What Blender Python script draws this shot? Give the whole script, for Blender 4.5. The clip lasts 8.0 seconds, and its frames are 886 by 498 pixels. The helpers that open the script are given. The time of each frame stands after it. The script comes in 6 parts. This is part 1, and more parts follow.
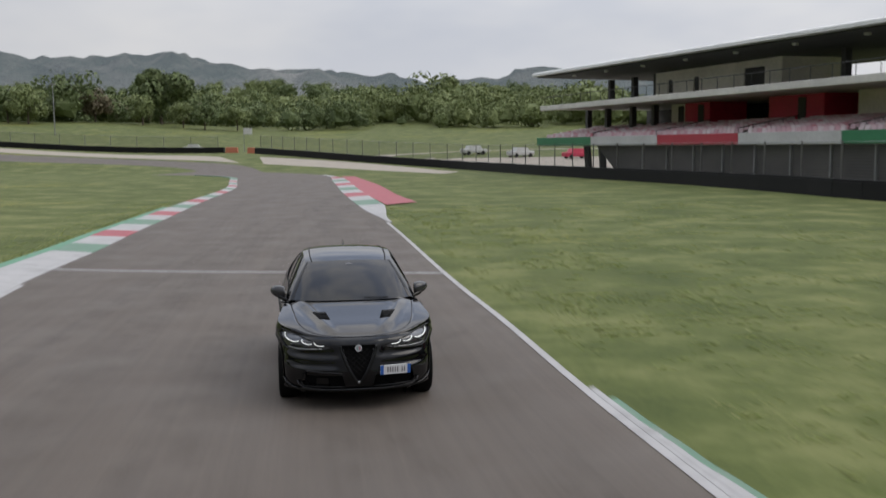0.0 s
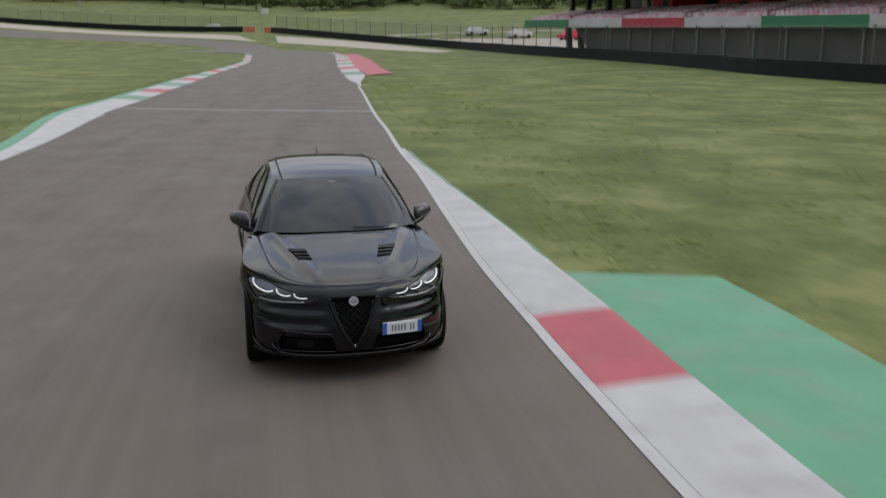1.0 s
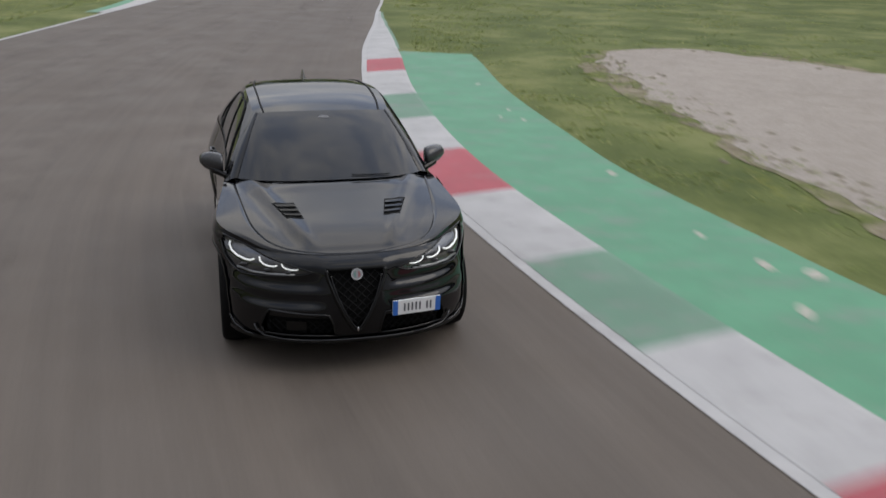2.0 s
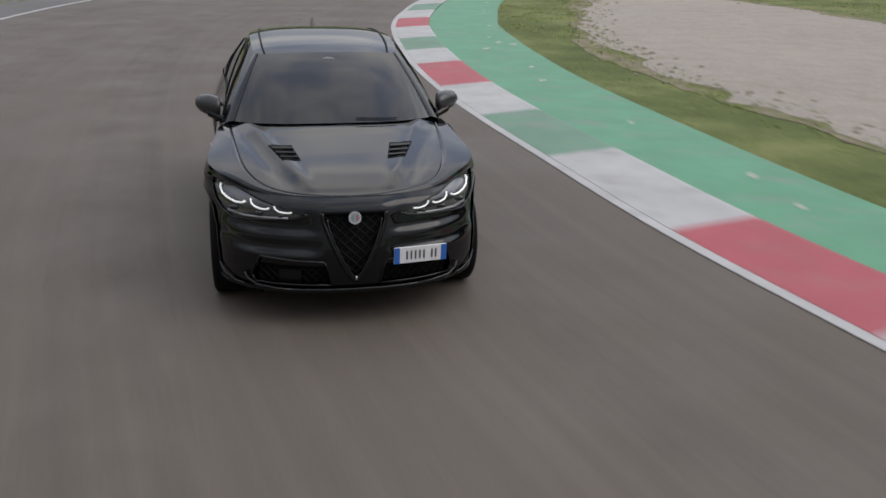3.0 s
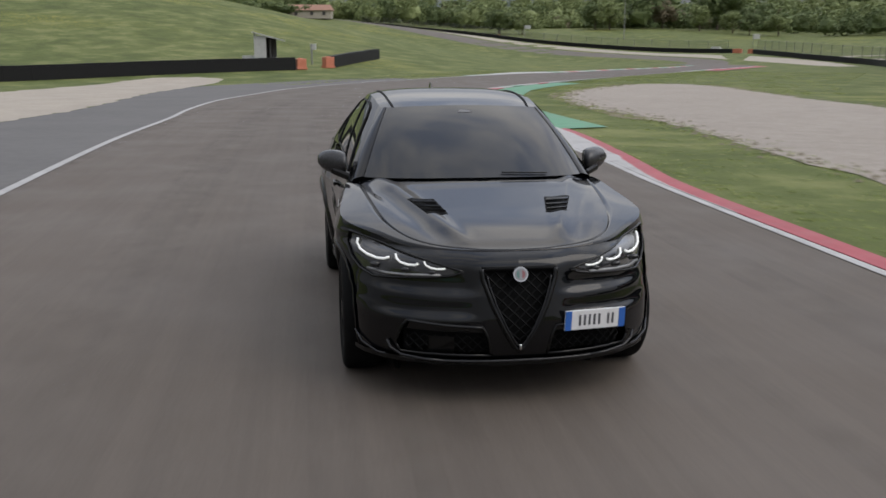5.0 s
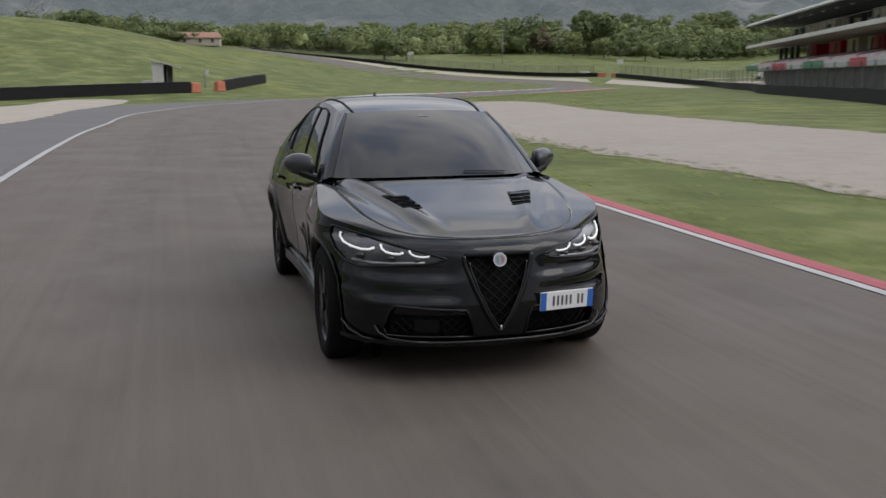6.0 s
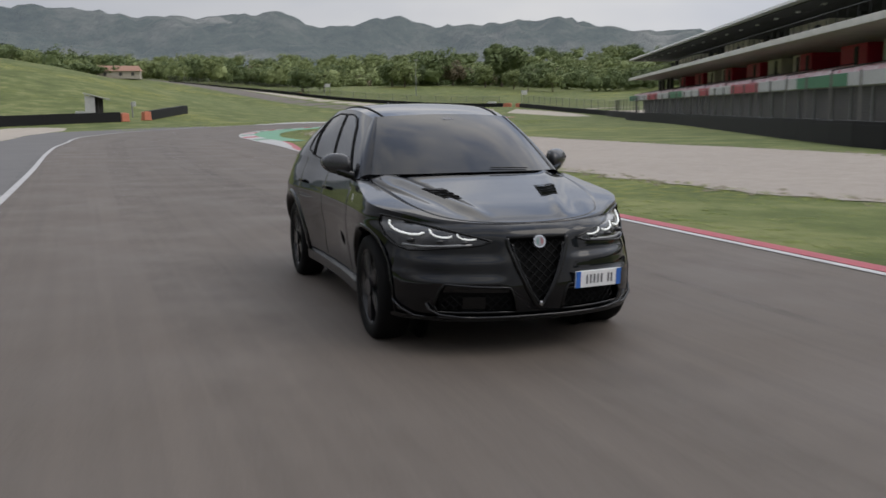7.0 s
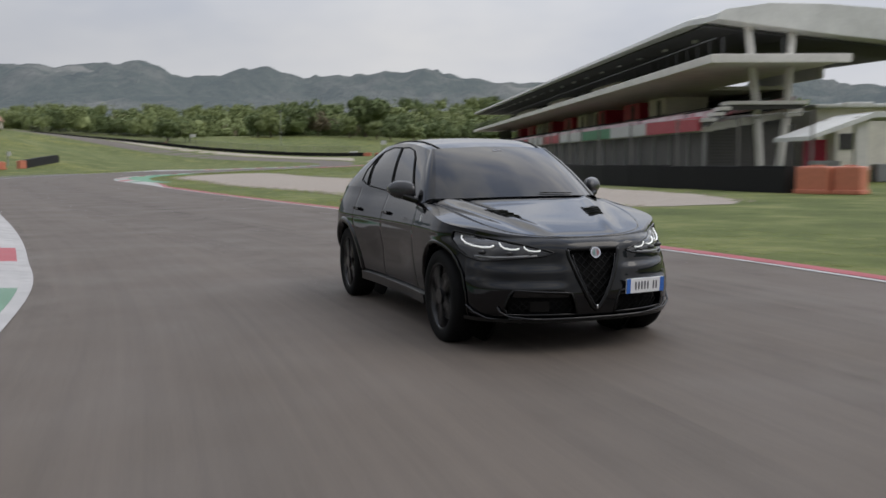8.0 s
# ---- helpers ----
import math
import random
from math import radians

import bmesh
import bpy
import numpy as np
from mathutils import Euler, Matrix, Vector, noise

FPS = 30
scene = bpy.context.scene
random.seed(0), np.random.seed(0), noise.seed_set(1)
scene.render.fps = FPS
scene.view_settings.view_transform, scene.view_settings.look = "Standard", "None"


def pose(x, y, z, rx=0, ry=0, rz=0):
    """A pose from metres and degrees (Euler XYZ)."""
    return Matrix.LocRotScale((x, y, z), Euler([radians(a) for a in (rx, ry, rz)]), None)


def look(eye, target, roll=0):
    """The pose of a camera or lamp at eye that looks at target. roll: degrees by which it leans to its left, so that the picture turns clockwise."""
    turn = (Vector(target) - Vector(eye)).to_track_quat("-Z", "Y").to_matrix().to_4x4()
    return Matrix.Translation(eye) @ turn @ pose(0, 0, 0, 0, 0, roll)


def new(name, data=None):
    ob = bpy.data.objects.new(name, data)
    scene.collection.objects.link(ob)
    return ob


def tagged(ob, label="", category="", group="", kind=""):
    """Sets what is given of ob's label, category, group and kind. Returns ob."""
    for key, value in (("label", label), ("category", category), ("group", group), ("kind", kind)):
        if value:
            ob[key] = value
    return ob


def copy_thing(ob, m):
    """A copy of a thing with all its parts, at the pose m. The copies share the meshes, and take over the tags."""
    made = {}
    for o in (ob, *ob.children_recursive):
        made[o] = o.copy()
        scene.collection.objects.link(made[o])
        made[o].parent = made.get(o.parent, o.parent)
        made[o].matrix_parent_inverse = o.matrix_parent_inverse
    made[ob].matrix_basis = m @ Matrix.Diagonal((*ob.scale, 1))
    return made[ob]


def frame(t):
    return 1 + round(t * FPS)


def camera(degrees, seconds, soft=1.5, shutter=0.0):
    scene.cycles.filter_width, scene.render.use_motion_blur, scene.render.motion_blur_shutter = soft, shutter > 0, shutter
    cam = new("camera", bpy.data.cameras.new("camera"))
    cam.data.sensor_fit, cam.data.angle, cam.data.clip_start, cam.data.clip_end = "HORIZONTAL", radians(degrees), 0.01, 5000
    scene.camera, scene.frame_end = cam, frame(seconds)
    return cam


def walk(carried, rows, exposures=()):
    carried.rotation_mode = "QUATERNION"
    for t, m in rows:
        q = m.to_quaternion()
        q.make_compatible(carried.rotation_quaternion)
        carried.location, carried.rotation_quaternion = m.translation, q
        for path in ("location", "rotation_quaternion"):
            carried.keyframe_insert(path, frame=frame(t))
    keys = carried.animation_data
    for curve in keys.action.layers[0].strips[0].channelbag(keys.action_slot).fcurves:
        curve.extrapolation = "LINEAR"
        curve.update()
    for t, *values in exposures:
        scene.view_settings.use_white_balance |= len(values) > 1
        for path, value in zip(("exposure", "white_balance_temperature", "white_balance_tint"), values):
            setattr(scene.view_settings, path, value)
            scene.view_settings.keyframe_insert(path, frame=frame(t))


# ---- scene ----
FOV = 49.42
CAMERA_ROWS = [
    (0.00, pose(0.000, 0.000, 3.067, 83.850, 0.610, 0.000)),
    (0.25, pose(0.761, -3.189, 3.072, 82.293, 0.689, 0.151)),
    (0.50, pose(1.570, -6.357, 3.075, 80.599, 0.670, 0.410)),
    (0.75, pose(2.468, -9.512, 3.074, 78.720, 0.484, 0.850)),
    (1.00, pose(3.478, -12.765, 3.073, 76.970, 0.178, 1.425)),
    (1.25, pose(4.615, -16.191, 3.072, 75.615, -0.173, 2.116)),
    (1.50, pose(5.877, -19.612, 3.063, 74.376, -0.510, 3.157)),
    (1.75, pose(7.268, -22.866, 3.038, 72.984, -0.782, 4.768)),
    (2.00, pose(8.821, -26.121, 3.010, 71.765, -0.970, 6.852)),
    (2.25, pose(10.587, -29.469, 2.974, 71.066, -1.082, 9.368)),
    (2.50, pose(12.604, -32.581, 2.865, 70.801, -1.150, 12.547)),
    (2.75, pose(14.817, -35.455, 2.707, 70.900, -1.105, 16.161)),
    (3.00, pose(17.159, -38.153, 2.535, 71.317, -0.862, 19.902)),
    (3.25, pose(19.562, -40.740, 2.385, 72.003, -0.335, 23.463)),
    (3.50, pose(21.984, -43.346, 2.286, 72.917, 0.389, 26.606)),
    (3.75, pose(24.527, -46.373, 2.214, 74.037, 0.407, 29.516)),
    (4.00, pose(27.118, -49.456, 2.131, 75.191, -0.012, 32.237)),
    (4.25, pose(29.529, -52.118, 2.031, 76.212, -0.288, 34.451)),
    (4.50, pose(31.436, -54.415, 1.966, 77.103, -0.343, 35.328)),
    (4.75, pose(33.022, -56.522, 1.932, 77.867, -0.269, 35.045)),
    (5.00, pose(34.550, -58.613, 1.916, 78.496, -0.165, 33.955)),
    (5.25, pose(36.285, -60.861, 1.902, 78.984, -0.126, 32.407)),
    (5.50, pose(38.387, -63.365, 1.878, 79.340, -0.189, 30.731)),
    (5.75, pose(40.437, -65.827, 1.838, 79.660, -0.069, 29.084)),
    (6.00, pose(42.447, -68.272, 1.786, 79.956, 0.143, 27.569)),
    (6.25, pose(44.551, -70.828, 1.730, 80.229, 0.260, 26.262)),
    (6.50, pose(46.619, -73.474, 1.677, 80.585, 0.319, 25.123)),
    (6.75, pose(48.499, -76.157, 1.632, 81.113, 0.389, 24.069)),
    (7.00, pose(50.243, -78.845, 1.590, 81.742, 0.454, 22.977)),
    (7.25, pose(51.949, -81.551, 1.549, 82.385, 0.491, 21.697)),
    (7.50, pose(53.711, -84.450, 1.511, 83.061, 0.513, 20.022)),
    (7.75, pose(55.590, -87.685, 1.481, 83.799, 0.540, 17.818)),
    (8.00, pose(57.542, -91.124, 1.455, 84.575, 0.573, 15.305)),
]
CAR_ROWS = [
    (0.00, -1.331, 13.149, 188.484),
    (0.25, -0.615, 9.173, 189.203),
    (0.50, 0.151, 5.235, 190.179),
    (0.75, 1.011, 1.352, 191.592),
    (1.00, 1.977, -2.552, 193.323),
    (1.25, 3.048, -6.534, 195.167),
    (1.50, 4.207, -10.468, 196.872),
    (1.75, 5.435, -14.227, 198.348),
    (2.00, 6.741, -17.843, 200.223),
    (2.25, 8.161, -21.353, 202.917),
    (2.50, 9.772, -24.691, 205.728),
    (2.75, 11.560, -27.861, 208.478),
    (3.00, 13.494, -30.882, 211.115),
    (3.25, 15.542, -33.774, 213.583),
    (3.50, 17.702, -36.619, 215.882),
    (3.75, 20.096, -39.767, 218.201),
    (4.00, 22.593, -42.938, 220.132),
    (4.25, 24.952, -45.744, 221.270),
    (4.50, 26.986, -48.194, 221.883),
    (4.75, 28.804, -50.411, 222.199),
    (5.00, 30.559, -52.523, 222.413),
    (5.25, 32.403, -54.657, 222.720),
    (5.50, 34.445, -56.914, 223.183),
    (5.75, 36.543, -59.230, 223.188),
    (6.00, 38.662, -61.598, 222.885),
    (6.25, 40.813, -64.029, 222.628),
    (6.50, 42.932, -66.473, 222.381),
    (6.75, 44.960, -68.887, 222.013),
    (7.00, 46.933, -71.296, 221.419),
    (7.25, 48.911, -73.755, 220.500),
    (7.50, 50.972, -76.369, 219.169),
    (7.75, 53.172, -79.213, 217.397),
    (8.00, 55.454, -82.193, 215.377),
]
cam = camera(FOV, 8.0, soft=1.5, shutter=0.5)
walk(cam, CAMERA_ROWS)

# ---- world and sun: bright overcast sky with thin broken cloud ----
SUN_EL, SUN_AZ = 46.0, 86.0   # degrees; azimuth clockwise from +y
world = bpy.data.worlds.new("overcast_sky")
scene.world = world
world.use_nodes = True
wt = world.node_tree
wt.nodes.clear()
w_out = wt.nodes.new("ShaderNodeOutputWorld")
w_bg = wt.nodes.new("ShaderNodeBackground")
w_sky = wt.nodes.new("ShaderNodeTexSky")
w_sky.sky_type = 'NISHITA'
w_sky.sun_disc = False
w_sky.sun_elevation = radians(SUN_EL)
w_sky.sun_rotation = radians(SUN_AZ)
w_sky.air_density, w_sky.dust_density = 1.2, 2.0
w_tc = wt.nodes.new("ShaderNodeTexCoord")
w_map = wt.nodes.new("ShaderNodeMapping")
w_map.inputs["Scale"].default_value = (1.0, 1.0, 2.6)
w_n = wt.nodes.new("ShaderNodeTexNoise")
w_n.inputs["Scale"].default_value = 2.6
w_n.inputs["Detail"].default_value = 4
w_n.inputs["Roughness"].default_value = 0.55
w_ramp = wt.nodes.new("ShaderNodeValToRGB")
w_ramp.color_ramp.elements[0].position, w_ramp.color_ramp.elements[0].color = 0.36, (4.3, 4.9, 6.3, 1)
w_ramp.color_ramp.elements[1].position, w_ramp.color_ramp.elements[1].color = 0.66, (9.6, 9.4, 9.2, 1)
w_mix = wt.nodes.new("ShaderNodeMix")
w_mix.data_type = 'RGBA'
w_mix.inputs[0].default_value = 0.88
wt.links.new(w_tc.outputs["Generated"], w_map.inputs["Vector"])
wt.links.new(w_map.outputs["Vector"], w_n.inputs["Vector"])
wt.links.new(w_n.outputs["Fac"], w_ramp.inputs["Fac"])
wt.links.new(w_sky.outputs["Color"], w_mix.inputs[6])
wt.links.new(w_ramp.outputs["Color"], w_mix.inputs[7])
w_sep = wt.nodes.new("ShaderNodeSeparateXYZ")
w_up = wt.nodes.new("ShaderNodeMapRange")
w_up.interpolation_type = 'SMOOTHSTEP'
w_up.inputs["From Min"].default_value, w_up.inputs["From Max"].default_value = 0.1, 0.55
w_up.inputs["To Min"].default_value, w_up.inputs["To Max"].default_value = 0.92, 2.56
w_mul = wt.nodes.new("ShaderNodeVectorMath")
w_mul.operation = 'SCALE'
wt.links.new(w_tc.outputs["Generated"], w_sep.inputs["Vector"])
wt.links.new(w_sep.outputs["Z"], w_up.inputs["Value"])
w_hz = wt.nodes.new("ShaderNodeMapRange")       # cloud pattern fades into even haze towards the horizon
w_hz.inputs["From Min"].default_value, w_hz.inputs["From Max"].default_value = 0.04, 0.42
w_hz.inputs["To Min"].default_value, w_hz.inputs["To Max"].default_value = 0.22, 1.0
w_mx2 = wt.nodes.new("ShaderNodeMix")
w_mx2.data_type = 'RGBA'
w_mx2.inputs[6].default_value = (7.3, 7.4, 7.8, 1)
wt.links.new(w_sep.outputs["Z"], w_hz.inputs["Value"])
wt.links.new(w_hz.outputs["Result"], w_mx2.inputs[0])
wt.links.new(w_mix.outputs[2], w_mx2.inputs[7])
wt.links.new(w_mx2.outputs[2], w_mul.inputs[0])
# sky brightened towards +y and dimmed behind, added to shape the car's reflections
w_dot = wt.nodes.new("ShaderNodeVectorMath")
w_dot.operation = 'DOT_PRODUCT'
w_dot.inputs[1].default_value = (0.454, 0.891, 0.0)
w_side = wt.nodes.new("ShaderNodeMapRange")
w_side.inputs["From Min"].default_value, w_side.inputs["From Max"].default_value = -1.0, 1.0
w_side.inputs["To Min"].default_value, w_side.inputs["To Max"].default_value = 0.42, 1.16
w_lum = wt.nodes.new("ShaderNodeMath")
w_lum.operation = 'MULTIPLY'
wt.links.new(w_tc.outputs["Generated"], w_dot.inputs[0])
wt.links.new(w_dot.outputs["Value"], w_side.inputs["Value"])
wt.links.new(w_side.outputs["Result"], w_lum.inputs[0])
wt.links.new(w_up.outputs["Result"], w_lum.inputs[1])
wt.links.new(w_lum.outputs["Value"], w_mul.inputs["Scale"])
wt.links.new(w_mul.outputs["Vector"], w_bg.inputs["Color"])
wt.links.new(w_bg.outputs["Background"], w_out.inputs["Surface"])
w_bg.inputs["Strength"].default_value = 0.0865

sun_data = bpy.data.lights.new("sun", 'SUN')
sun_data.energy, sun_data.angle, sun_data.color = 0.85, radians(42), (1.0, 0.93, 0.83)
sun = new("sun", sun_data)
az, el = radians(SUN_AZ), radians(SUN_EL)
sun.matrix_world = look((0, 0, 60), Vector((0, 0, 60)) - Vector((math.sin(az) * math.cos(el), math.cos(az) * math.cos(el), math.sin(el))))
scene.view_settings.exposure = 0.0


# ---- materials ----
class Mat:
    """Small builder for a principled material with noise-driven colour and bump."""

    def __init__(self, name, rough=0.6, metal=0.0, spec=0.5):
        self.m = bpy.data.materials.new(name)
        self.m.use_nodes = True
        self.t = self.m.node_tree
        self.b = self.t.nodes["Principled BSDF"]
        self.b.inputs["Roughness"].default_value = rough
        self.b.inputs["Metallic"].default_value = metal
        self.b.inputs["Specular IOR Level"].default_value = spec

    def node(self, kind):
        return self.t.nodes.new(kind)

    def link(self, a, b):
        self.t.links.new(a, b)

    def pos(self, scale=(1, 1, 1), obj=True):
        g = self.node("ShaderNodeTexCoord")
        mp = self.node("ShaderNodeMapping")
        mp.inputs["Scale"].default_value = scale
        self.link(g.outputs["Object"], mp.inputs["Vector"])
        return mp.outputs["Vector"]

    def noise(self, scale, detail=4, vec=None, rough=0.55, dist=0.0):
        n = self.node("ShaderNodeTexNoise")
        n.inputs["Scale"].default_value = scale
        n.inputs["Detail"].default_value = detail
        n.inputs["Roughness"].default_value = rough
        n.inputs["Distortion"].default_value = dist
        self.link(vec or self.pos(), n.inputs["Vector"])
        return n.outputs["Fac"]

    def ramp(self, fac, stops):
        r = self.node("ShaderNodeValToRGB")
        e = r.color_ramp.elements
        while len(e) < len(stops):
            e.new(0.5)
        for k, (p, c) in zip(e, stops):
            k.position = p
            k.color = (*c, 1) if len(c) == 3 else c
        self.link(fac, r.inputs["Fac"])
        return r.outputs["Color"]

    def mix(self, fac, a, b, mode='MIX'):
        x = self.node("ShaderNodeMix")
        x.data_type, x.blend_type = 'RGBA', mode
        for sock, v in ((x.inputs[0], fac), (x.inputs[6], a), (x.inputs[7], b)):
            if isinstance(v, (int, float)):
                sock.default_value = v
            elif isinstance(v, tuple):
                sock.default_value = (*v, 1)
            else:
                self.link(v, sock)
        return x.outputs[2]

    def colour(self, v):
        if isinstance(v, tuple):
            self.b.inputs["Base Color"].default_value = (*v, 1)
        else:
            self.link(v, self.b.inputs["Base Color"])
        return self

    def roughness(self, v):
        self.link(v, self.b.inputs["Roughness"])
        return self

    def bump(self, h, strength=0.3, dist=0.01):
        n = self.node("ShaderNodeBump")
        n.inputs["Strength"].default_value = strength
        n.inputs["Distance"].default_value = dist
        self.link(h, n.inputs["Height"])
        self.link(n.outputs["Normal"], self.b.inputs["Normal"])
        return self


def plain(name, c, rough=0.6, metal=0.0, var=0.15, scale=6.0, bump=0.0, spec=0.5):
    """Paint, concrete, plastic: a colour with soft stains at two scales."""
    k = Mat(name, rough, metal, spec)
    lo, hi = tuple(v * (1 - var) for v in c), tuple(min(1, v * (1 + var)) for v in c)
    big = k.ramp(k.noise(scale, 5), [(0.3, lo), (0.7, hi)])
    k.colour(k.mix(0.35, big, k.ramp(k.noise(scale * 9, 3), [(0.35, lo), (0.65, hi)])))
    if bump:
        k.bump(k.noise(scale * 8, 4), bump, 0.01)
    return k.m


def mat_grass():
    k = Mat("mown_grass", 0.85, spec=0.15)
    p = k.pos()
    big = k.ramp(k.noise(0.07, 5, p), [(0.32, (0.0581, 0.0792, 0.0211)), (0.5, (0.1012, 0.1197, 0.0370)), (0.7, (0.1628, 0.1646, 0.0616))])
    mid = k.ramp(k.noise(0.34, 9, p, 0.7), [(0.38, (0.0264, 0.0458, 0.0097)), (0.5, (0.0986, 0.1188, 0.0352)), (0.62, (0.2508, 0.2508, 0.1038))])
    fine = k.ramp(k.noise(11, 5, p, 0.7), [(0.3, (0.0352, 0.0546, 0.0123)), (0.6, (0.1276, 0.1496, 0.0440)), (0.85, (0.2332, 0.2288, 0.0924))])
    c = k.mix(0.7, big, mid)
    c = k.mix(0.4, c, fine)
    flower = k.ramp(k.noise(0.045, 4, p), [(0.56, (0, 0, 0)), (0.66, (1, 1, 1))])
    yellow = k.ramp(k.noise(3.5, 4, p, 0.7), [(0.5, (0, 0, 0)), (0.62, (0.55, 0.55, 0.55))])
    c = k.mix(k.mix(1.0, flower, yellow, 'MULTIPLY'), c, (0.36, 0.32, 0.05))
    k.colour(c)
    k.bump(k.noise(14, 5, p, 0.7), 0.3, 0.03)
    return k.m


def mat_asphalt():
    """Asphalt worn in long streaks along the way: the UV map holds metres along and across the track."""
    k = Mat("worn_asphalt", 0.78, spec=0.35)
    p = k.pos()
    uv = k.node("ShaderNodeTexCoord").outputs["UV"]

    def stretched(along, across):
        mp = k.node("ShaderNodeMapping")
        mp.inputs["Scale"].default_value = (along, across, 1)
        k.link(uv, mp.inputs["Vector"])
        return mp.outputs["Vector"]

    a = k.ramp(k.noise(0.16, 4, p), [(0.3, (0.0873, 0.0715, 0.0584)), (0.7, (0.1116, 0.0920, 0.0755))])
    lane = k.ramp(k.noise(1.0, 5, stretched(0.012, 0.55), 0.6), [(0.36, (0.0725, 0.0597, 0.0495)), (0.62, (0.1260, 0.1030, 0.0847))])
    streak = k.ramp(k.noise(1.0, 5, stretched(0.1, 5.5), 0.65), [(0.36, (0.0706, 0.0583, 0.0483)), (0.66, (0.1279, 0.1049, 0.0860))])
    g = k.ramp(k.noise(60, 4, p), [(0.35, (0.0577, 0.0474, 0.0391)), (0.65, (0.1504, 0.1245, 0.1030))])
    c = k.mix(0.5, a, lane)
    c = k.mix(0.36, c, streak)
    k.colour(k.mix(0.26, c, g))
    k.roughness(k.ramp(k.noise(0.7, 4, p), [(0.3, (0.66,) * 3), (0.7, (0.84,) * 3)]))
    k.bump(k.noise(70, 4, p), 0.35, 0.006)
    return k.m


def mat_gravel():
    k = Mat("pale_gravel", 0.95, spec=0.2)
    p = k.pos()
    a = k.ramp(k.noise(0.22, 5, p), [(0.3, (0.31, 0.272, 0.235)), (0.7, (0.4, 0.355, 0.31))])
    v = k.node("ShaderNodeTexVoronoi")
    v.inputs["Scale"].default_value = 14
    k.link(p, v.inputs["Vector"])
    s = k.ramp(v.outputs["Distance"], [(0.05, (0.44, 0.4, 0.355)), (0.5, (0.24, 0.21, 0.18))])
    m2 = k.ramp(k.noise(1.6, 6, p, 0.7), [(0.35, (0.27, 0.235, 0.2)), (0.65, (0.42, 0.375, 0.33))])
    k.colour(k.mix(0.4, k.mix(0.5, a, m2), s))
    k.bump(k.noise(6, 6, p, 0.75), 0.8, 0.06)
    return k.m


def mat_earth():
    """Bare earth that thin grass grows over in patches."""
    k = Mat("dry_earth", 0.95, spec=0.1)
    p = k.pos()
    soil = k.ramp(k.noise(2.2, 6, p, 0.7), [(0.35, (0.15, 0.125, 0.085)), (0.65, (0.28, 0.245, 0.18))])
    turf = k.ramp(k.noise(9, 4, p, 0.7), [(0.35, (0.06, 0.08, 0.022)), (0.65, (0.17, 0.185, 0.065))])
    k.colour(k.mix(k.ramp(k.noise(0.9, 6, p, 0.7), [(0.44, (0, 0, 0)), (0.58, (1, 1, 1))]), soil, turf))
    k.bump(k.noise(8, 5, p, 0.7), 0.6, 0.04)
    return k.m


def mat_paint(name, c, wear=0.5):
    """Road paint: scuffed and rubbered, the concrete showing through in places."""
    k = Mat(name, 0.6, spec=0.35)
    p = k.pos()
    dirt = k.ramp(k.noise(1.3, 6, p, 0.68), [(0.42, tuple(v * 0.86 for v in c)), (0.62, c)])
    scuff = k.ramp(k.noise(3.2, 7, k.pos((0.35, 1, 1)), 0.72), [(0.52, (0, 0, 0)), (0.68, (wear,) * 3)])
    fleck = k.ramp(k.noise(42, 3, p), [(0.63, (0, 0, 0)), (0.7, (wear * 0.6,) * 3)])
    c2 = k.mix(scuff, dirt, (0.2, 0.19, 0.18))
    k.colour(k.mix(fleck, c2, (0.25, 0.235, 0.22)))
    k.bump(k.noise(30, 4, p), 0.25, 0.005)
    return k.m


def mat_leaf(name, a, b):
    k = Mat(name, 0.7, spec=0.2)
    r = k.node("ShaderNodeNewGeometry").outputs["Random Per Island"]
    k.colour(k.mix(0.35, k.ramp(r, [(0.0, a), (1.0, b)]), k.ramp(k.noise(0.5, 4), [(0.3, a), (0.7, b)])))
    return k.m


M_GRASS, M_ASPHALT, M_GRAVEL = mat_grass(), mat_asphalt(), mat_gravel()
M_WHITE = mat_paint("white_road_paint", (0.4, 0.39, 0.383), 0.65)
M_RED = mat_paint("red_road_paint", (0.36, 0.065, 0.08), 0.35)
M_GREEN = mat_paint("green_road_paint", (0.085, 0.262, 0.146), 0.6)
M_GREENK = mat_paint("worn_green_kerb_paint", (0.115, 0.225, 0.15), 0.85)
M_SAND = plain("sandy_verge", (0.33, 0.29, 0.24), 0.95, scale=0.6, bump=0.5)
M_RUBBER = plain("black_barrier_rubber", (0.009, 0.0088, 0.009), 0.7, scale=1.5, bump=0.3, spec=0.25)
M_ORANGE = plain("orange_plastic", (0.5, 0.17, 0.1), 0.5)
M_STEEL = plain("galvanised_steel", (0.3, 0.3, 0.3), 0.45, 0.7)
M_POST = plain("weathered_grey_post", (0.13, 0.125, 0.115), 0.6, 0.2)
M_DARKSTEEL = plain("dark_painted_steel", (0.05, 0.05, 0.052), 0.5)
M_CONC = plain("pale_painted_concrete", (0.6, 0.58, 0.54), 0.75, scale=0.8, bump=0.15)
M_BEIGE = plain("beige_render_wall", (0.8, 0.76, 0.67), 0.85, scale=0.5, bump=0.1)
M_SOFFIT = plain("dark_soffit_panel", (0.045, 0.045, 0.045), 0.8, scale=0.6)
M_REDPANEL = plain("red_wall_panel", (0.56, 0.025, 0.075), 0.5, scale=0.5)
# near-black tone with interior shade put in; also on dark columns and windows
M_DARKIN = plain("dark_tone_with_painted_shade", (0.06, 0.058, 0.055), 0.8)
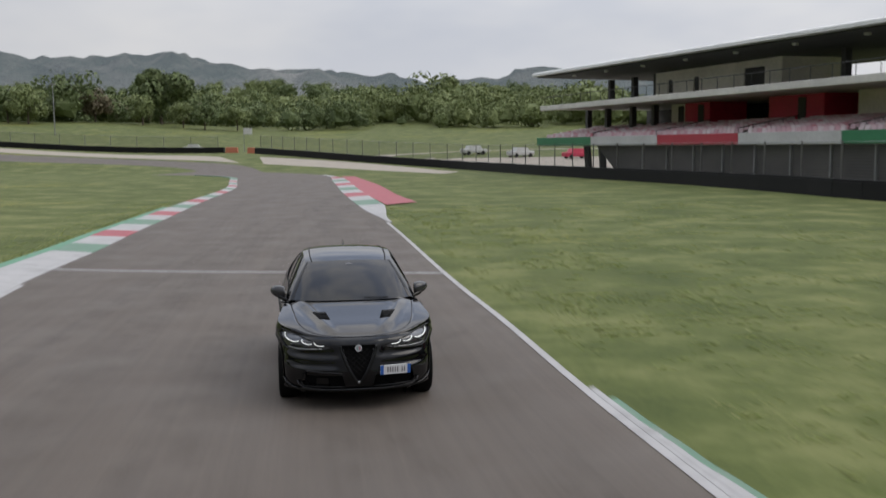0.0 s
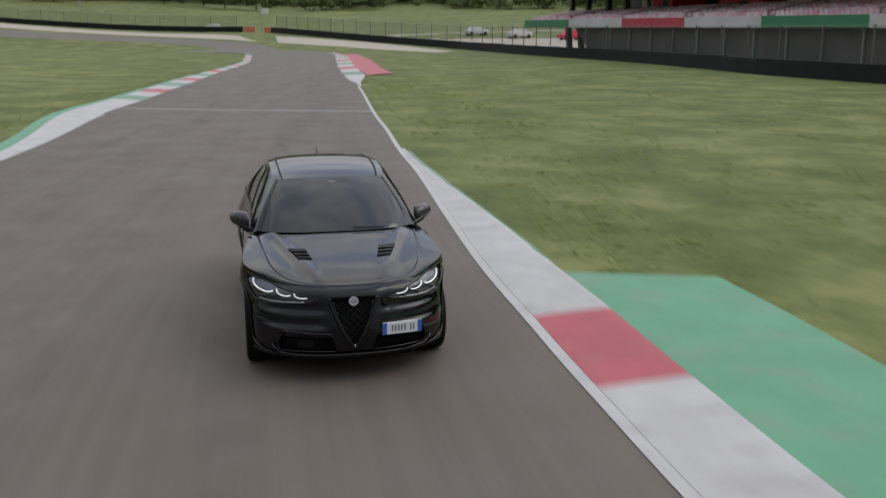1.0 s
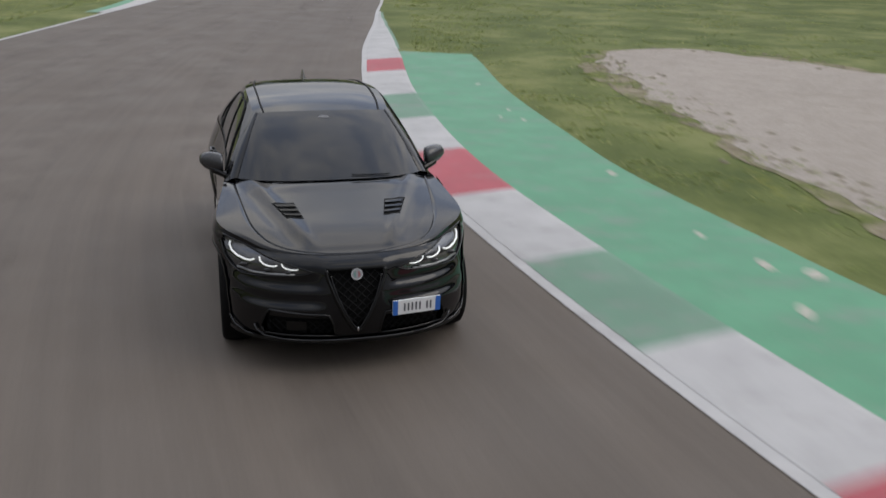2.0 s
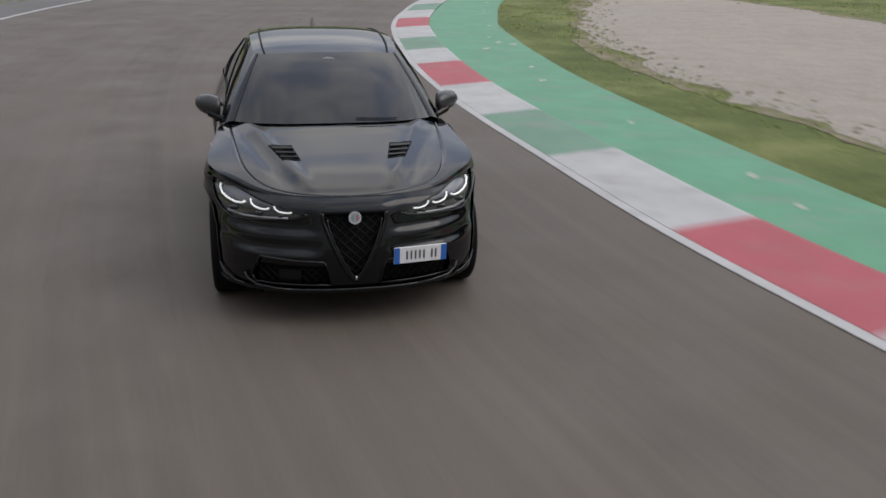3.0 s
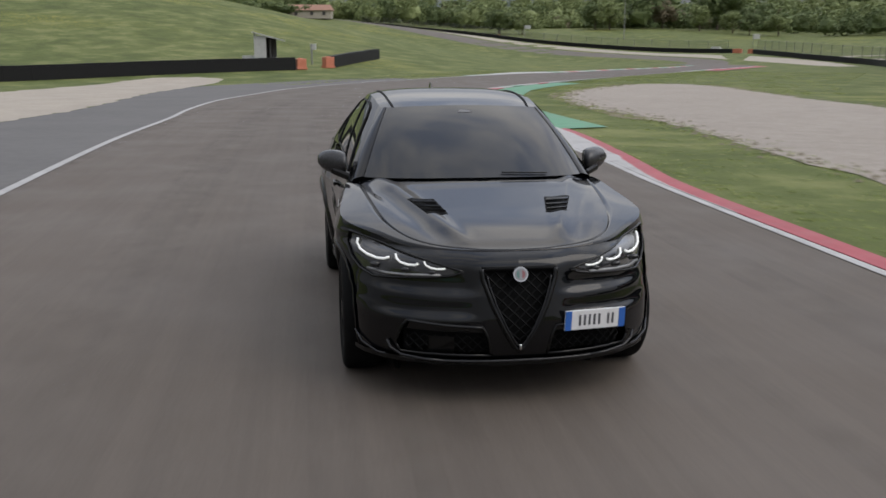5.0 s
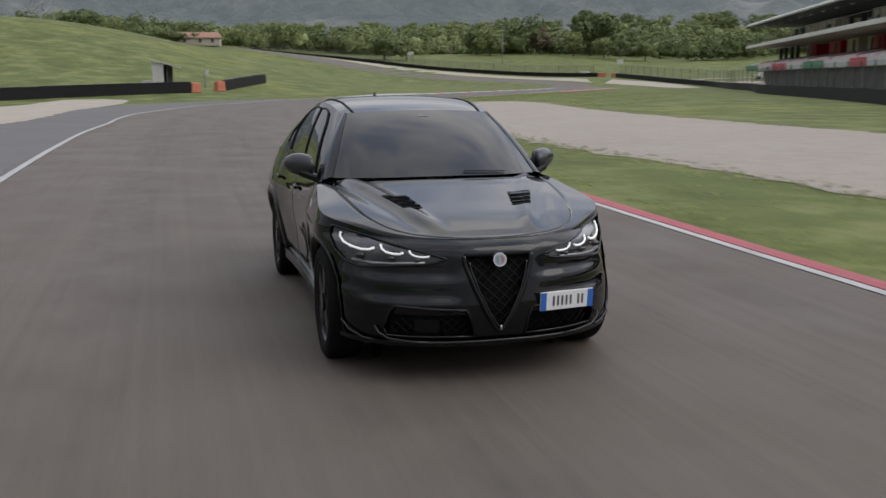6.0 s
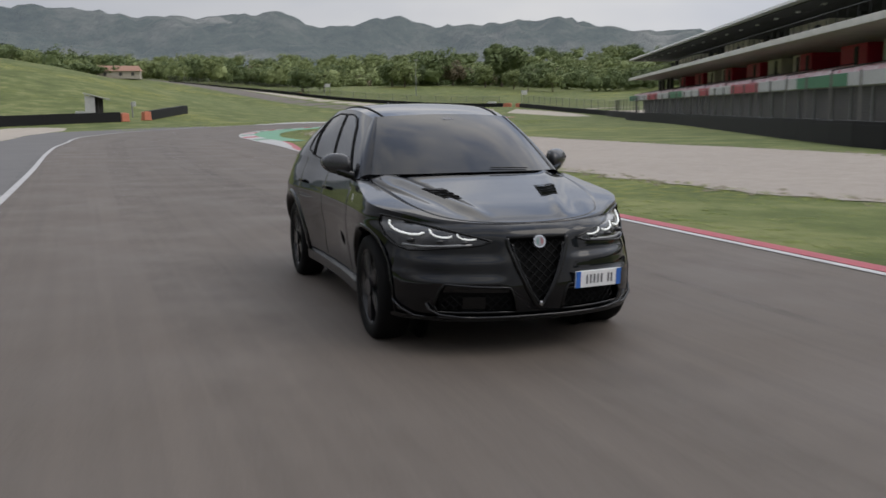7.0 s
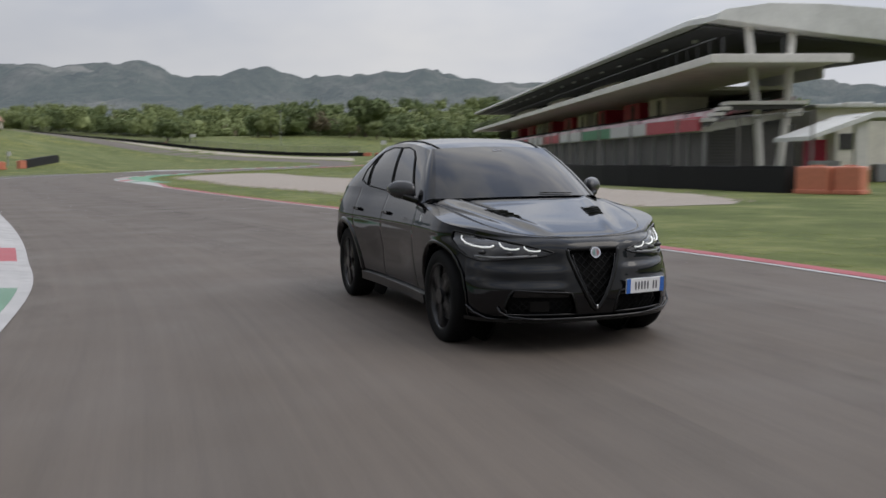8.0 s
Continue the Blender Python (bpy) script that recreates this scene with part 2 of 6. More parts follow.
M_ROOFW = plain("white_roof_sheet", (0.6, 0.6, 0.575), 0.5, scale=0.7)
M_BARK = plain("tree_bark", (0.11, 0.085, 0.065), 0.9, bump=0.4)
M_LEAF_D = mat_leaf("dark_foliage", (0.07, 0.1, 0.04), (0.165, 0.2, 0.085))
M_LEAF_L = mat_leaf("spring_foliage", (0.12, 0.155, 0.06), (0.25, 0.285, 0.125))
M_LEAF_B = mat_leaf("brownish_foliage", (0.11, 0.095, 0.06), (0.2, 0.165, 0.105))


# ---- mesh helpers ----
def mesh_object(name, verts, faces, mats, idx=None, smooth=False):
    me = bpy.data.meshes.new(name)
    me.from_pydata(verts, [], faces)
    for m in (mats if isinstance(mats, (list, tuple)) else [mats]):
        me.materials.append(m)
    if idx is not None:
        me.polygons.foreach_set("material_index", idx)
    if smooth:
        me.polygons.foreach_set("use_smooth", [True] * len(faces))
    me.update()
    return new(name, me)


def part(name, bm, material, parent, label="", smooth=False):
    me = bpy.data.meshes.new(name)
    bmesh.ops.recalc_face_normals(bm, faces=bm.faces)
    bm.to_mesh(me)
    bm.free()
    me.materials.append(material)
    if smooth:
        me.polygons.foreach_set("use_smooth", [True] * len(me.polygons))
    ob = new(name, me)
    ob.parent = parent
    if label:
        tagged(ob, label)
    return ob


def raw_part(name, verts, faces, material, parent, label="", smooth=False):
    ob = mesh_object(name, [tuple(v) for v in verts], [tuple(f) for f in faces], material, smooth=smooth)
    ob.parent = parent
    if label:
        tagged(ob, label)
    return ob


def add_box(bm, x0, x1, y0, y1, z0, z1, bevel=0.0):
    r = bmesh.ops.create_cube(bm, size=1, matrix=Matrix.LocRotScale(((x0 + x1) / 2, (y0 + y1) / 2, (z0 + z1) / 2), None, (abs(x1 - x0), abs(y1 - y0), abs(z1 - z0))))
    if bevel:
        es = {e for v in r["verts"] for e in v.link_edges}
        bmesh.ops.bevel(bm, geom=list(es), offset=bevel, segments=2, affect='EDGES', profile=0.6)
    return r["verts"]


def box(x0, x1, y0, y1, z0, z1, bevel=0.0):
    bm = bmesh.new()
    add_box(bm, x0, x1, y0, y1, z0, z1, bevel)
    return bm


def beam(bm, a, b, r, sides=8, r2=None):
    a, b = Vector(a), Vector(b)
    d = b - a
    m = Matrix.Translation((a + b) / 2) @ d.to_track_quat("Z", "Y").to_matrix().to_4x4()
    return bmesh.ops.create_cone(bm, cap_ends=True, segments=sides, radius1=r, radius2=r if r2 is None else r2, depth=d.length, matrix=m)["verts"]


def empty(name, m):
    ob = new(name)
    ob.matrix_world = m
    ob.empty_display_size = 0.2
    return ob


def spline(pts, step):
    """Points along a smooth curve (Catmull-Rom) through pts, about step apart."""
    P = [Vector((*p, 0)[:3]) for p in pts]
    P = [2 * P[0] - P[1], *P, 2 * P[-1] - P[-2]]
    out = []
    for i in range(1, len(P) - 2):
        a, b, c, d = P[i - 1:i + 3]
        n = max(1, round((c - b).length / step))
        for k in range(n):
            t = k / n
            out.append(0.5 * ((2 * b) + (c - a) * t + (2 * a - 5 * b + 4 * c - d) * t * t + (3 * b - a - 3 * c + d) * t ** 3))
    out.append(P[-2])
    return out


def side_normals(line):
    """Unit vectors to the left of the way along the line."""
    out = []
    for i in range(len(line)):
        d = (line[min(i + 1, len(line) - 1)] - line[max(i - 1, 0)]).normalized()
        out.append(Vector((-d.y, d.x, 0)))
    return out


def ease(v, a, b):
    t = min(1.0, max(0.0, (v - a) / (b - a)))
    return t * t * (3 - 2 * t)


def ground_z(x, y):
    """Height of the land: level round the track, rising to a bank on one side and to wooded hills beyond."""
    z = 2.2 * ease(y, 115, 185) + 7 * ease(y, 190, 360) + 4 * ease(-x, 45, 140) * ease(y, 90, 190)
    dx, dy = x - 45, y + 70
    r, a = math.hypot(dx, dy), math.degrees(math.atan2(-dx, dy))
    z += 12 * ease(a, 28, 52) * ease(-a, -130, -100) * ease(r, 75, 185)
    z += 32 * ease(y, 400, 820)
    z += 6 * math.exp(-((x - 18) / 75) ** 2 - ((y - 420) / 60) ** 2)
    return z


class Curve:
    """A smooth function through (x, y) knots, without overshoot."""

    def __init__(self, *kn):
        kn = sorted(kn)
        self.x, self.y = np.array([a for a, _ in kn], float), np.array([b for _, b in kn], float)
        d = np.diff(self.y) / np.diff(self.x)
        m = np.zeros(len(kn))
        m[0], m[-1] = d[0], d[-1]
        for i in range(1, len(kn) - 1):
            m[i] = 0 if d[i - 1] * d[i] <= 0 else 2 * d[i - 1] * d[i] / (d[i - 1] + d[i])
        self.m = m

    def __call__(self, q):
        q = min(max(q, self.x[0]), self.x[-1])
        i = min(max(int(np.searchsorted(self.x, q)) - 1, 0), len(self.x) - 2)
        h = self.x[i + 1] - self.x[i]
        t = (q - self.x[i]) / h
        a, b, c, d = self.y[i], self.y[i + 1], self.m[i] * h, self.m[i + 1] * h
        return float((2 * t ** 3 - 3 * t * t + 1) * a + (t ** 3 - 2 * t * t + t) * c + (-2 * t ** 3 + 3 * t * t) * b + (t ** 3 - t * t) * d)


# ---- ground sheet ----
def axis(lo, hi, step, reach, grow=1.13):
    v = [lo + step * i for i in range(int((hi - lo) / step) + 1)]
    s = step
    while v[-1] < reach:
        s *= grow
        v.append(v[-1] + s)
    s = step
    while v[0] > -reach:
        s *= grow
        v.insert(0, v[0] - s)
    return v


def build_ground():
    xs, ys = axis(-60, 90, 2.5, 3200), axis(-110, 130, 2.5, 3200)
    verts, faces = [], []
    for y in ys:
        for x in xs:
            verts.append((x, y, ground_z(x, y)))
    w = len(xs)
    for j in range(len(ys) - 1):
        for i in range(w - 1):
            k = j * w + i
            faces.append((k, k + 1, k + 1 + w, k + w))
    g = mesh_object("ground", verts, faces, M_GRASS, smooth=True)
    return tagged(g, "mown green grass land with pale dry patches round the race track", "ground", kind="structure")


build_ground()

# ---- track ----
INNER = [(-30, 127), (-22, 118), (-13.2, 104.8), (-9.6, 84), (-6.9, 65.2), (-4.0, 47.3), (-2.2, 38.4), (0.1, 22.7), (1.1, 16.5), (1.8, 11.8), (2.55, 7.4), (3.2, 3.0),
         (3.75, -0.5), (4.2, -2.8), (4.62, -4.9), (5.35, -8.1), (6.75, -12.9), (8.2, -16.5), (10.5, -21.1), (12.6, -24.6), (14.9, -27.9), (16.35, -29.9),
         (17.9, -31.75), (19.6, -33.7), (21.1, -35.5), (22.9, -37.5), (24.6, -39.4), (27.3, -42.5), (29.4, -45.1), (32.6, -48.8), (38.8, -55.9),
         (42.6, -60.1), (46.9, -64.8), (52.2, -70.7), (57.0, -76.1), (59.6, -79.5), (64, -86), (69, -95), (73, -104), (78, -118)]
OUTER = [(-34, 112), (-26, 106), (-21.2, 98), (-18.2, 85), (-15.5, 71.5), (-13.6, 54), (-12.2, 42.8), (-11.3, 35.2), (-10.4, 28.9), (-9.3, 20.5), (-7.75, 12.5), (-6.7, 5), (-5.9, -2.0),
         (-5.4, -8), (-3.7, -14.5), (-1.2, -20.5), (1.6, -25.5), (4.9, -31), (8.8, -36), (11.9, -39.5), (16.5, -45), (21.6, -50.6), (24.6, -53.8),
         (29.8, -59.3), (37.1, -67.2), (43.3, -74), (47.6, -79), (51, -83.4), (56, -92), (60, -101), (65, -115)]


def strip(name, a, b, z, material, label="", category="", follow=True):
    """A surface between two lines of equally many points."""
    verts, faces, metres = [], [], []
    cols = 9
    run = 0.0
    for i, (p, q) in enumerate(zip(a, b)):
        run += (p - a[i - 1]).length if i else 0.0
        for k in range(cols):
            v = p.lerp(q, k / (cols - 1))
            metres.append((run, (q - p).length * k / (cols - 1)))
            verts.append((v.x, v.y, (ground_z(v.x, v.y) if follow else 0) + z))
    for j in range(len(a) - 1):
        for k in range(cols - 1):
            i = j * cols + k
            faces.append((i, i + 1, i + 1 + cols, i + cols))
    ob = mesh_object(name, verts, faces, material, smooth=True)
    layer = ob.data.uv_layers.new(name="along_and_across")
    for loop in ob.data.loops:
        layer.data[loop.index].uv = metres[loop.vertex_index]
    return tagged(ob, label, category, kind="structure") if label else ob


def resample(line, n):
    L = [0.0]
    for p, q in zip(line, line[1:]):
        L.append(L[-1] + (q - p).length)
    out, j = [], 0
    for k in range(n):
        s = L[-1] * k / (n - 1)
        while j < len(L) - 2 and L[j + 1] < s:
            j += 1
        t = (s - L[j]) / max(1e-9, L[j + 1] - L[j])
        out.append(line[j].lerp(line[j + 1], t))
    return out


inner, outer = spline(INNER, 0.5), spline(OUTER, 0.5)
strip("road", resample(inner, 420), resample(outer, 420), 0.012, M_ASPHALT, "worn grey asphalt race track with faint tyre marks", "race track")
# the leg beyond the first bend, along the far barrier
far_a = resample(spline([(-22, 118), (-27, 133.5), (-34, 143), (-53, 155.5), (-80, 163), (-120, 172), (-190, 195)], 2), 120)
far_b = resample(spline([(-26, 106), (-33, 127), (-41, 137), (-55, 145), (-80, 150), (-118, 157), (-185, 180)], 2), 120)
strip("road", far_a, far_b, 0.02, M_ASPHALT, "distant grey asphalt leg of the race track", "race track")
sand_a = resample(spline([(-30, 143), (-38, 150), (-55, 159), (-80, 167), (-120, 176), (-190, 199)], 2), 90)
sand_b = resample(spline([(-37, 160), (-44, 165), (-60, 170), (-82, 178), (-120, 190), (-190, 214)], 2), 90)
strip("sand_verge", sand_a, sand_b, 0.016, M_SAND, "pale sandy verge along the far barrier", "verge")
path_a = resample(spline([(-26, 140), (-14, 128), (-6, 116), (0, 104)], 2), 50)
path_b = resample(spline([(-30, 158), (-17, 146), (-6, 131), (2, 112)], 2), 50)
strip("sand_verge", path_a, path_b, 0.016, M_SAND, "pale sandy access path beside the track", "verge")


def ribbon(name, line, off0, off1, z, material, label="", category="road marking"):
    """A band beside a line, between two sideways distances (left of the way is positive)."""
    nrm = side_normals(line)
    verts, faces = [], []
    for p, n in zip(line, nrm):
        for o in (off0, off1):
            q = p + n * o
            verts.append((q.x, q.y, ground_z(q.x, q.y) + z))
    for i in range(len(line) - 1):
        faces.append((2 * i, 2 * i + 1, 2 * i + 3, 2 * i + 2))
    ob = mesh_object(name, verts, faces, material)
    return tagged(ob, label, category, kind="structure") if label else ob


def between(line, a, b):
    """The run of a line from the point nearest a to the point nearest b."""
    ia = min(range(len(line)), key=lambda i: (line[i].xy - Vector(a)).length)
    ib = min(range(len(line)), key=lambda i: (line[i].xy - Vector(b)).length)
    return line[ia:ib + 1]


ribbon("edge_line", between(inner, (-2.2, 38.4), (78, -118)), -0.12, 0.0, 0.02, M_WHITE, "scuffed white edge line of the track")
ribbon("edge_line", between(outer, (-9.5, 21), (65, -115)), 0.0, 0.15, 0.02, M_WHITE, "scuffed white edge line of the track")
bm_line = spline([(-9.8, 23.9), (-5, 23.5), (0.0, 22.9)], 0.8)
ribbon("timing_line", bm_line, -0.12, 0.12, 0.021, plain("faded_line_paint", (0.27, 0.265, 0.26), 0.7, scale=3), "faded pale line across the track")


def kerb(name, line, cuts, side, width, rise, label):
    """A painted kerb on a side of a line: one sloped block for each colour; cuts: (point, material) from which a colour runs."""
    root = empty(name, Matrix.Identity(4))
    tagged(root, label, "kerb")
    ks = [min(range(len(line)), key=lambda i: (line[i].xy - Vector(p)).length) for p, _ in cuts] + [len(line) - 1]
    nrm = side_normals(line)
    for (p, m), i0, i1 in zip(cuts, ks, ks[1:]):
        if m is None or i1 <= i0:
            continue
        verts, faces = [], []
        for i in range(i0, i1 + 1):
            w = width(i / (len(line) - 1)) if callable(width) else width
            b, n = line[i], nrm[i] * side
            hgt = rise * min(1, w / 0.6)
            for o, z in ((0.0, 0.0), (0.0, 0.024), (min(0.06, 0.3 * w), 0.03), (0.5 * w, 0.03 + hgt * 0.55), (0.92 * w, 0.03 + hgt), (w, 0.022 + hgt), (w, 0.0)):
                q = b + n * o
                verts.append((q.x, q.y, ground_z(q.x, q.y) + z))
        c = 7
        for r in range(i1 - i0):
            for k in range(c - 1):
                a = r * c + k
                faces.append((a, a + 1, a + 1 + c, a + c))
        faces.append(tuple(range(c)))
        faces.append(tuple(range((i1 - i0) * c, (i1 - i0 + 1) * c)))
        raw_part("stripe", verts, faces, m, root)
    return root


K_IN = between(inner, (1.8, 11.8), (78, -118))
K_LEN = len(K_IN)


def w_in(s):
    i = s * (K_LEN - 1)
    y = K_IN[int(i)].y
    w = 0.08 + 0.78 * ease(-y, -11.5, 3)
    return w - 0.85 * ease(-y, 36.5, 46)


main_kerb = kerb("kerb", K_IN, [((1.8, 11.8), M_WHITE), ((4.2, -2.8), M_RED), ((4.65, -5.03), M_WHITE), ((5.3, -7.9), M_GREENK), ((5.95, -10.4), M_WHITE),
     ((6.85, -13.0), M_RED), ((7.6, -15.1), M_WHITE), ((8.6, -17.5), M_GREENK), ((9.6, -19.4), M_WHITE), ((10.55, -21.2), M_RED), ((11.75, -23.2), M_WHITE),
     ((13.2, -25.5), M_GREENK), ((14.65, -27.55), M_WHITE), ((16.35, -29.85), M_RED), ((17.9, -31.75), M_WHITE), ((19.6, -33.65), M_GREENK), ((21.2, -35.55), M_WHITE), ((31.0, -47.0), None)],
     1, w_in, 0.05, "red, white and green painted kerb along the inside of the bend")
# red outer edge that follows the white kerb
RED_RUN = between(inner, (22.6, -37.2), (78, -118))
nr = side_normals(RED_RUN)
red_line = []
for i, (p, n) in enumerate(zip(RED_RUN, nr)):
    w = 0.86 - 0.85 * ease(-p.y, 36.5, 46)
    red_line.append(p + n * (w + 0.005))
kerb("kerb", red_line, [((22.6, -37.2), M_RED)], 1, lambda s: 0.28 - 0.1 * ease(s, 0.08, 0.3), 0.035, "narrow red painted kerb beyond the white edge line")

# green painted run-off behind the kerb
G_IN = [p + n * w_in(i / (K_LEN - 1)) for i, (p, n) in enumerate(zip(K_IN, side_normals(K_IN)))]
g_in = between(G_IN, (4.83, -0.63), (23.6, -36.4))
g_out = spline([(6.6, -1.1), (6.98, -2.7), (7.7, -6.2), (8.32, -8.6), (8.98, -10.8), (9.65, -13.0), (10.35, -14.7), (11.1, -16.3), (11.75, -17.7), (13.95, -21.9), (17.3, -27.2), (19.35, -30.0), (20.7, -31.55), (21.9, -32.9), (23.95, -35.1)], 0.5)
strip("run_off", resample(g_in, 90), resample(g_out, 90), 0.03, M_GREEN, "green painted concrete run-off behind the kerb, chipped in places", "run-off")
ribbon("run_off", between(G_IN, (1.9, 11.5), (4.75, -0.4)), -0.02, 0.1, 0.028, M_GREENK, "narrow green painted edge beside the white kerb", "run-off")
bm = bmesh.new()
rng = random.Random(5)
for x, y, s in [(7.2, -6.2, 0.22), (8.0, -9.1, 0.2), (7.9, -9.8, 0.16), (8.3, -10.0, 0.22), (9.6, -13.6, 0.25), (10.4, -16.2, 0.2), (10.9, -17.1, 0.3), (11.3, -17.3, 0.32), (11.0, -18.3, 0.28), (12.6, -20.6, 0.2), (13.2, -22.1, 0.25), (15.2, -25.2, 0.2), (16.9, -27.6, 0.22), (17.4, -28.7, 0.18)]:
    s *= 0.5
    vs = [bm.verts.new((x + s * rng.uniform(0.6, 1.1) * math.cos(a) * 0.55, y + s * rng.uniform(0.6, 1.2) * math.sin(a), 0.035)) for a in [k * math.tau / 9 for k in range(9)]]
    bm.faces.new(vs)
me = bpy.data.meshes.new("chips")
bm.to_mesh(me)
bm.free()
me.materials.append(plain("bare_concrete_chip", (0.4, 0.37, 0.32), 0.9, scale=8))
tagged(new("paint_chips", me), "bare pale patches where the green paint has flaked off", "paint chips", kind="stuff")

# left kerb at the first straight, right far kerb with red apron, exit kerb
K_L = list(reversed(between(outer, (-27, 106.8), (-7.4, 6.5))))
pat, yy = [((-7.4, 6.5), M_WHITE)], 28.0
cols = [M_GREENK, M_WHITE, M_RED, M_WHITE]
j = 0
while yy < 92:
    q = min(outer, key=lambda p: abs(p.y - yy) + (0 if p.x > -25 else 99))
    pat.append(((q.x, q.y), cols[j % 4]))
    yy += 2.6
    j += 1
kerb("kerb", K_L, pat, 1, lambda s: 0.2 + 1.0 * ease(s, 0.0, 0.16) - 0.5 * ease(s, 0.3, 0.6), 0.05, "red, white and green painted kerb beside the infield grass")
kl_out = [p + n * (0.2 + 1.0 * ease(i / (len(K_L) - 1), 0, 0.16) - 0.5 * ease(i / (len(K_L) - 1), 0.3, 0.6)) for i, (p, n) in enumerate(zip(K_L, side_normals(K_L)))]
ribbon("run_off", kl_out[:90], 0.0, 0.45, 0.022, M_GREEN, "narrow green painted strip behind the kerb", "run-off")
K_R = between(inner, (-13.2, 104.8), (-2.2, 38.4))
pat, yy, j = [((-13.2, 104.8), M_WHITE)], 96.0, 0
while yy > 48:
    q = min(K_R, key=lambda p: abs(p.y - yy))
    pat.append(((q.x, q.y), [M_RED, M_WHITE, M_GREENK, M_WHITE][j % 4]))
    yy -= 4.2
    j += 1
pat.append(((-3.9, 47.0), M_WHITE))
kerb("kerb", K_R, pat, 1, lambda s: 0.15 + 1.15 * ease(s, 0.0, 0.3) * (1 - ease(s, 0.82, 1.0)), 0.05, "small red, white and green kerb at the far bend")
ap = resample(spline([(-10.3, 97.2), (-7.15, 76), (-4.75, 60), (-2.95, 49.7)], 2), 30)
ap2 = resample(spline([(-8.9, 97.0), (-5.2, 76), (-2.9, 60), (-1.45, 52.0)], 2), 30)
strip("run_off", ap, ap2, 0.05, M_RED, "red painted concrete apron behind the far kerb", "run-off")
K_E = between(outer, (36.0, -66.0), (65, -115))
kerb("kerb", K_E, [((36.0, -66.0), M_WHITE), ((46.3, -77.5), M_RED), ((47.9, -79.4), M_WHITE), ((49.9, -81.9), M_GREENK), ((52.5, -86), M_WHITE), ((55, -90), M_RED), ((57, -94), M_WHITE)],
     -1, lambda s: 0.15 + 1.3 * ease(s, 0.0, 0.22), 0.05, "white, red and green painted kerb at the bend's exit")
k_e2 = [p - n * 1.3 for p, n in zip(K_E, side_normals(K_E))]
ribbon("run_off", k_e2[:60], -2.2, 0.0, 0.022, M_GREEN, "green painted run-off behind the exit kerb", "run-off")


def flat_area(name, outline, z, material, label, category, ragged=0.35, seed=3):
    """A level patch of ground with a ragged outline."""
    rg = random.Random(seed)
    line = spline(outline + [outline[0]], 0.6)[:-1]
    bm = bmesh.new()
    nrm = side_normals(line)
    vs = []
    for p, n in zip(line, nrm):
        o = ragged * (noise.noise(Vector((p.x * 0.9, p.y * 0.9, 0))) + 0.6 * noise.noise(Vector((p.x * 2.7, p.y * 2.7, 5))))
        q = p + n * o
        vs.append(bm.verts.new((q.x, q.y, ground_z(q.x, q.y) + z)))
    bmesh.ops.triangle_fill(bm, use_beauty=True, edges=[bm.edges.new((vs[i], vs[(i + 1) % len(vs)])) for i in range(len(vs))])
    bmesh.ops.recalc_face_normals(bm, faces=bm.faces)
    for f in bm.faces:
        if f.normal.z < 0:
            f.normal_flip()
    me = bpy.data.meshes.new(name)
    bm.to_mesh(me)
    bm.free()
    me.materials.append(material)
    return tagged(new(name, me), label, category, kind="structure")


GRAVEL_NEAR = [(9.7, -0.5), (10.1, -3.6), (11.0, -8.3), (12.0, -13), (13.4, -17), (15.6, -21.2), (18.2, -25.0), (20.6, -27.9), (23.4, -31.1), (26, -34.6), (30.6, -41.0), (34.6, -45.6), (37.3, -48), (41, -52.1), (45.2, -57), (50.5, -61.5), (56.0, -63.2)]
GRAVEL_FAR = [(58.4, -60.2), (57.2, -54.5), (53.6, -48.3), (50, -43.0), (46.3, -39.4), (42.6, -36.0), (37.2, -30.4), (31.2, -23.6), (24, -14.5), (18, -5), (14, 0.6), (11.3, 1.5)]
rim_line = spline(GRAVEL_NEAR + GRAVEL_FAR + GRAVEL_NEAR[:1], 2.0)[:-1]
rim_out = [p - n * ((0.42 + 0.2 * math.sin(0.9 * k)) if p.y > -33 and p.x < 24 else -0.6) for k, (p, n) in enumerate(zip(rim_line, side_normals(rim_line)))]
flat_area("earth_rim", [(p.x, p.y) for p in rim_out], 0.009, mat_earth(), "dry brown earth and thin grass round the gravel", "bare earth", 0.3, 4)
flat_area("gravel_trap", GRAVEL_NEAR + GRAVEL_FAR, 0.014, M_GRAVEL, "pale raked gravel trap inside the bend with ragged grassy rim", "gravel trap", 0.5)
flat_area("gravel_trap", [(18, -54), (10.2, -44.2), (5.4, -37.5), (-1.8, -29.2), (-7, -22), (-13, -14), (-16, -12), (-18, -16), (-12, -27), (-4, -41), (6, -56)], 0.014, M_SAND, "pale sandy gravel bed outside the bend", "gravel trap", 0.4, 8)
ro_a = between(outer, (-6.2, -2.0), (37.1, -67.2))
ro_b = spline([(-8, -2), (-9.5, -10), (-8, -20.5), (-1.8, -29.2), (5.4, -37.5), (10.2, -44.2), (18, -54), (27, -64), (35.5, -69.0)], 0.5)
strip("run_off", resample(ro_a, 120), resample(ro_b, 120), 0.008, plain("older_dark_asphalt", (0.105, 0.1, 0.096), 0.85, scale=0.4, bump=0.2), "darker asphalt run-off strip outside the bend", "run-off")
flat_area("paddock_lot", [(6, 118), (14, 98), (26, 106), (48, 128), (70, 150), (40, 190), (0, 168), (-12, 152)], 0.012, M_SAND, "pale gravelled paddock lot behind the fence", "lot", 0.5, 6)

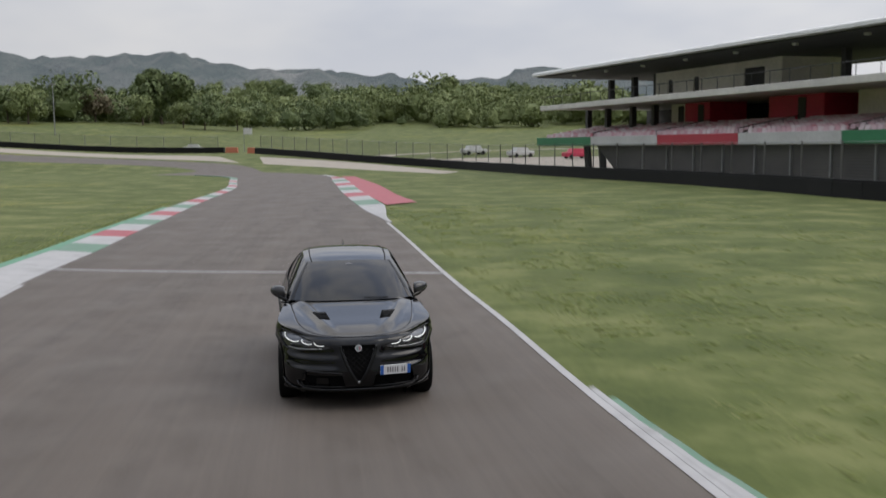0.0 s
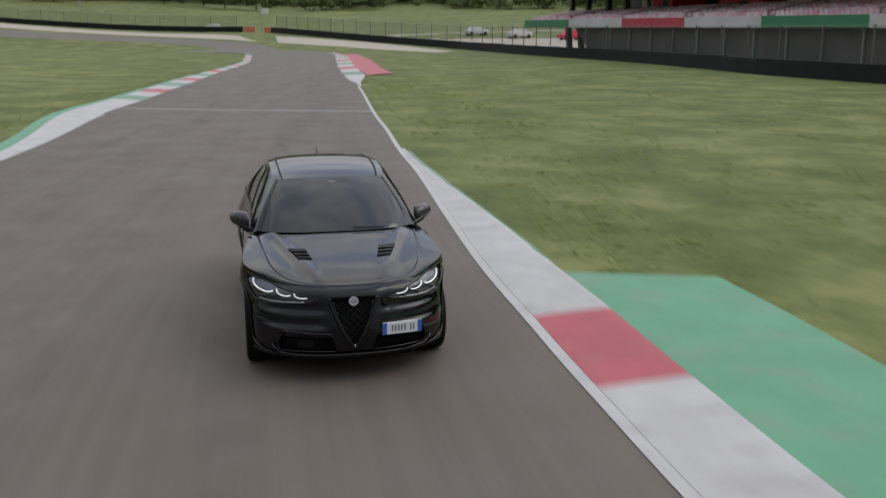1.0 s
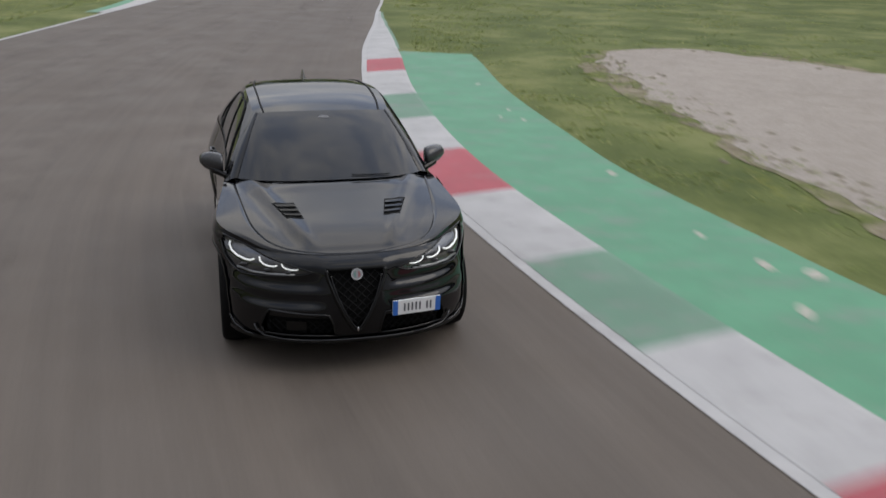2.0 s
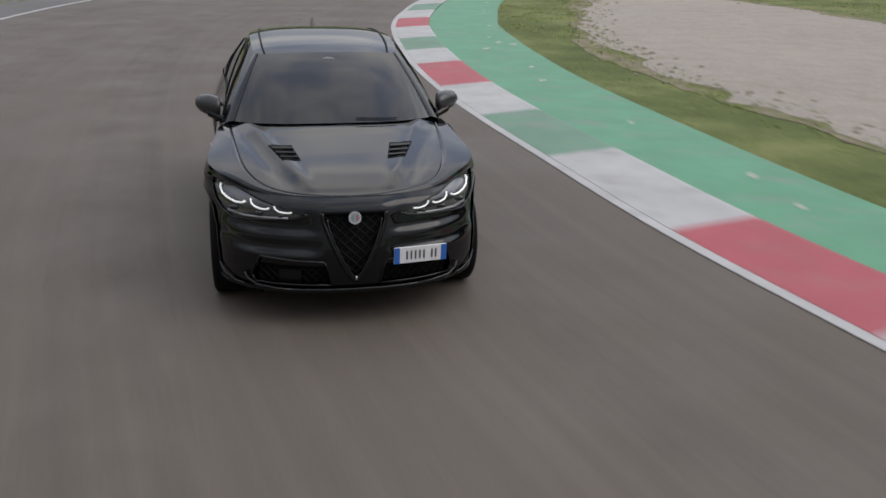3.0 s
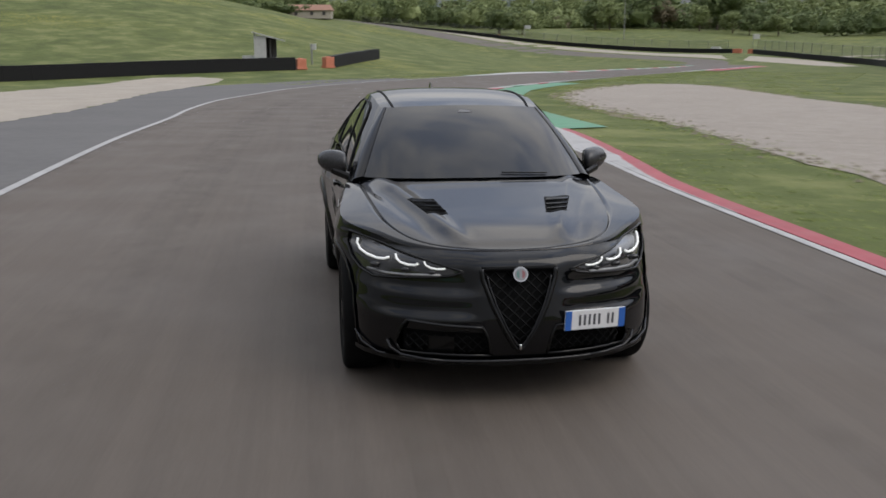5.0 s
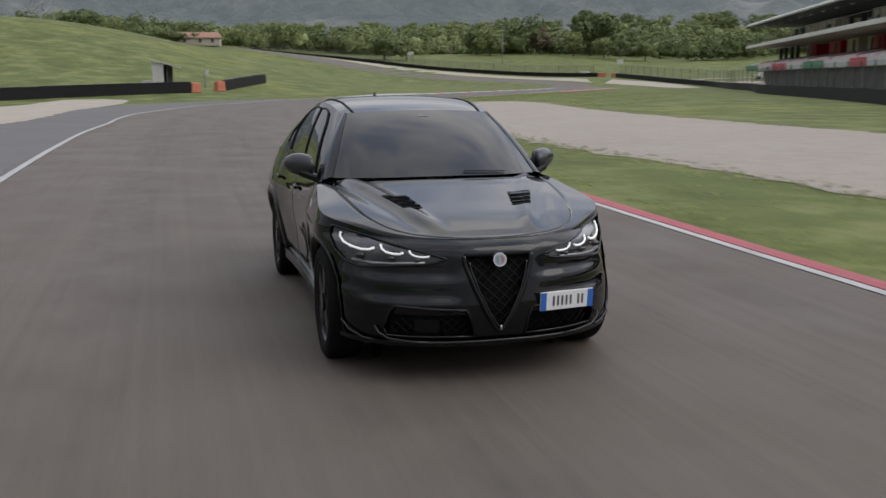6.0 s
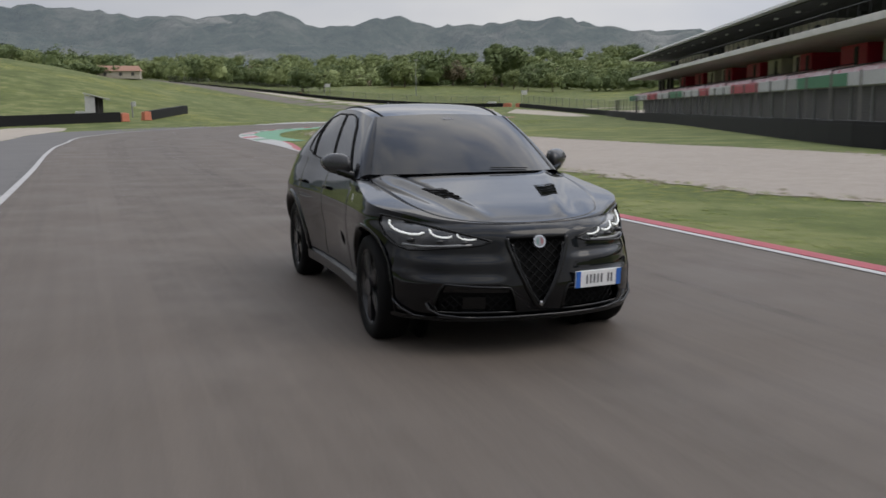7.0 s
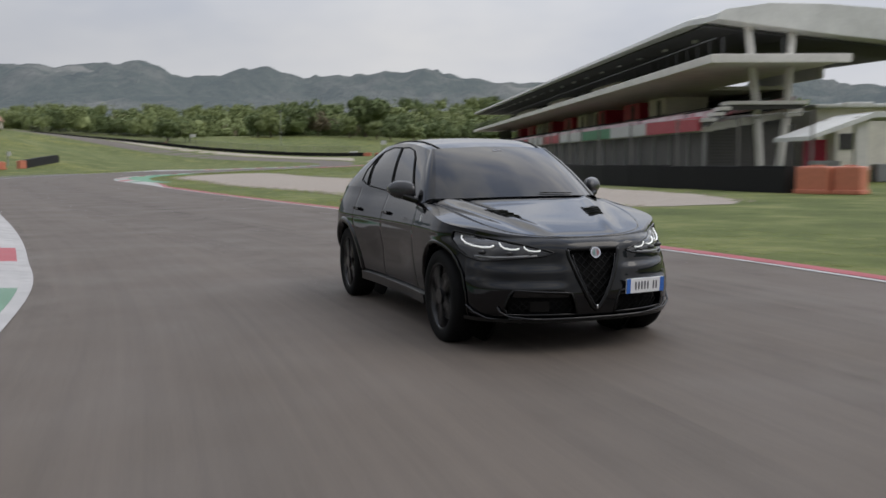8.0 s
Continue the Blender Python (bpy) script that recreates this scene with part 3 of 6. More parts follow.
# ---- barriers and fences ----
def barrier(name, pts, height, depth, material, label, step=2.0):
    """A low wall of conveyor-belt faced tyre stacks: blocks end to end along a line."""
    root = empty(name, Matrix.Identity(4))
    tagged(root, label, "barrier")
    line = resample(spline(pts, 0.5), max(2, int(sum((Vector(a) - Vector(b)).length for a, b in zip(pts, pts[1:])) / step)))
    bm = bmesh.new()
    add_box(bm, -0.5, 0.5, -0.5, 0.5, 0, 1, 0.0)
    me = bpy.data.meshes.new("block")
    bmesh.ops.bevel(bm, geom=[e for e in bm.edges if abs(e.verts[0].co.x - e.verts[1].co.x) > 0.5 and e.verts[0].co.z > 0.5], offset=0.12, segments=2, affect='EDGES')
    bm.to_mesh(me)
    bm.free()
    me.materials.append(material)
    rg = random.Random(len(pts))
    for a, b in zip(line, line[1:]):
        d = b - a
        c = (a + b) / 2
        o = new("block", me)
        o.parent = root
        o.matrix_basis = Matrix.LocRotScale((c.x, c.y, ground_z(c.x, c.y) - 0.05), Euler((0, math.atan2(ground_z(a.x, a.y) - ground_z(b.x, b.y), d.length), math.atan2(d.y, d.x)), 'XYZ'),
                                            (d.length * 0.995, depth, height + 0.05 + rg.uniform(-0.02, 0.02)))
    return root


BAR_R = [(-33, 171), (-16, 148), (-5, 134), (3, 120), (11, 92), (17.5, 73), (21, 58), (23.4, 47), (35.2, 14), (47.8, -29), (52.5, -41.5), (60.6, -52.8)]
barrier("tyre_barrier", BAR_R, 1.0, 0.7, M_RUBBER, "long black rubber-faced tyre barrier below the grandstand", 2.6)
barrier("tyre_barrier", [(-40, 177), (-62, 180), (-90, 186), (-120, 196), (-190, 222)], 1.0, 0.7, M_RUBBER, "distant black rubber-faced tyre barrier", 4)
barrier("tyre_barrier", [(-24, -34), (-21.8, -23), (-20.9, -15), (-19.8, -9), (-18.9, -4.5), (-18.3, -1.2)], 0.95, 0.7, M_RUBBER, "black rubber-faced barrier at the foot of the grassy bank", 1.6)
barrier("tyre_barrier", [(-18.6, 3.6), (-21.3, 9.4), (-25.5, 18.7)], 0.95, 0.7, M_RUBBER, "short black rubber-faced barrier slanting up the bank", 1.6)


def block_at(name, x, y, w, d, h, turn, material, label, category="plastic block"):
    root = empty(name, pose(x, y, ground_z(x, y), 0, 0, turn))
    tagged(root, label, category, group="orange water-filled blocks")
    part("body", box(-w / 2, w / 2, -d / 2, d / 2, 0.0, h, 0.07), material, root)
    part("cap", box(-w * 0.2, w * 0.2, -d * 0.2, d * 0.2, h, h + 0.05, 0.01), material, root)
    part("foot", box(-w / 2 - 0.03, w / 2 + 0.03, -d / 2 - 0.06, d / 2 + 0.06, 0.0, 0.16, 0.03), material, root)
    return root


for x, y, w, h, t in [(-18.2, -0.5, 0.8, 0.85, 65), (-18.4, 3.1, 0.8, 0.9, 70), (-38.4, 176, 2.2, 1.0, 0), (-34.2, 172.6, 1.3, 1.0, 0), (61.4, -53.4, 1.3, 1.0, -35), (62.5, -53.9, 1.0, 1.0, -30), (-118, 196.5, 2.0, 1.0, 0)]:
    block_at("barrier_block", x, y, w, 0.7, h, t, M_ORANGE, "orange plastic water-filled barrier block at a gap")


def mat_mesh():
    """Steel netting, far too fine to build wire by wire: mostly open, with thin grey wires."""
    k = Mat("wire_netting", 0.6, 0.3)
    k.colour((0.11, 0.11, 0.105))
    k.b.inputs["Alpha"].default_value = 0.2
    return k.m


M_NET = mat_mesh()


def fence(pts, gap, height, label, offset=0.9):
    root = empty("fence", Matrix.Identity(4))
    tagged(root, label, "fence")
    raw = spline(pts, 0.5)
    raw = [p + n * offset for p, n in zip(raw, side_normals(raw))]
    n = max(2, int(sum((b - a).length for a, b in zip(raw, raw[1:])) / gap))
    line = resample(raw, n)
    bm = bmesh.new()
    beam(bm, (0, 0, 0), (0, 0, height), 0.055, 6)
    me = bpy.data.meshes.new("post")
    bm.to_mesh(me)
    bm.free()
    me.materials.append(M_POST)
    for p in line:
        o = new("post", me)
        o.parent = root
        o.matrix_basis = Matrix.Translation((p.x, p.y, ground_z(p.x, p.y)))
    for a, b in zip(line, line[1:]):
        za, zb = ground_z(a.x, a.y), ground_z(b.x, b.y)
        raw_part("net_panel", [(a.x, a.y, za + 0.1), (b.x, b.y, zb + 0.1), (b.x, b.y, zb + height - 0.05), (a.x, a.y, za + height - 0.05)], [(0, 1, 2, 3)], M_NET, root)
    for a, b in zip(line, line[1:]):
        bm = bmesh.new()
        beam(bm, (a.x, a.y, ground_z(a.x, a.y) + height - 0.06), (b.x, b.y, ground_z(b.x, b.y) + height - 0.06), 0.01, 4)
        part("wire", bm, M_STEEL, root)
    return root


fence(BAR_R, 4.1, 3.1, "tall wire-net safety fence on steel posts behind the barrier")
fence([(-41, 178), (-62, 181), (-90, 187), (-120, 197), (-190, 223)], 5.0, 3.0, "distant tall wire-net safety fence on steel posts")

# ---- grandstand ----
SX, SY = 9.9, 108.0
S_LEN = 147.0
S_TURN = math.degrees(math.atan2(-0.9471, 0.3209))
stand = empty("grandstand", pose(SX, SY, 0, 0, 0, S_TURN))
tagged(stand, "long two-level concrete grandstand with pink seats and a dark overhanging roof", "grandstand")


def mat_screen():
    k = Mat("dark_ribbed_screen", 0.8)
    p = k.pos()
    w = k.node("ShaderNodeTexWave")
    w.bands_direction = 'Z'
    w.inputs["Scale"].default_value = 1.6
    w.inputs["Distortion"].default_value = 0.4
    k.link(p, w.inputs["Vector"])
    k.colour(k.mix(0.6, k.ramp(w.outputs["Fac"], [(0.2, (0.0480, 0.0448, 0.0416)), (0.8, (0.0920, 0.0864, 0.0800))]), k.ramp(k.noise(0.4, 4, p), [(0.3, (0.0480, 0.0448, 0.0400)), (0.7, (0.0960, 0.0880, 0.0800))])))
    return k.m


M_SCREEN = mat_screen()
M_BG = plain("green_fascia_paint", (0.03, 0.19, 0.08), 0.5, scale=0.4)
M_BW = plain("white_fascia_paint", (0.52, 0.52, 0.5), 0.5, scale=0.4)
M_BR = plain("red_fascia_paint", (0.42, 0.035, 0.055), 0.5, scale=0.4)
# lower front wall in bays, with ribs
u = 19.0
while u < S_LEN - 1:
    u2 = min(u + 4.0, S_LEN - 1)
    part("front_wall", box(u + 0.06, u2 - 0.06, 0.7, 0.9, 0.0, 3.0), M_SCREEN, stand)
    part("wall_post", box(u2 - 0.07, u2 + 0.07, 0.52, 0.7, 0.0, 3.0), M_STEEL, stand)
    u = u2
# fascia in flag colours
cuts = [1.4, 14.1, 26.3, 37.7, 48.6, 60, 71.5, 78, 89, 100.3, 112.3, 123.9, 135, 146.6]
cols = [M_BG, M_BW, M_BR, M_BW, M_BG, M_BW, M_BR, M_BW, M_BR, M_BW, M_BG, M_BW, M_BR]
for a, b, m in zip(cuts, cuts[1:], cols):
    part("fascia_panel", box(a, b - 0.05, 0.0, 0.22, 2.9, 3.75, 0.02), m, stand)
# stepped terrace
ROWS = 8
bm = bmesh.new()
for r in range(ROWS):
    v0, z = 0.25 + r * 0.78, 3.3 + r * 0.13
    add_box(bm, 1.6, S_LEN - 0.6, v0, v0 + 0.8, z - 0.45, z)
part("terrace", bm, M_CONC, stand)
# seats, with aisles between blocks
SEAT_V, SEAT_F = [], []
for xx in (0.0, 0.46):
    SEAT_V += [(xx, p, q) for p, q in [(0.12, 0.34), (0.12, 0.42), (0.5, 0.40), (0.6, 0.78), (0.66, 0.78), (0.56, 0.32)]]
SEAT_F = [(k, (k + 1) % 6, 6 + (k + 1) % 6, 6 + k) for k in range(6)] + [tuple(range(6)), tuple(range(11, 5, -1))]
k = Mat("faded_pink_seat_plastic", 0.5)
tint = k.node("ShaderNodeMath")
tint.operation = 'ADD'
k.link(k.node("ShaderNodeNewGeometry").outputs["Random Per Island"], tint.inputs[0])
k.link(k.node("ShaderNodeObjectInfo").outputs["Random"], tint.inputs[1])
wrap = k.node("ShaderNodeMath")
wrap.operation = 'FRACT'
k.link(tint.outputs[0], wrap.inputs[0])
k.colour(k.ramp(wrap.outputs[0], [(0.0, (0.5, 0.27, 0.3)), (0.45, (0.58, 0.43, 0.45)), (0.8, (0.62, 0.55, 0.55)), (1.0, (0.45, 0.12, 0.16))]))
M_SEAT = k.m
seat_mesh = bpy.data.meshes.new("seat")
seat_mesh.from_pydata(SEAT_V, [], SEAT_F)
seat_mesh.materials.append(M_SEAT)
verts, faces = [], []
for r in range(ROWS):
    v0, z = 0.25 + r * 0.78, 3.3 + r * 0.13
    x = 2.2
    while x < S_LEN - 1.2:
        if (x - 2.2) % 11.7 < 10.6:
            if 29 < x < 50.5:
                o = new("seat", seat_mesh)
                o.parent = stand
                o.matrix_basis = Matrix.Translation((x, v0, z))
            else:
                i = len(verts)
                verts += [(a + x, b + v0, c + z) for a, b, c in SEAT_V]
                faces += [tuple(q + i for q in f) for f in SEAT_F]
        x += 0.54
seats = raw_part("seating", verts, faces, M_SEAT, stand, "rows of faded pink plastic seats")
tagged(seats, kind="stuff")
# stepped aisle rails
for k2 in range(1, 13):
    x = 2.2 + 11.7 * k2 - 0.55
    bm = bmesh.new()
    beam(bm, (x, 0.6, 4.1), (x, 6.2, 5.1), 0.035, 6)
    for s in range(5):
        v0 = 0.7 + s * 1.35
        beam(bm, (x, v0, 3.3 + v0 * 0.16), (x, v0, 4.03 + v0 * 0.17), 0.03, 6)
    part("aisle_rail", bm, M_DARKSTEEL, stand)
# lower rooms behind the terrace; the back wall's dark colour stands for shaded gaps
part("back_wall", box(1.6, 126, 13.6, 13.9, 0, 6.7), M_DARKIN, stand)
part("floor_slab", box(1.6, 126, 6.5, 14.0, 4.35, 4.6), M_CONC, stand)
u = 18.0
pattern = [("w", 2.3), ("r", 4.0), ("d", 8.3), ("r", 6.5), ("d", 3.5), ("b", 5.5), ("d", 4.5)]
j = 0
while u < 118:
    kind, w = pattern[j % len(pattern)]
    if kind != "d":
        m = {"w": M_BEIGE, "r": M_REDPANEL, "b": M_BEIGE}[kind]
        part("room_block", box(u, u + w, 6.6, 10.5, 4.6, 6.7), m, stand)
        # dark panel on the block, the opening's shade painted as its colour
        part("opening_shade_panel", box(u + w * 0.55, u + w * 0.55 + 0.9, 6.54, 6.6, 4.6, 6.5), M_DARKIN, stand)
    u += w
    j += 1
# columns of the lower level
for x in [2.8, 7.2, 12.4, 16.6]:
    part("column", box(x, x + 0.55, 5.2, 5.75, 4.4, 6.75, 0.04), M_DARKSTEEL, stand)
for x0, x1 in [(8.0, 9.2), (11.2, 12.4)]:
    bm = bmesh.new()
    beam(bm, (x0, 3.0, 0), (x0 - 0.5, 3.0, 3.1), 0.38, 10)
    part("column", bm, M_DARKIN, stand)
bm = bmesh.new()
v = [bm.verts.new(p) for p in [(13.6, 0.9, 2.95), (19.2, 0.9, 2.95), (19.2, 0.9, 0.0), (18.2, 0.9, 0.0), (13.6, 4, 2.95), (19.2, 4, 2.95), (19.2, 4, 0.0), (18.2, 4, 0.0)]]
for f in [(0, 1, 2, 3), (7, 6, 5, 4), (0, 4, 5, 1), (3, 2, 6, 7), (0, 3, 7, 4), (1, 5, 6, 2)]:
    bm.faces.new([v[i] for i in f])
part("raked_buttress", bm, M_SCREEN, stand)
# upper deck
part("deck_slab", box(3.2, 126, -0.1, 14.0, 6.72, 7.0), M_CONC, stand)
part("deck_slab", box(126, S_LEN + 2.6, -0.1, 7.6, 6.72, 7.0), M_CONC, stand)
part("deck_edge", box(S_LEN + 2.6, S_LEN + 2.9, -0.1, 7.8, 6.62, 7.12, 0.05), M_CONC, stand, "pale concrete deck edge")
part("deck_edge", box(3.0, S_LEN + 2.9, -0.35, -0.1, 6.62, 7.12, 0.05), M_CONC, stand, "pale concrete deck edge")
x = 3.4
bm = bmesh.new()
beam(bm, (3.4, 0.05, 8.05), (S_LEN + 2.4, 0.05, 8.05), 0.03, 6)
part("handrail", bm, M_DARKSTEEL, stand)
while x < S_LEN + 2:
    bm = bmesh.new()
    beam(bm, (x, 0.05, 7.0), (x, 0.05, 8.05), 0.03, 6)
    part("rail_post", bm, M_DARKSTEEL, stand)
    x += 2.1
# upper rooms with openings; a dark panel in each carries its inner shade
def upper_room(a, b, doors, m=M_BEIGE):
    edge = a
    for d0, d1, z0, z1 in doors:
        part("room_wall", box(edge, d0, 7.0, 7.25, 7.0, 9.9), m, stand)
        part("room_wall", box(d0, d1, 7.0, 7.25, z1, 9.9), m, stand)
        part("opening_shade_panel", box(d0, d1, 7.14, 7.2, 7.0, z1), M_DARKIN, stand)
        edge = d1
    part("room_wall", box(edge, b, 7.0, 7.25, 7.0, 9.9), m, stand)
    part("side_wall", box(a, a + 0.25, 7.25, 13.5, 7.0, 9.9), m, stand)
    part("side_wall", box(b - 0.25, b, 7.25, 13.5, 7.0, 9.9), m, stand)


upper_room(14.4, 33.6, [(16.6, 17.4, 7, 9.1), (21.0, 21.9, 7, 9.1), (28.6, 31.4, 7, 9.3)])
upper_room(52.0, 66.0, [(54, 55, 7, 9.1), (59, 61.5, 7, 9.3)])
upper_room(84.0, 97.0, [(87, 88, 7, 9.1), (92, 94.5, 7, 9.3)])
for x in [4.2, 9.2, 13.6, 40, 46, 72, 78, 104, 111, 118, 125]:
    part("column", box(x, x + 0.5, 7.2, 7.8, 7.0, 9.9, 0.03), M_DARKSTEEL, stand)
for x in (26.0, 72.0, 110.0):
    part("parapet_wall", box(x + 10, x + 24, 13.2, 13.5, 7.0, 8.0), M_CONC, stand)
# roof: thin white front edge, dark underside, thicker rounded near end that falls towards the back
R_SEC = [(0.0, 0.0), (20, 0.14), (60, 0.42), (100, 0.7), (S_LEN - 14, 0.95), (S_LEN - 7, 1.02), (S_LEN - 3, 1.06), (S_LEN - 1.6, 1.06), (S_LEN - 0.6, 0.95)]


def roof_z(x, drop, v):
    """Underside height of the roof."""
    end = ease(x, S_LEN - 22, S_LEN - 3)
    return 10.5 - drop - 0.01 * v - end * 0.1 * v


def roof():
    bm = bmesh.new()
    secs = []
    for x, drop in R_SEC:
        end = ease(x, S_LEN - 14, S_LEN - 2)
        back = 1.2 * ease(x, S_LEN - 3.5, S_LEN - 0.4)
        z = 10.5 - drop
        th = 0.42 + 0.15 * end
        prof = [(back, z), (back + 0.05, z + th * 0.6), (back + 0.5, z + th), (4.3, z + th + 0.35), (8.0, z + th + 0.4 - 0.1 * end), (13.0, z + th + 0.3 - 0.4 * end), (20.0, z + 0.4 - 0.9 * end),
                (20.0, roof_z(x, drop, 20)), (8.0, roof_z(x, drop, 8)), (back + 0.6, roof_z(x, drop, 0.6))]
        secs.append([bm.verts.new((x, a, b)) for a, b in prof])
    for a, b in zip(secs, secs[1:]):
        for i in range(len(a)):
            bm.faces.new((a[i], a[(i + 1) % len(a)], b[(i + 1) % len(a)], b[i]))
    bm.faces.new(secs[0])
    bm.faces.new(list(reversed(secs[-1])))
    return bm


part("roof", roof(), M_ROOFW, stand, "white sheet-metal roof shell")
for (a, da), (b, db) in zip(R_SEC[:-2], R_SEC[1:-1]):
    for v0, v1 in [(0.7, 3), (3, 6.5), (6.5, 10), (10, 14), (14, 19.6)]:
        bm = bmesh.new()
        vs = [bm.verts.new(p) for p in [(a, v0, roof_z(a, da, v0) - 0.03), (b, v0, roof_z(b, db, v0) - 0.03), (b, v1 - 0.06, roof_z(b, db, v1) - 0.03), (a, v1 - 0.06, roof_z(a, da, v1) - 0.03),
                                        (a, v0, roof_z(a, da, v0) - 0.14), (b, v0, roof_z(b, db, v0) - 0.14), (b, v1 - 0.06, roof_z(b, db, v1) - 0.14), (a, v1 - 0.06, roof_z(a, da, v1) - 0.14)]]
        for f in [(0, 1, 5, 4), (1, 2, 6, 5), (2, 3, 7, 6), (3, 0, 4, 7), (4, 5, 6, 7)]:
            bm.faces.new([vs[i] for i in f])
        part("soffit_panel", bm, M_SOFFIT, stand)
for x in range(6, 140, 7):
    d = float(np.interp(x, [q[0] for q in R_SEC], [q[1] for q in R_SEC]))
    z = roof_z(x, d, 2.1) - 0.14
    part("soffit_lamp", box(x, x + 0.35, 2.0, 2.3, z - 0.18, z, 0.03), M_ROOFW, stand)
# raking columns and stair landing at the near end
for v0, vm, v1 in [(3.85, 3.6, 3.4), (4.9, 5.35, 6.2)]:
    bm = bmesh.new()
    beam(bm, (S_LEN - 0.3, v0, 0), (S_LEN - 0.3, vm, 3.6), 0.25, 14)
    beam(bm, (S_LEN - 0.3, vm, 3.6), (S_LEN - 1.6, v1, 9.3), 0.25, 14)
    part("column", bm, M_CONC, stand)
bm = bmesh.new()
for k2 in range(4):
    add_box(bm, S_LEN - 0.6, S_LEN + 0.9, 0.15 + k2 * 0.42, (0.75 + k2 * 0.42) if k2 < 3 else 6.2, 3.42 + k2 * 0.32, 3.64 + k2 * 0.32, 0.03)
part("landing", bm, M_CONC, stand, "pale stepped concrete landing")
# stringers coloured dark to give the shade below the pale landing
bm = bmesh.new()
for x in (S_LEN - 0.4, S_LEN + 0.5):
    vs = [bm.verts.new(p) for p in [(x, 0.2, 3.1), (x, 0.2, 3.42), (x, 1.5, 4.4), (x, 6.0, 4.4), (x, 6.0, 4.15), (x, 1.7, 4.1), (x + 0.22, 0.2, 3.1), (x + 0.22, 0.2, 3.42), (x + 0.22, 1.5, 4.4), (x + 0.22, 6.0, 4.4), (x + 0.22, 6.0, 4.15), (x + 0.22, 1.7, 4.1)]]
    bm.faces.new(vs[:6])
    bm.faces.new(vs[:5:-1])
    for k2 in range(6):
        bm.faces.new((vs[k2], vs[(k2 + 1) % 6], vs[6 + (k2 + 1) % 6], vs[6 + k2]))
part("stringer", bm, M_DARKIN, stand)
part("end_wall", box(S_LEN - 3.0, S_LEN - 2.8, 0.9, 7, 0, 3.3), M_SCREEN, stand)
for x in (-1.2, 2.3):
    part("rail_post", box(S_LEN + 2.4, S_LEN + 2.5, x + 1.6, x + 1.68, 7.0, 8.05), M_DARKSTEEL, stand)

# ---- small marquee and scaffold beside the stand's end ----
mq = empty("marquee", pose(64.5, -37.5, 0, 0, 0, 15))
tagged(mq, "white canvas marquee with a green stripe beside the grandstand", "marquee")
for x, y in [(0, -1.5), (4.6, -1.5), (0, 2.5), (4.6, 2.5)]:
    part("leg", box(x - 0.3, x + 0.3, y - 0.2, y + 0.2, 0, 3.3, 0.03), M_CONC, mq)
bm = bmesh.new()
vs = [bm.verts.new(p) for p in [(-2.8, -2.0, 2.1), (0.4, -2.0, 3.2), (0.4, 3.0, 3.2), (-2.8, 3.0, 2.1), (-2.8, -2.0, 2.32), (0.4, -2.0, 3.45), (0.4, 3.0, 3.45), (-2.8, 3.0, 2.32)]]
for f in [(3, 2, 1, 0), (4, 5, 6, 7), (0, 1, 5, 4), (1, 2, 6, 5), (2, 3, 7, 6), (3, 0, 4, 7)]:
    bm.faces.new([vs[i] for i in f])
part("canopy", bm, M_ROOFW, mq)
part("canopy", box(0.4, 8.0, -2.0, 3.0, 3.2, 3.5, 0.03), M_ROOFW, mq)
part("stripe", box(1.5, 8.0, -2.06, -2.01, 2.95, 3.4), M_BG, mq)
part("counter", box(-2.0, -0.6, -0.6, 0.2, 0, 1.1, 0.03), M_STEEL, mq)
part("wall_sheet", box(-1.6, -0.4, 1.8, 1.9, 0, 2.2), M_REDPANEL, mq, "red wall sheet")
part("table", box(1.2, 3.8, -0.8, 0.0, 0.0, 0.9, 0.03), M_STEEL, mq)
wall = empty("paddock_building", pose(72, 3, 0, 0, 0, 15))
tagged(wall, "low pale paddock building with a wavy white roof edge", "building")
part("wall", box(-6, 40, -2, 8, 0, 5.4), M_BEIGE, wall)
for k2 in range(18):
    part("roof_wave", box(-6.5 + k2 * 2.6, -4.0 + k2 * 2.6, -2.8, 8.4, 5.4, 5.75 + 0.14 * (k2 % 2), 0.12), M_ROOFW, wall)
for k2 in range(9):
    part("window", box(-4 + k2 * 4.6, -1.8 + k2 * 4.6, -2.06, -2.0, 1.8, 3.2), M_DARKIN, wall)

# ---- marshal hut on the bank ----
hx, hy = -23.6, 1.2
hut = empty("marshal_hut", pose(hx, hy, ground_z(hx, hy) - 0.1, 0, 0, 42))
tagged(hut, "small grey open-fronted marshal hut with a slanting roof", "hut")
M_HUT = plain("grey_hut_panel", (0.42, 0.42, 0.41), 0.6, scale=2)
part("side_wall", box(-0.9, -0.82, -0.8, 0.8, 0, 2.5), M_HUT, hut)
# inner walls are darker than the hut's grey: the interior's shade as colour
part("back_wall", box(-0.9, 0.9, 0.75, 0.83, 0, 2.2), M_DARKIN, hut)
part("side_wall", box(0.35, 0.43, -0.6, 0.8, 0, 2.0), M_DARKIN, hut)
bm = bmesh.new()
vs = [bm.verts.new(p) for p in [(-1.05, -1.0, 2.55), (1.6, -1.0, 1.85), (1.6, 1.0, 1.85), (-1.05, 1.0, 2.55), (-1.05, -1.0, 2.65), (1.6, -1.0, 1.95), (1.6, 1.0, 1.95), (-1.05, 1.0, 2.65)]]
for f in [(3, 2, 1, 0), (4, 5, 6, 7), (0, 1, 5, 4), (1, 2, 6, 5), (2, 3, 7, 6), (3, 0, 4, 7)]:
    bm.faces.new([vs[i] for i in f])
part("roof", bm, M_HUT, hut)
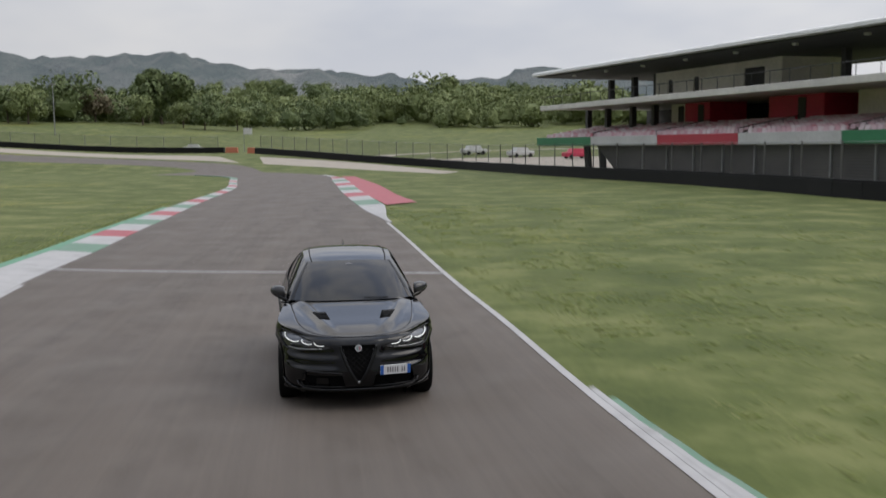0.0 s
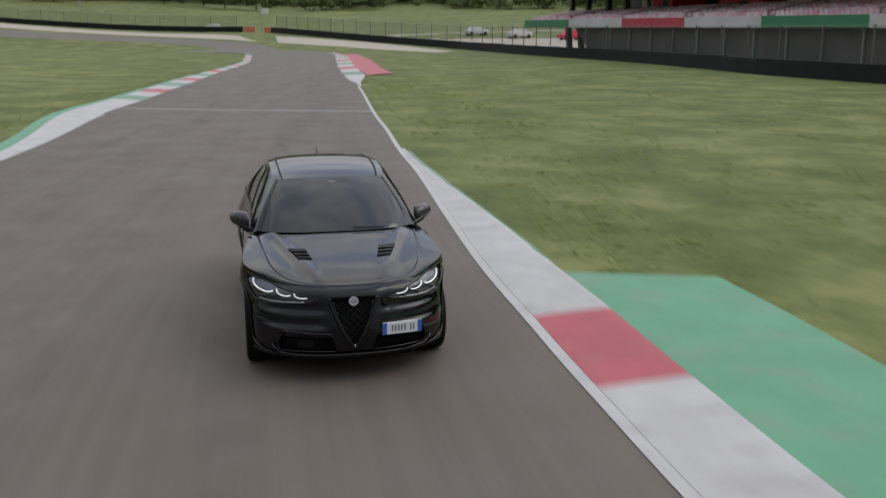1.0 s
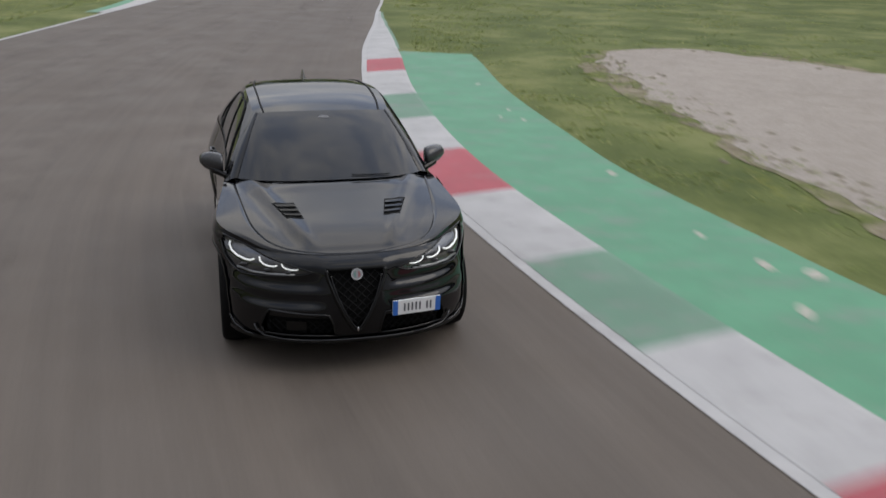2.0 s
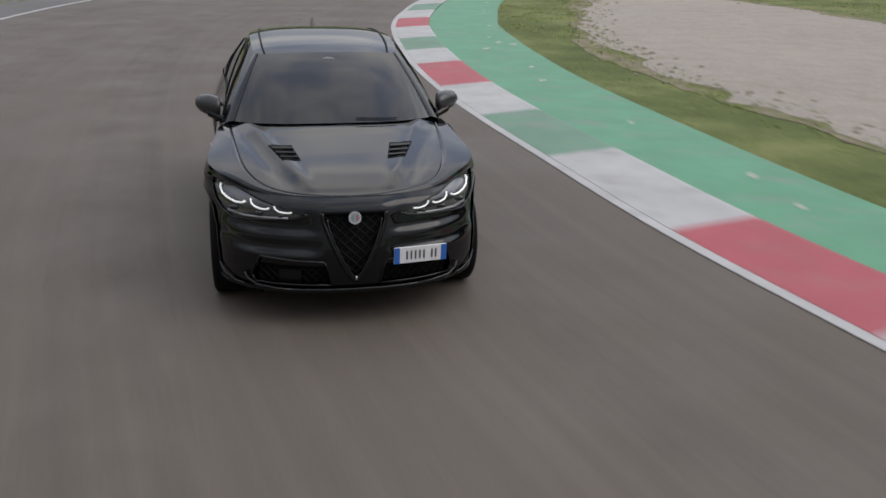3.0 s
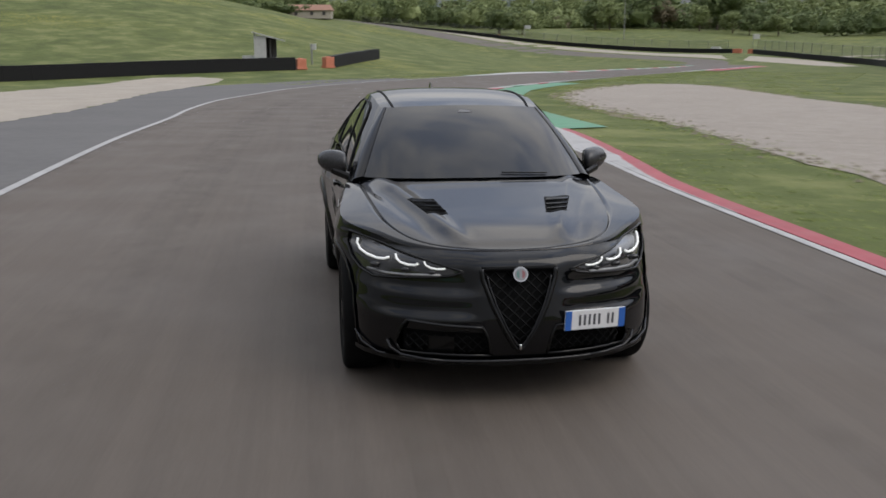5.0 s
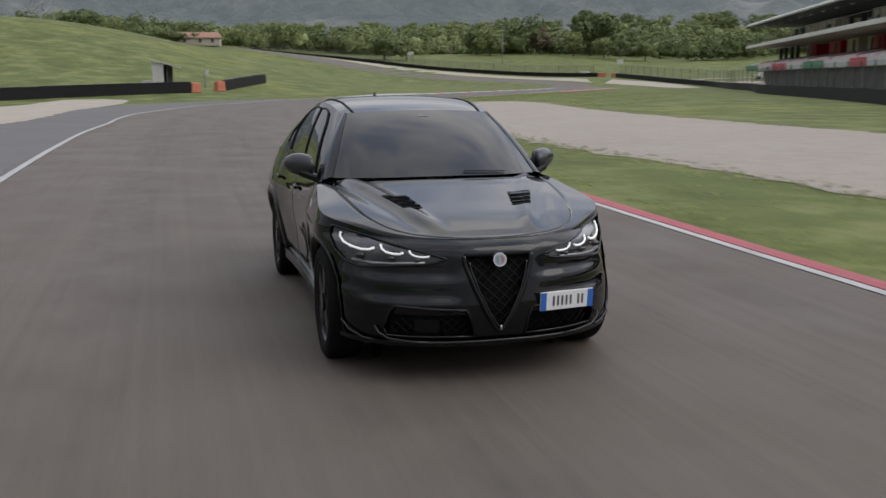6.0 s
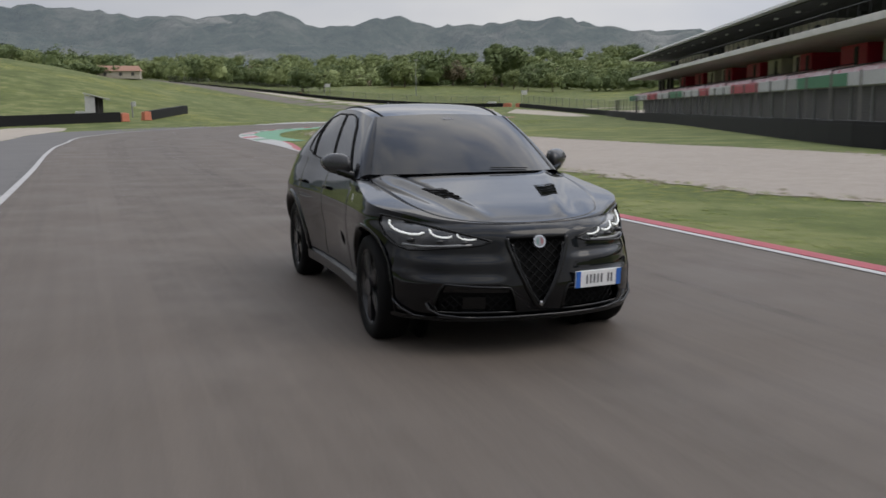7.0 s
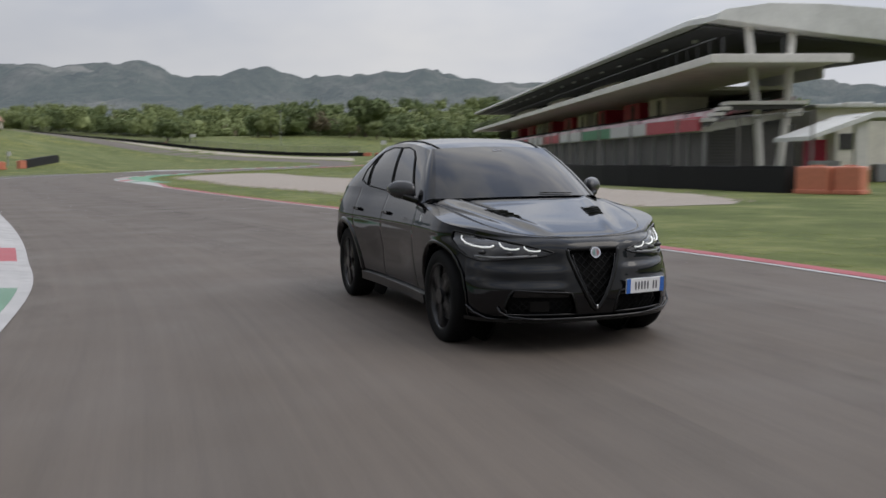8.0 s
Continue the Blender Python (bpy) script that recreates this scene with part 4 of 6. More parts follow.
part("front_panel", box(-0.9, 0.1, -0.82, -0.75, 0, 2.3), M_HUT, hut)
part("step", box(-1.9, -0.95, -0.5, 0.5, 0, 0.7, 0.04), M_HUT, hut)
part("bench", box(0.5, 1.7, -0.4, 0.4, 0, 0.55, 0.04), M_STEEL, hut)


def signpost(x, y, h, w, hh, m, label):
    root = empty("sign", pose(x, y, ground_z(x, y), 0, 0, 20))
    tagged(root, label, "sign")
    bm = bmesh.new()
    beam(bm, (0, 0, 0), (0, 0, h), 0.07, 8)
    part("post", bm, M_STEEL, root)
    part("panel", box(-0.1, w, -0.05, 0.05, h - hh, h, 0.01), m, root)


signpost(-21.5, 4.6, 1.7, 0.4, 0.5, M_BW, "small white sign on a thin post by the barrier")
signpost(-118, 214, 4.3, 1.9, 1.1, M_BW, "white panel on a tall post behind the far fence")
signpost(-39, 190, 4.6, 1.6, 1.2, M_BW, "white panel on a yellow post behind the fence gap")
lamp = empty("lamp_mast", pose(-100, 250, ground_z(-100, 250)))
tagged(lamp, "tall slim grey lighting mast among the trees", "mast")
bm = bmesh.new()
beam(bm, (0, 0, 0), (0, 0, 13), 0.16, 8, 0.09)
part("pole", bm, M_STEEL, lamp)
part("head", box(-0.7, 0.7, -0.2, 0.2, 12.9, 13.2, 0.04), M_STEEL, lamp)

# power pylon on the bank, far house, parked cars far off
py = empty("pylon", pose(-150, 95, ground_z(-150, 95) - 1))
tagged(py, "steel lattice power pylon on the hill", "pylon")
bm = bmesh.new()
for sx in (-1, 1):
    for sy in (-1, 1):
        beam(bm, (sx * 2.6, sy * 2.6, 0), (sx * 0.5, sy * 0.5, 22), 0.1, 5)
for k2 in range(8):
    z0, z1 = 22 * k2 / 8, 22 * (k2 + 1) / 8
    a, b = 2.6 - 2.1 * k2 / 8, 2.6 - 2.1 * (k2 + 1) / 8
    for s in (-1, 1):
        beam(bm, (-a, s * a, z0), (b, s * b, z1), 0.06, 4)
        beam(bm, (a, s * a, z0), (-b, s * b, z1), 0.06, 4)
        beam(bm, (s * a, -a, z0), (s * b, b, z1), 0.06, 4)
part("lattice", bm, M_STEEL, py)
for z in (17, 19.5, 22):
    bm = bmesh.new()
    beam(bm, (-5, 0, z), (5, 0, z), 0.12, 5)
    part("cross_arm", bm, M_STEEL, py)
hs = empty("farmhouse", pose(-158, 158, ground_z(-158, 158) - 0.2, 0, 0, 35))
tagged(hs, "low stone farmhouse with a terracotta roof on the hill", "house")
part("wall", box(-6.5, 6.5, -3, 3, 0, 2.4), plain("pale_stone_wall", (0.4, 0.36, 0.3), 0.9, scale=1.5), hs)
bm = bmesh.new()
vs = [bm.verts.new(p) for p in [(-7, -3.5, 2.3), (7, -3.5, 2.3), (7, 3.5, 2.3), (-7, 3.5, 2.3), (-6, 0, 4.0), (6, 0, 4.0)]]
for f in [(0, 1, 5, 4), (2, 3, 4, 5), (1, 2, 5), (3, 0, 4), (3, 2, 1, 0)]:
    bm.faces.new([vs[i] for i in f])
part("roof", bm, plain("terracotta_tile", (0.3, 0.17, 0.12), 0.9, scale=2), hs)
for x in (-4, 0.5, 4):
    part("window", box(x, x + 0.9, -3.05, -3.0, 0.9, 1.9), M_DARKIN, hs)


def far_car(x, y, turn, m, label):
    root = empty("parked_car", pose(x, y, ground_z(x, y), 0, 0, turn))
    tagged(root, label, "car", group="parked cars far off")
    bm = bmesh.new()
    add_box(bm, -2.1, 2.1, -0.85, 0.85, 0.3, 0.95, 0.14)
    part("body", bm, m, root)
    bm = bmesh.new()
    vs = add_box(bm, -1.4, 1.3, -0.75, 0.75, 0.9, 1.5, 0.0)
    for q in vs:
        if q.co.z > 1.2:
            q.co.x *= 0.68
            q.co.y *= 0.85
    part("cabin", bm, m, root)
    for wx in (-1.3, 1.3):
        for wy in (-0.8, 0.8):
            bm = bmesh.new()
            beam(bm, (wx, wy - 0.1, 0.32), (wx, wy + 0.1, 0.32), 0.32, 14)
            part("wheel", bm, M_RUBBER, root)


far_car(-51, 198, 8, M_BW, "white parked car behind the far barrier")
far_car(12, 150, 30, M_BW, "white parked car in the paddock")
far_car(20, 145, 20, M_REDPANEL, "red parked car in the paddock")
far_car(5, 158, 25, M_BW, "white parked car in the paddock")

# ---- trees ----
def clump_mesh(name, seed, n, leaf, sx, sz):
    """A crown of many small leaf sprays set on lobes, with an uneven outline and gaps."""
    rg = random.Random(seed)
    lobes = [(Vector((rg.gauss(0, 0.36), rg.gauss(0, 0.36), rg.uniform(-0.45, 0.6))), rg.uniform(0.2, 0.42)) for _ in range(22)]
    verts, faces = [], []
    for _ in range(n):
        c, r = rg.choice(lobes)
        d = Vector((rg.gauss(0, 1), rg.gauss(0, 1), rg.gauss(0.15, 1))).normalized()
        p = c + d * r * rg.uniform(0.72, 1.05)
        p = Vector((p.x * sx, p.y * sx, p.z * sz))
        a = Vector((rg.gauss(0, 1), rg.gauss(0, 1), rg.gauss(0, 1))).normalized()
        b = (d + 0.5 * a).normalized()
        t = b.orthogonal().normalized()
        t = (Matrix.Rotation(rg.uniform(0, 6.28), 3, b) @ t)
        s = b.cross(t)
        w = leaf * rg.uniform(0.6, 1.3)
        i = len(verts)
        for q in (-t, s * 0.6 + b * 0.15, t, -s * 0.6 + b * 0.1):
            v = p + q * w
            verts.append((v.x, v.y, v.z))
        faces.append((i, i + 1, i + 2, i + 3))
    return verts, faces


def tree(x, y, h, spread, m, seed, label, n=2600, z0=None):
    z = ground_z(x, y) if z0 is None else z0
    root = empty("tree", pose(x, y, z - 0.1, 0, 0, seed * 40 % 360))
    tagged(root, label, "tree")
    bm = bmesh.new()
    rg = random.Random(seed)
    beam(bm, (0, 0, 0), (0.1, 0, h * 0.45), h * 0.03, 8, h * 0.02)
    for k in range(6):
        a = k * 1.05 + rg.uniform(-0.3, 0.3)
        beam(bm, (0.05, 0, h * (0.25 + 0.03 * k)), (math.cos(a) * spread * 0.55, math.sin(a) * spread * 0.55, h * rg.uniform(0.55, 0.8)), h * 0.014, 6, h * 0.005)
    part("trunk", bm, M_BARK, root)
    v, f = clump_mesh("crown", seed, n, spread * 0.07, spread, h * 0.5)
    crown = raw_part("crown", [(a, b, c + h * 0.53) for a, b, c in v], f, m, root)
    return root


tree(-100, 345, 20, 11, M_LEAF_D, 3, "large dark green broadleaf tree above the fence", 6000)
tree(-99.5, 322, 10.5, 6.2, M_LEAF_L, 4, "small rounded light green tree", 3000)
tree(-128, 300, 12, 7, M_LEAF_L, 5, "broadleaf tree in fresh leaf at the wood's edge", 3000)
tree(-137, 306, 11, 6.5, M_LEAF_D, 6, "dark green broadleaf tree at the wood's edge", 3000)
tree(-146, 246, 9.5, 6.5, M_LEAF_D, 7, "dark green broadleaf tree standing on the field", 3200)
tree(-139, 250, 8.5, 5.5, M_LEAF_L, 8, "broadleaf tree in fresh leaf standing on the field", 2600)
tree(-152, 255, 8, 5.5, M_LEAF_D, 9, "dark green broadleaf tree standing on the field", 2600)
tree(-85, 318, 9, 5.5, M_LEAF_L, 10, "broadleaf tree in fresh leaf behind the fence", 2600)
tree(-76, 310, 8.5, 5.2, M_LEAF_D, 11, "dark green bushy tree behind the fence", 2600)
tree(-66, 312, 9, 5.5, M_LEAF_L, 12, "broadleaf tree in fresh leaf behind the fence", 2600)
tree(-118, 330, 12, 7, M_LEAF_B, 13, "reddish brown tree in young leaf", 2600)
tree(-128, 335, 13, 7, M_LEAF_B, 14, "reddish brown tree in young leaf", 2600)
tree(-196, 150, 9, 6, M_LEAF_D, 15, "dark green tree beside the farmhouse", 2600)
tree(-190, 140, 8, 6, M_LEAF_D, 16, "dark green tree beside the farmhouse", 2600)
for bx, by, bh, bs in ((-158.5, 149.5, 3.6, 4.2), (-162, 146.5, 4.4, 4.8), (-166.5, 144, 3.8, 5.0)):
    tree(bx, by, bh, bs, M_LEAF_D, int(20 - bx), "dark green bush in front of the farmhouse", 1500)
tree(-205, 78, 12, 8, M_LEAF_D, 17, "dark green tree on top of the bank", 2600)
tree(-215, 92, 11, 7, M_LEAF_D, 18, "dark green tree on top of the bank", 2600)


# ---- woods, too many to count: crowns of leaf sprays in one mesh for each kind of leaf ----
def woods(name, spots, m, label, n=640):
    protos = []
    for k in range(6):
        v, f = clump_mesh("c", 100 + k, n, 0.085, 1.0, 1.0)
        bm = bmesh.new()
        bmesh.ops.create_icosphere(bm, subdivisions=2, radius=0.5)
        core = [tuple(q.co * (1 + 0.5 * noise.noise(q.co * 3.4 + Vector((k * 3, 0, 0))))) for q in bm.verts]
        cf = [tuple(q.index for q in g.verts) for g in bm.faces]
        bm.free()
        protos.append((np.array(v), np.array(f), np.array(core), np.array(cf)))
    quads, tris, pts, o = [], [], [], 0
    rg = random.Random(len(spots))
    for x, y, h, s in spots:
        v, f, c, cf = protos[rg.randrange(6)]
        a = rg.uniform(0, 6.28)
        ca, sa = math.cos(a), math.sin(a)
        p = np.vstack([v, c])
        q = np.stack([x + (p[:, 0] * ca - p[:, 1] * sa) * s, y + (p[:, 0] * sa + p[:, 1] * ca) * s, ground_z(x, y) + h * 0.4 + p[:, 2] * h * 0.58], 1)
        pts.append(q)
        quads.append(f + o)
        tris.append(cf + o + len(v))
        o += len(p)
    ob = mesh_object(name, np.vstack(pts).tolist(), np.vstack(quads).tolist() + np.vstack(tris).tolist(), m)
    return tagged(ob, label, "woods", kind="stuff")


rg = random.Random(21)
spots = {0: [], 1: [], 2: []}
for _ in range(820):
    y = 318 + 150 * rg.random()
    x = rg.uniform(-420, 190)
    if x < -180:
        y += -0.35 * (x + 180) * -1 * -0.4
    h = rg.uniform(9, 15) * (0.8 + 0.45 * noise.noise(Vector((x * 0.014, y * 0.014, 0)))) * rg.choice((0.5, 0.75, 0.95, 1.1, 1.28))
    if y < 385 and noise.noise(Vector((x * 0.022, y * 0.008, 3))) < -0.12:
        continue
    kind = 0 if noise.noise(Vector((x * 0.015, y * 0.02, 4))) > 0.0 else 1
    if rg.random() < 0.08:
        kind = 2
    spots[kind].append((x, y, h, h * rg.uniform(0.48, 0.75)))
for _ in range(220):       # hedge and trees that edge the bank and the field
    t = rg.random()
    x, y = -440 + 260 * t + rg.gauss(0, 8), 130 + 190 * t + rg.gauss(0, 14)
    h = rg.uniform(8, 13)
    spots[rg.choice((0, 1))].append((x, y, h, h * rg.uniform(0.45, 0.6)))
for _ in range(340):       # woods that climb the rising land behind
    y = rg.uniform(470, 780)
    x = rg.uniform(-0.95, 0.2) * y
    h = rg.uniform(8, 15)
    spots[0 if noise.noise(Vector((x * 0.01, y * 0.01, 9))) > 0.05 else 1].append((x, y, h, h * rg.uniform(0.55, 0.85)))
for _ in range(90):        # copse beyond the paddock
    x, y = rg.gauss(25, 45), rg.gauss(400, 30)
    h = rg.uniform(8, 13)
    spots[1].append((x, y, h, h * 0.55))
for _ in range(70):        # trees seen past the stand's end
    x, y = rg.uniform(150, 330), rg.uniform(60, 190)
    h = rg.uniform(8, 12)
    spots[rg.choice((0, 1))].append((x, y, h, h * 0.5))
woods("woods", spots[0], M_LEAF_D, "dark green mixed woodland beyond the track")
woods("woods", spots[1], M_LEAF_L, "light green spring woodland beyond the track")
woods("woods", spots[2], M_LEAF_B, "reddish brown young trees among the woodland")

# ---- hills on the horizon ----
SKYLINE = Curve((-80, 190), (-40, 160), (-20, 150), (-9.4, 168), (-6.9, 189), (-4.9, 203), (-2.2, 173), (-0.2, 176), (1.5, 168), (2.8, 179), (6.2, 190), (8, 201), (9.8, 199), (13.1, 212),
                (15.9, 240), (18.5, 231), (21.4, 226), (23.5, 219), (25.7, 250), (28, 227), (30.2, 220), (32.5, 258), (35.7, 247), (38.3, 242), (40, 243), (46, 262), (55, 240), (70, 255), (100, 200), (120, 190))


def hills():
    cx, cy = 22, -25
    az = [-80 + 0.35 * k for k in range(571)]
    rr = [800 + 62 * k for k in range(34)]
    verts, faces = [], []
    for a in az:
        top = SKYLINE(a) + 11 * noise.noise(Vector((a * 0.9, 0, 0))) + 7 * noise.noise(Vector((a * 2.6, 5, 0)))
        for r in rr:
            x, y = cx - r * math.sin(radians(a)), cy + r * math.cos(radians(a))
            t = ease(r, 800, 2480)
            p = Vector((x * 0.0042, y * 0.0042, 0))
            n1 = 1 - abs(noise.noise(p)) * 2.0
            n2 = 1 - abs(noise.noise(p * 2.7 + Vector((7, 3, 1)))) * 2.0
            n3 = noise.noise(p * 9)
            z = 12 + top * t ** 1.15 * (0.9 if r < 2400 else 1.0)
            z += (n1 * 42 + n2 * 24 + n3 * 10) * math.sin(math.pi * min(1, t)) * 0.9
            if r < 2480:
                z = min(z, 2 + top * r / 2500 * 0.965)
            else:
                z = top + n3 * 9 + n2 * 9 - 7 + n1 * 4 - (r - 2480) * 0.25 * (1 if r > 2500 else 0)
            verts.append((x, y, z))
    w = len(rr)
    for i in range(len(az) - 1):
        for j in range(w - 1):
            k = i * w + j
            faces.append((k, k + 1, k + 1 + w, k + w))
    kk = Mat("hillside_with_painted_haze", 0.95, spec=0.0)
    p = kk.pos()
    # distance haze is mixed into these grey-greens
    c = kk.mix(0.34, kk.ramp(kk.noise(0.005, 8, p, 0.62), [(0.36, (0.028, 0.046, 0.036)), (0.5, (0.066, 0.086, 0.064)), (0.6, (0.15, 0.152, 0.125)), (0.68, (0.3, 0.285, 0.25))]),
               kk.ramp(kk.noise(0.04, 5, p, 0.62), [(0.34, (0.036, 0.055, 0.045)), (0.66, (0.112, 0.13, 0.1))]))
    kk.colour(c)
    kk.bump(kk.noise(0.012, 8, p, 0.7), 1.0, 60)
    # weak bluish emission imitates the air's haze over the hills
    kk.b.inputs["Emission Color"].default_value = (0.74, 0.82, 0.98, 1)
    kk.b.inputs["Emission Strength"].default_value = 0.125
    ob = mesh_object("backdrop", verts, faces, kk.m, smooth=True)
    return tagged(ob, "wooded hills on the horizon, blue-green haze painted in with a faint glow", "hills", kind="structure")


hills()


# ---- skid marks ----
def mat_skid():
    k = Mat("tyre_rubber_trace", 0.6)
    k.colour((0.045, 0.043, 0.042))
    a = k.ramp(k.noise(1.4, 5, k.pos((1, 1, 1)), 0.7), [(0.4, (0.0,) * 3), (0.75, (0.12,) * 3)])
    k.link(a, k.b.inputs["Alpha"])
    return k.m


M_SKID = mat_skid()
for pts, w in [([(-5, 60), (-4.4, 30), (-2.9, 10), (0.2, -9), (4.6, -20.5), (13.2, -33.5), (26, -48.5), (42, -66), (56, -81), (66, -98)], 0.9), ([(-6.6, 60), (-6, 30), (-4.5, 10), (-1.6, -9), (3, -22), (11.6, -35), (24.6, -50), (40.6, -67.4), (54.6, -82.4), (64, -98)], 0.8), ([(-3, 40), (-1.2, 10), (2.2, -8), (7, -20), (15.6, -32), (28.4, -46), (44.6, -64), (58.4, -79)], 0.5), ([(-7.6, 40), (-5.6, 8), (-2.6, -12), (2, -24), (10, -36.5), (23, -52), (39, -69), (52, -84)], 0.4), ([(1.9, 20.5), (1.0, 17.5), (-0.2, 14.5)], 0.22), ([(-2.2, 16), (-1.3, 12), (0.2, 8.0)], 0.2), ([(0.9, 9.4), (1.3, 7.6), (1.8, 5.8)], 0.22), ([(1.2, 9.3), (1.6, 7.4), (2.1, 5.6)], 0.18),
               
               ([(20, -41), (32, -55), (45, -69), (56, -81), (64, -93)], 0.16), ([(21.5, -40), (33.5, -53.6), (46.5, -67.6), (57.5, -79.6), (65.5, -91.6)], 0.14),
               ([(24, -42.5), (36, -56.2), (49, -70.2), (60, -84), (66, -95)], 0.12)]:
    ribbon("skid_mark", spline(pts, 0.7), -w / 2, w / 2, 0.0165, M_SKID, "faint dark tyre trace on the asphalt", "tyre mark")


# ---- grass tufts by the track and ragged clods on the gravel's rim ----
def in_poly(poly, x, y):
    r = False
    for (x0, y0), (x1, y1) in zip(poly, poly[1:] + poly[:1]):
        if (y0 > y) != (y1 > y) and x < (x1 - x0) * (y - y0) / (y1 - y0) + x0:
            r = not r
    return r


GRAVEL_POLY = [tuple(p) for p in GRAVEL_NEAR + GRAVEL_FAR]
GREEN_POLY = [(p.x, p.y) for p in g_in[::4]] + [(p.x, p.y) for p in reversed(g_out[::3])]


def tufts():
    rg = random.Random(77)
    V, F = [], []

    def tuft(x, y, h, n):
        z = ground_z(x, y)
        for _ in range(n):
            a, l = rg.uniform(0, 6.28), rg.uniform(0.5, 1.0) * h
            bx, by = x + rg.gauss(0, 0.07), y + rg.gauss(0, 0.07)
            dx, dy, w = math.cos(a) * l * 0.7, math.sin(a) * l * 0.7, rg.uniform(0.008, 0.018)
            i = len(V)
            V.extend([(bx - dy / l * w, by + dx / l * w, z), (bx + dy / l * w, by - dx / l * w, z), (bx + dx, by + dy, z + l * 0.8)])
            F.append((i, i + 1, i + 2))

    run = between(inner, (-4.0, 47.3), (69, -95))
    nn = side_normals(run)
    for _ in range(4500):
        i = rg.randrange(len(run))
        p = run[i] + nn[i] * (1.25 if -38 < run[i].y < 12 else 0.62) + nn[i] * (rg.random() ** 2.5 * 4)
        if in_poly(GRAVEL_POLY, p.x, p.y) or in_poly(GREEN_POLY, p.x, p.y):
            continue
        if noise.noise(Vector((p.x * 0.5, p.y * 0.5, 2))) < -0.25:
            continue
        tuft(p.x, p.y, rg.uniform(0.025, 0.05), 7)
    run = between(outer, (-13.6, 54), (-3.7, -14.5))
    nn = side_normals(run)
    for _ in range(1500):
        i = rg.randrange(len(run))
        p = run[i] - nn[i] * (1.75 + rg.random() ** 2.5 * 3)
        tuft(p.x, p.y, rg.uniform(0.05, 0.12), 6)
    run = between(inner, (-4.0, 47.3), (8.2, -16.5))       # rough clumps on the grass below the grandstand
    nn = side_normals(run)
    for _ in range(16000):
        i = rg.randrange(len(run))
        p = run[i] + nn[i] * (1.3 + 17 * rg.random() ** 1.5)
        if noise.noise(Vector((p.x * 0.45, p.y * 0.45, 6))) + 0.7 * noise.noise(Vector((p.x * 1.7, p.y * 1.7, 1))) < 0.05:
            continue
        if in_poly(GRAVEL_POLY, p.x, p.y) or in_poly(GREEN_POLY, p.x, p.y):
            continue
        tuft(p.x, p.y, rg.uniform(0.04, 0.09), 6)
    rim = spline(GRAVEL_NEAR, 0.3)
    for p in rim:
        for _ in range(3):
            tuft(p.x + rg.gauss(0, 0.3), p.y + rg.gauss(0, 0.3), rg.uniform(0.05, 0.11), 8)
    k = Mat("grass_blades", 0.75, spec=0.15)
    r = k.node("ShaderNodeNewGeometry").outputs["Random Per Island"]
    k.colour(k.ramp(r, [(0.0, (0.15, 0.2, 0.055)), (0.5, (0.23, 0.28, 0.085)), (0.85, (0.33, 0.36, 0.13)), (1.0, (0.46, 0.43, 0.22))]))
    ob = mesh_object("grass", V, F, k.m)
    return tagged(ob, "short tufted green grass beside the track", "grass", kind="stuff")


tufts()


def clods():
    rg = random.Random(9)
    V, F = [], []
    far = spline(GRAVEL_FAR, 0.6)
    near = spline(GRAVEL_NEAR, 0.25)
    for p in near + far:
        for _ in range(2):
            s = rg.uniform(0.02, 0.09)
            x, y = p.x + rg.gauss(0.15, 0.35), p.y + rg.gauss(0.1, 0.35)
            i = len(V)
            ring = [(x + s * rg.uniform(0.7, 1.3) * math.cos(a), y + s * rg.uniform(0.7, 1.3) * math.sin(a), 0.012) for a in [k * math.tau / 6 for k in range(6)]]
            V += ring + [(x, y, 0.02 + s * rg.uniform(0.3, 0.6))]
            F += [(i + k, i + (k + 1) % 6, i + 6) for k in range(6)]
    ob = mesh_object("clods", V, F, plain("dark_earth_clod", (0.2, 0.175, 0.125), 0.95, scale=6), smooth=False)
    return tagged(ob, "dark earth clods and turf edges round the gravel", "clods", kind="stuff")


clods()

# ---- the black car ----
def mat_carpaint():
    k = Mat("black_car_paint", 0.5, 0.0, 0.0)
    p = k.pos()
    k.colour(k.ramp(k.noise(60, 3, p), [(0.3, (0.0012, 0.0014, 0.0019)), (0.7, (0.0024, 0.0027, 0.0036))]))
    k.b.inputs["Coat Weight"].default_value = 1.0
    k.b.inputs["Coat Roughness"].default_value = 0.05
    k.b.inputs["Coat IOR"].default_value = 1.45
    return k.m


def mat_tint():
    k = Mat("dark_tinted_glass", 0.02, 0.0, 0.55)
    k.colour(k.ramp(k.noise(2.0, 3), [(0.3, (0.008, 0.0085, 0.0095)), (0.7, (0.016, 0.0165, 0.018))]))
    return k.m


M_PAINT, M_TINT = mat_carpaint(), mat_tint()
M_GLOSS = plain("gloss_black_trim", (0.004, 0.004, 0.004), 0.12, var=0.1, spec=0.3)
M_MATTE = plain("matt_black_plastic", (0.005, 0.005, 0.005), 0.55, var=0.2, scale=20, spec=0.08)
M_TYRE = plain("tyre_rubber", (0.005, 0.005, 0.005), 0.75, var=0.2, scale=10, bump=0.2, spec=0.1)
M_RIM = plain("black_alloy", (0.008, 0.008, 0.009), 0.25, 0.0, var=0.1, spec=0.4)
M_DISC = plain("brake_disc_steel", (0.08, 0.08, 0.08), 0.35, 0.9)
M_CHROME = plain("bright_chrome", (0.62, 0.62, 0.63), 0.15, 1.0, var=0.05)
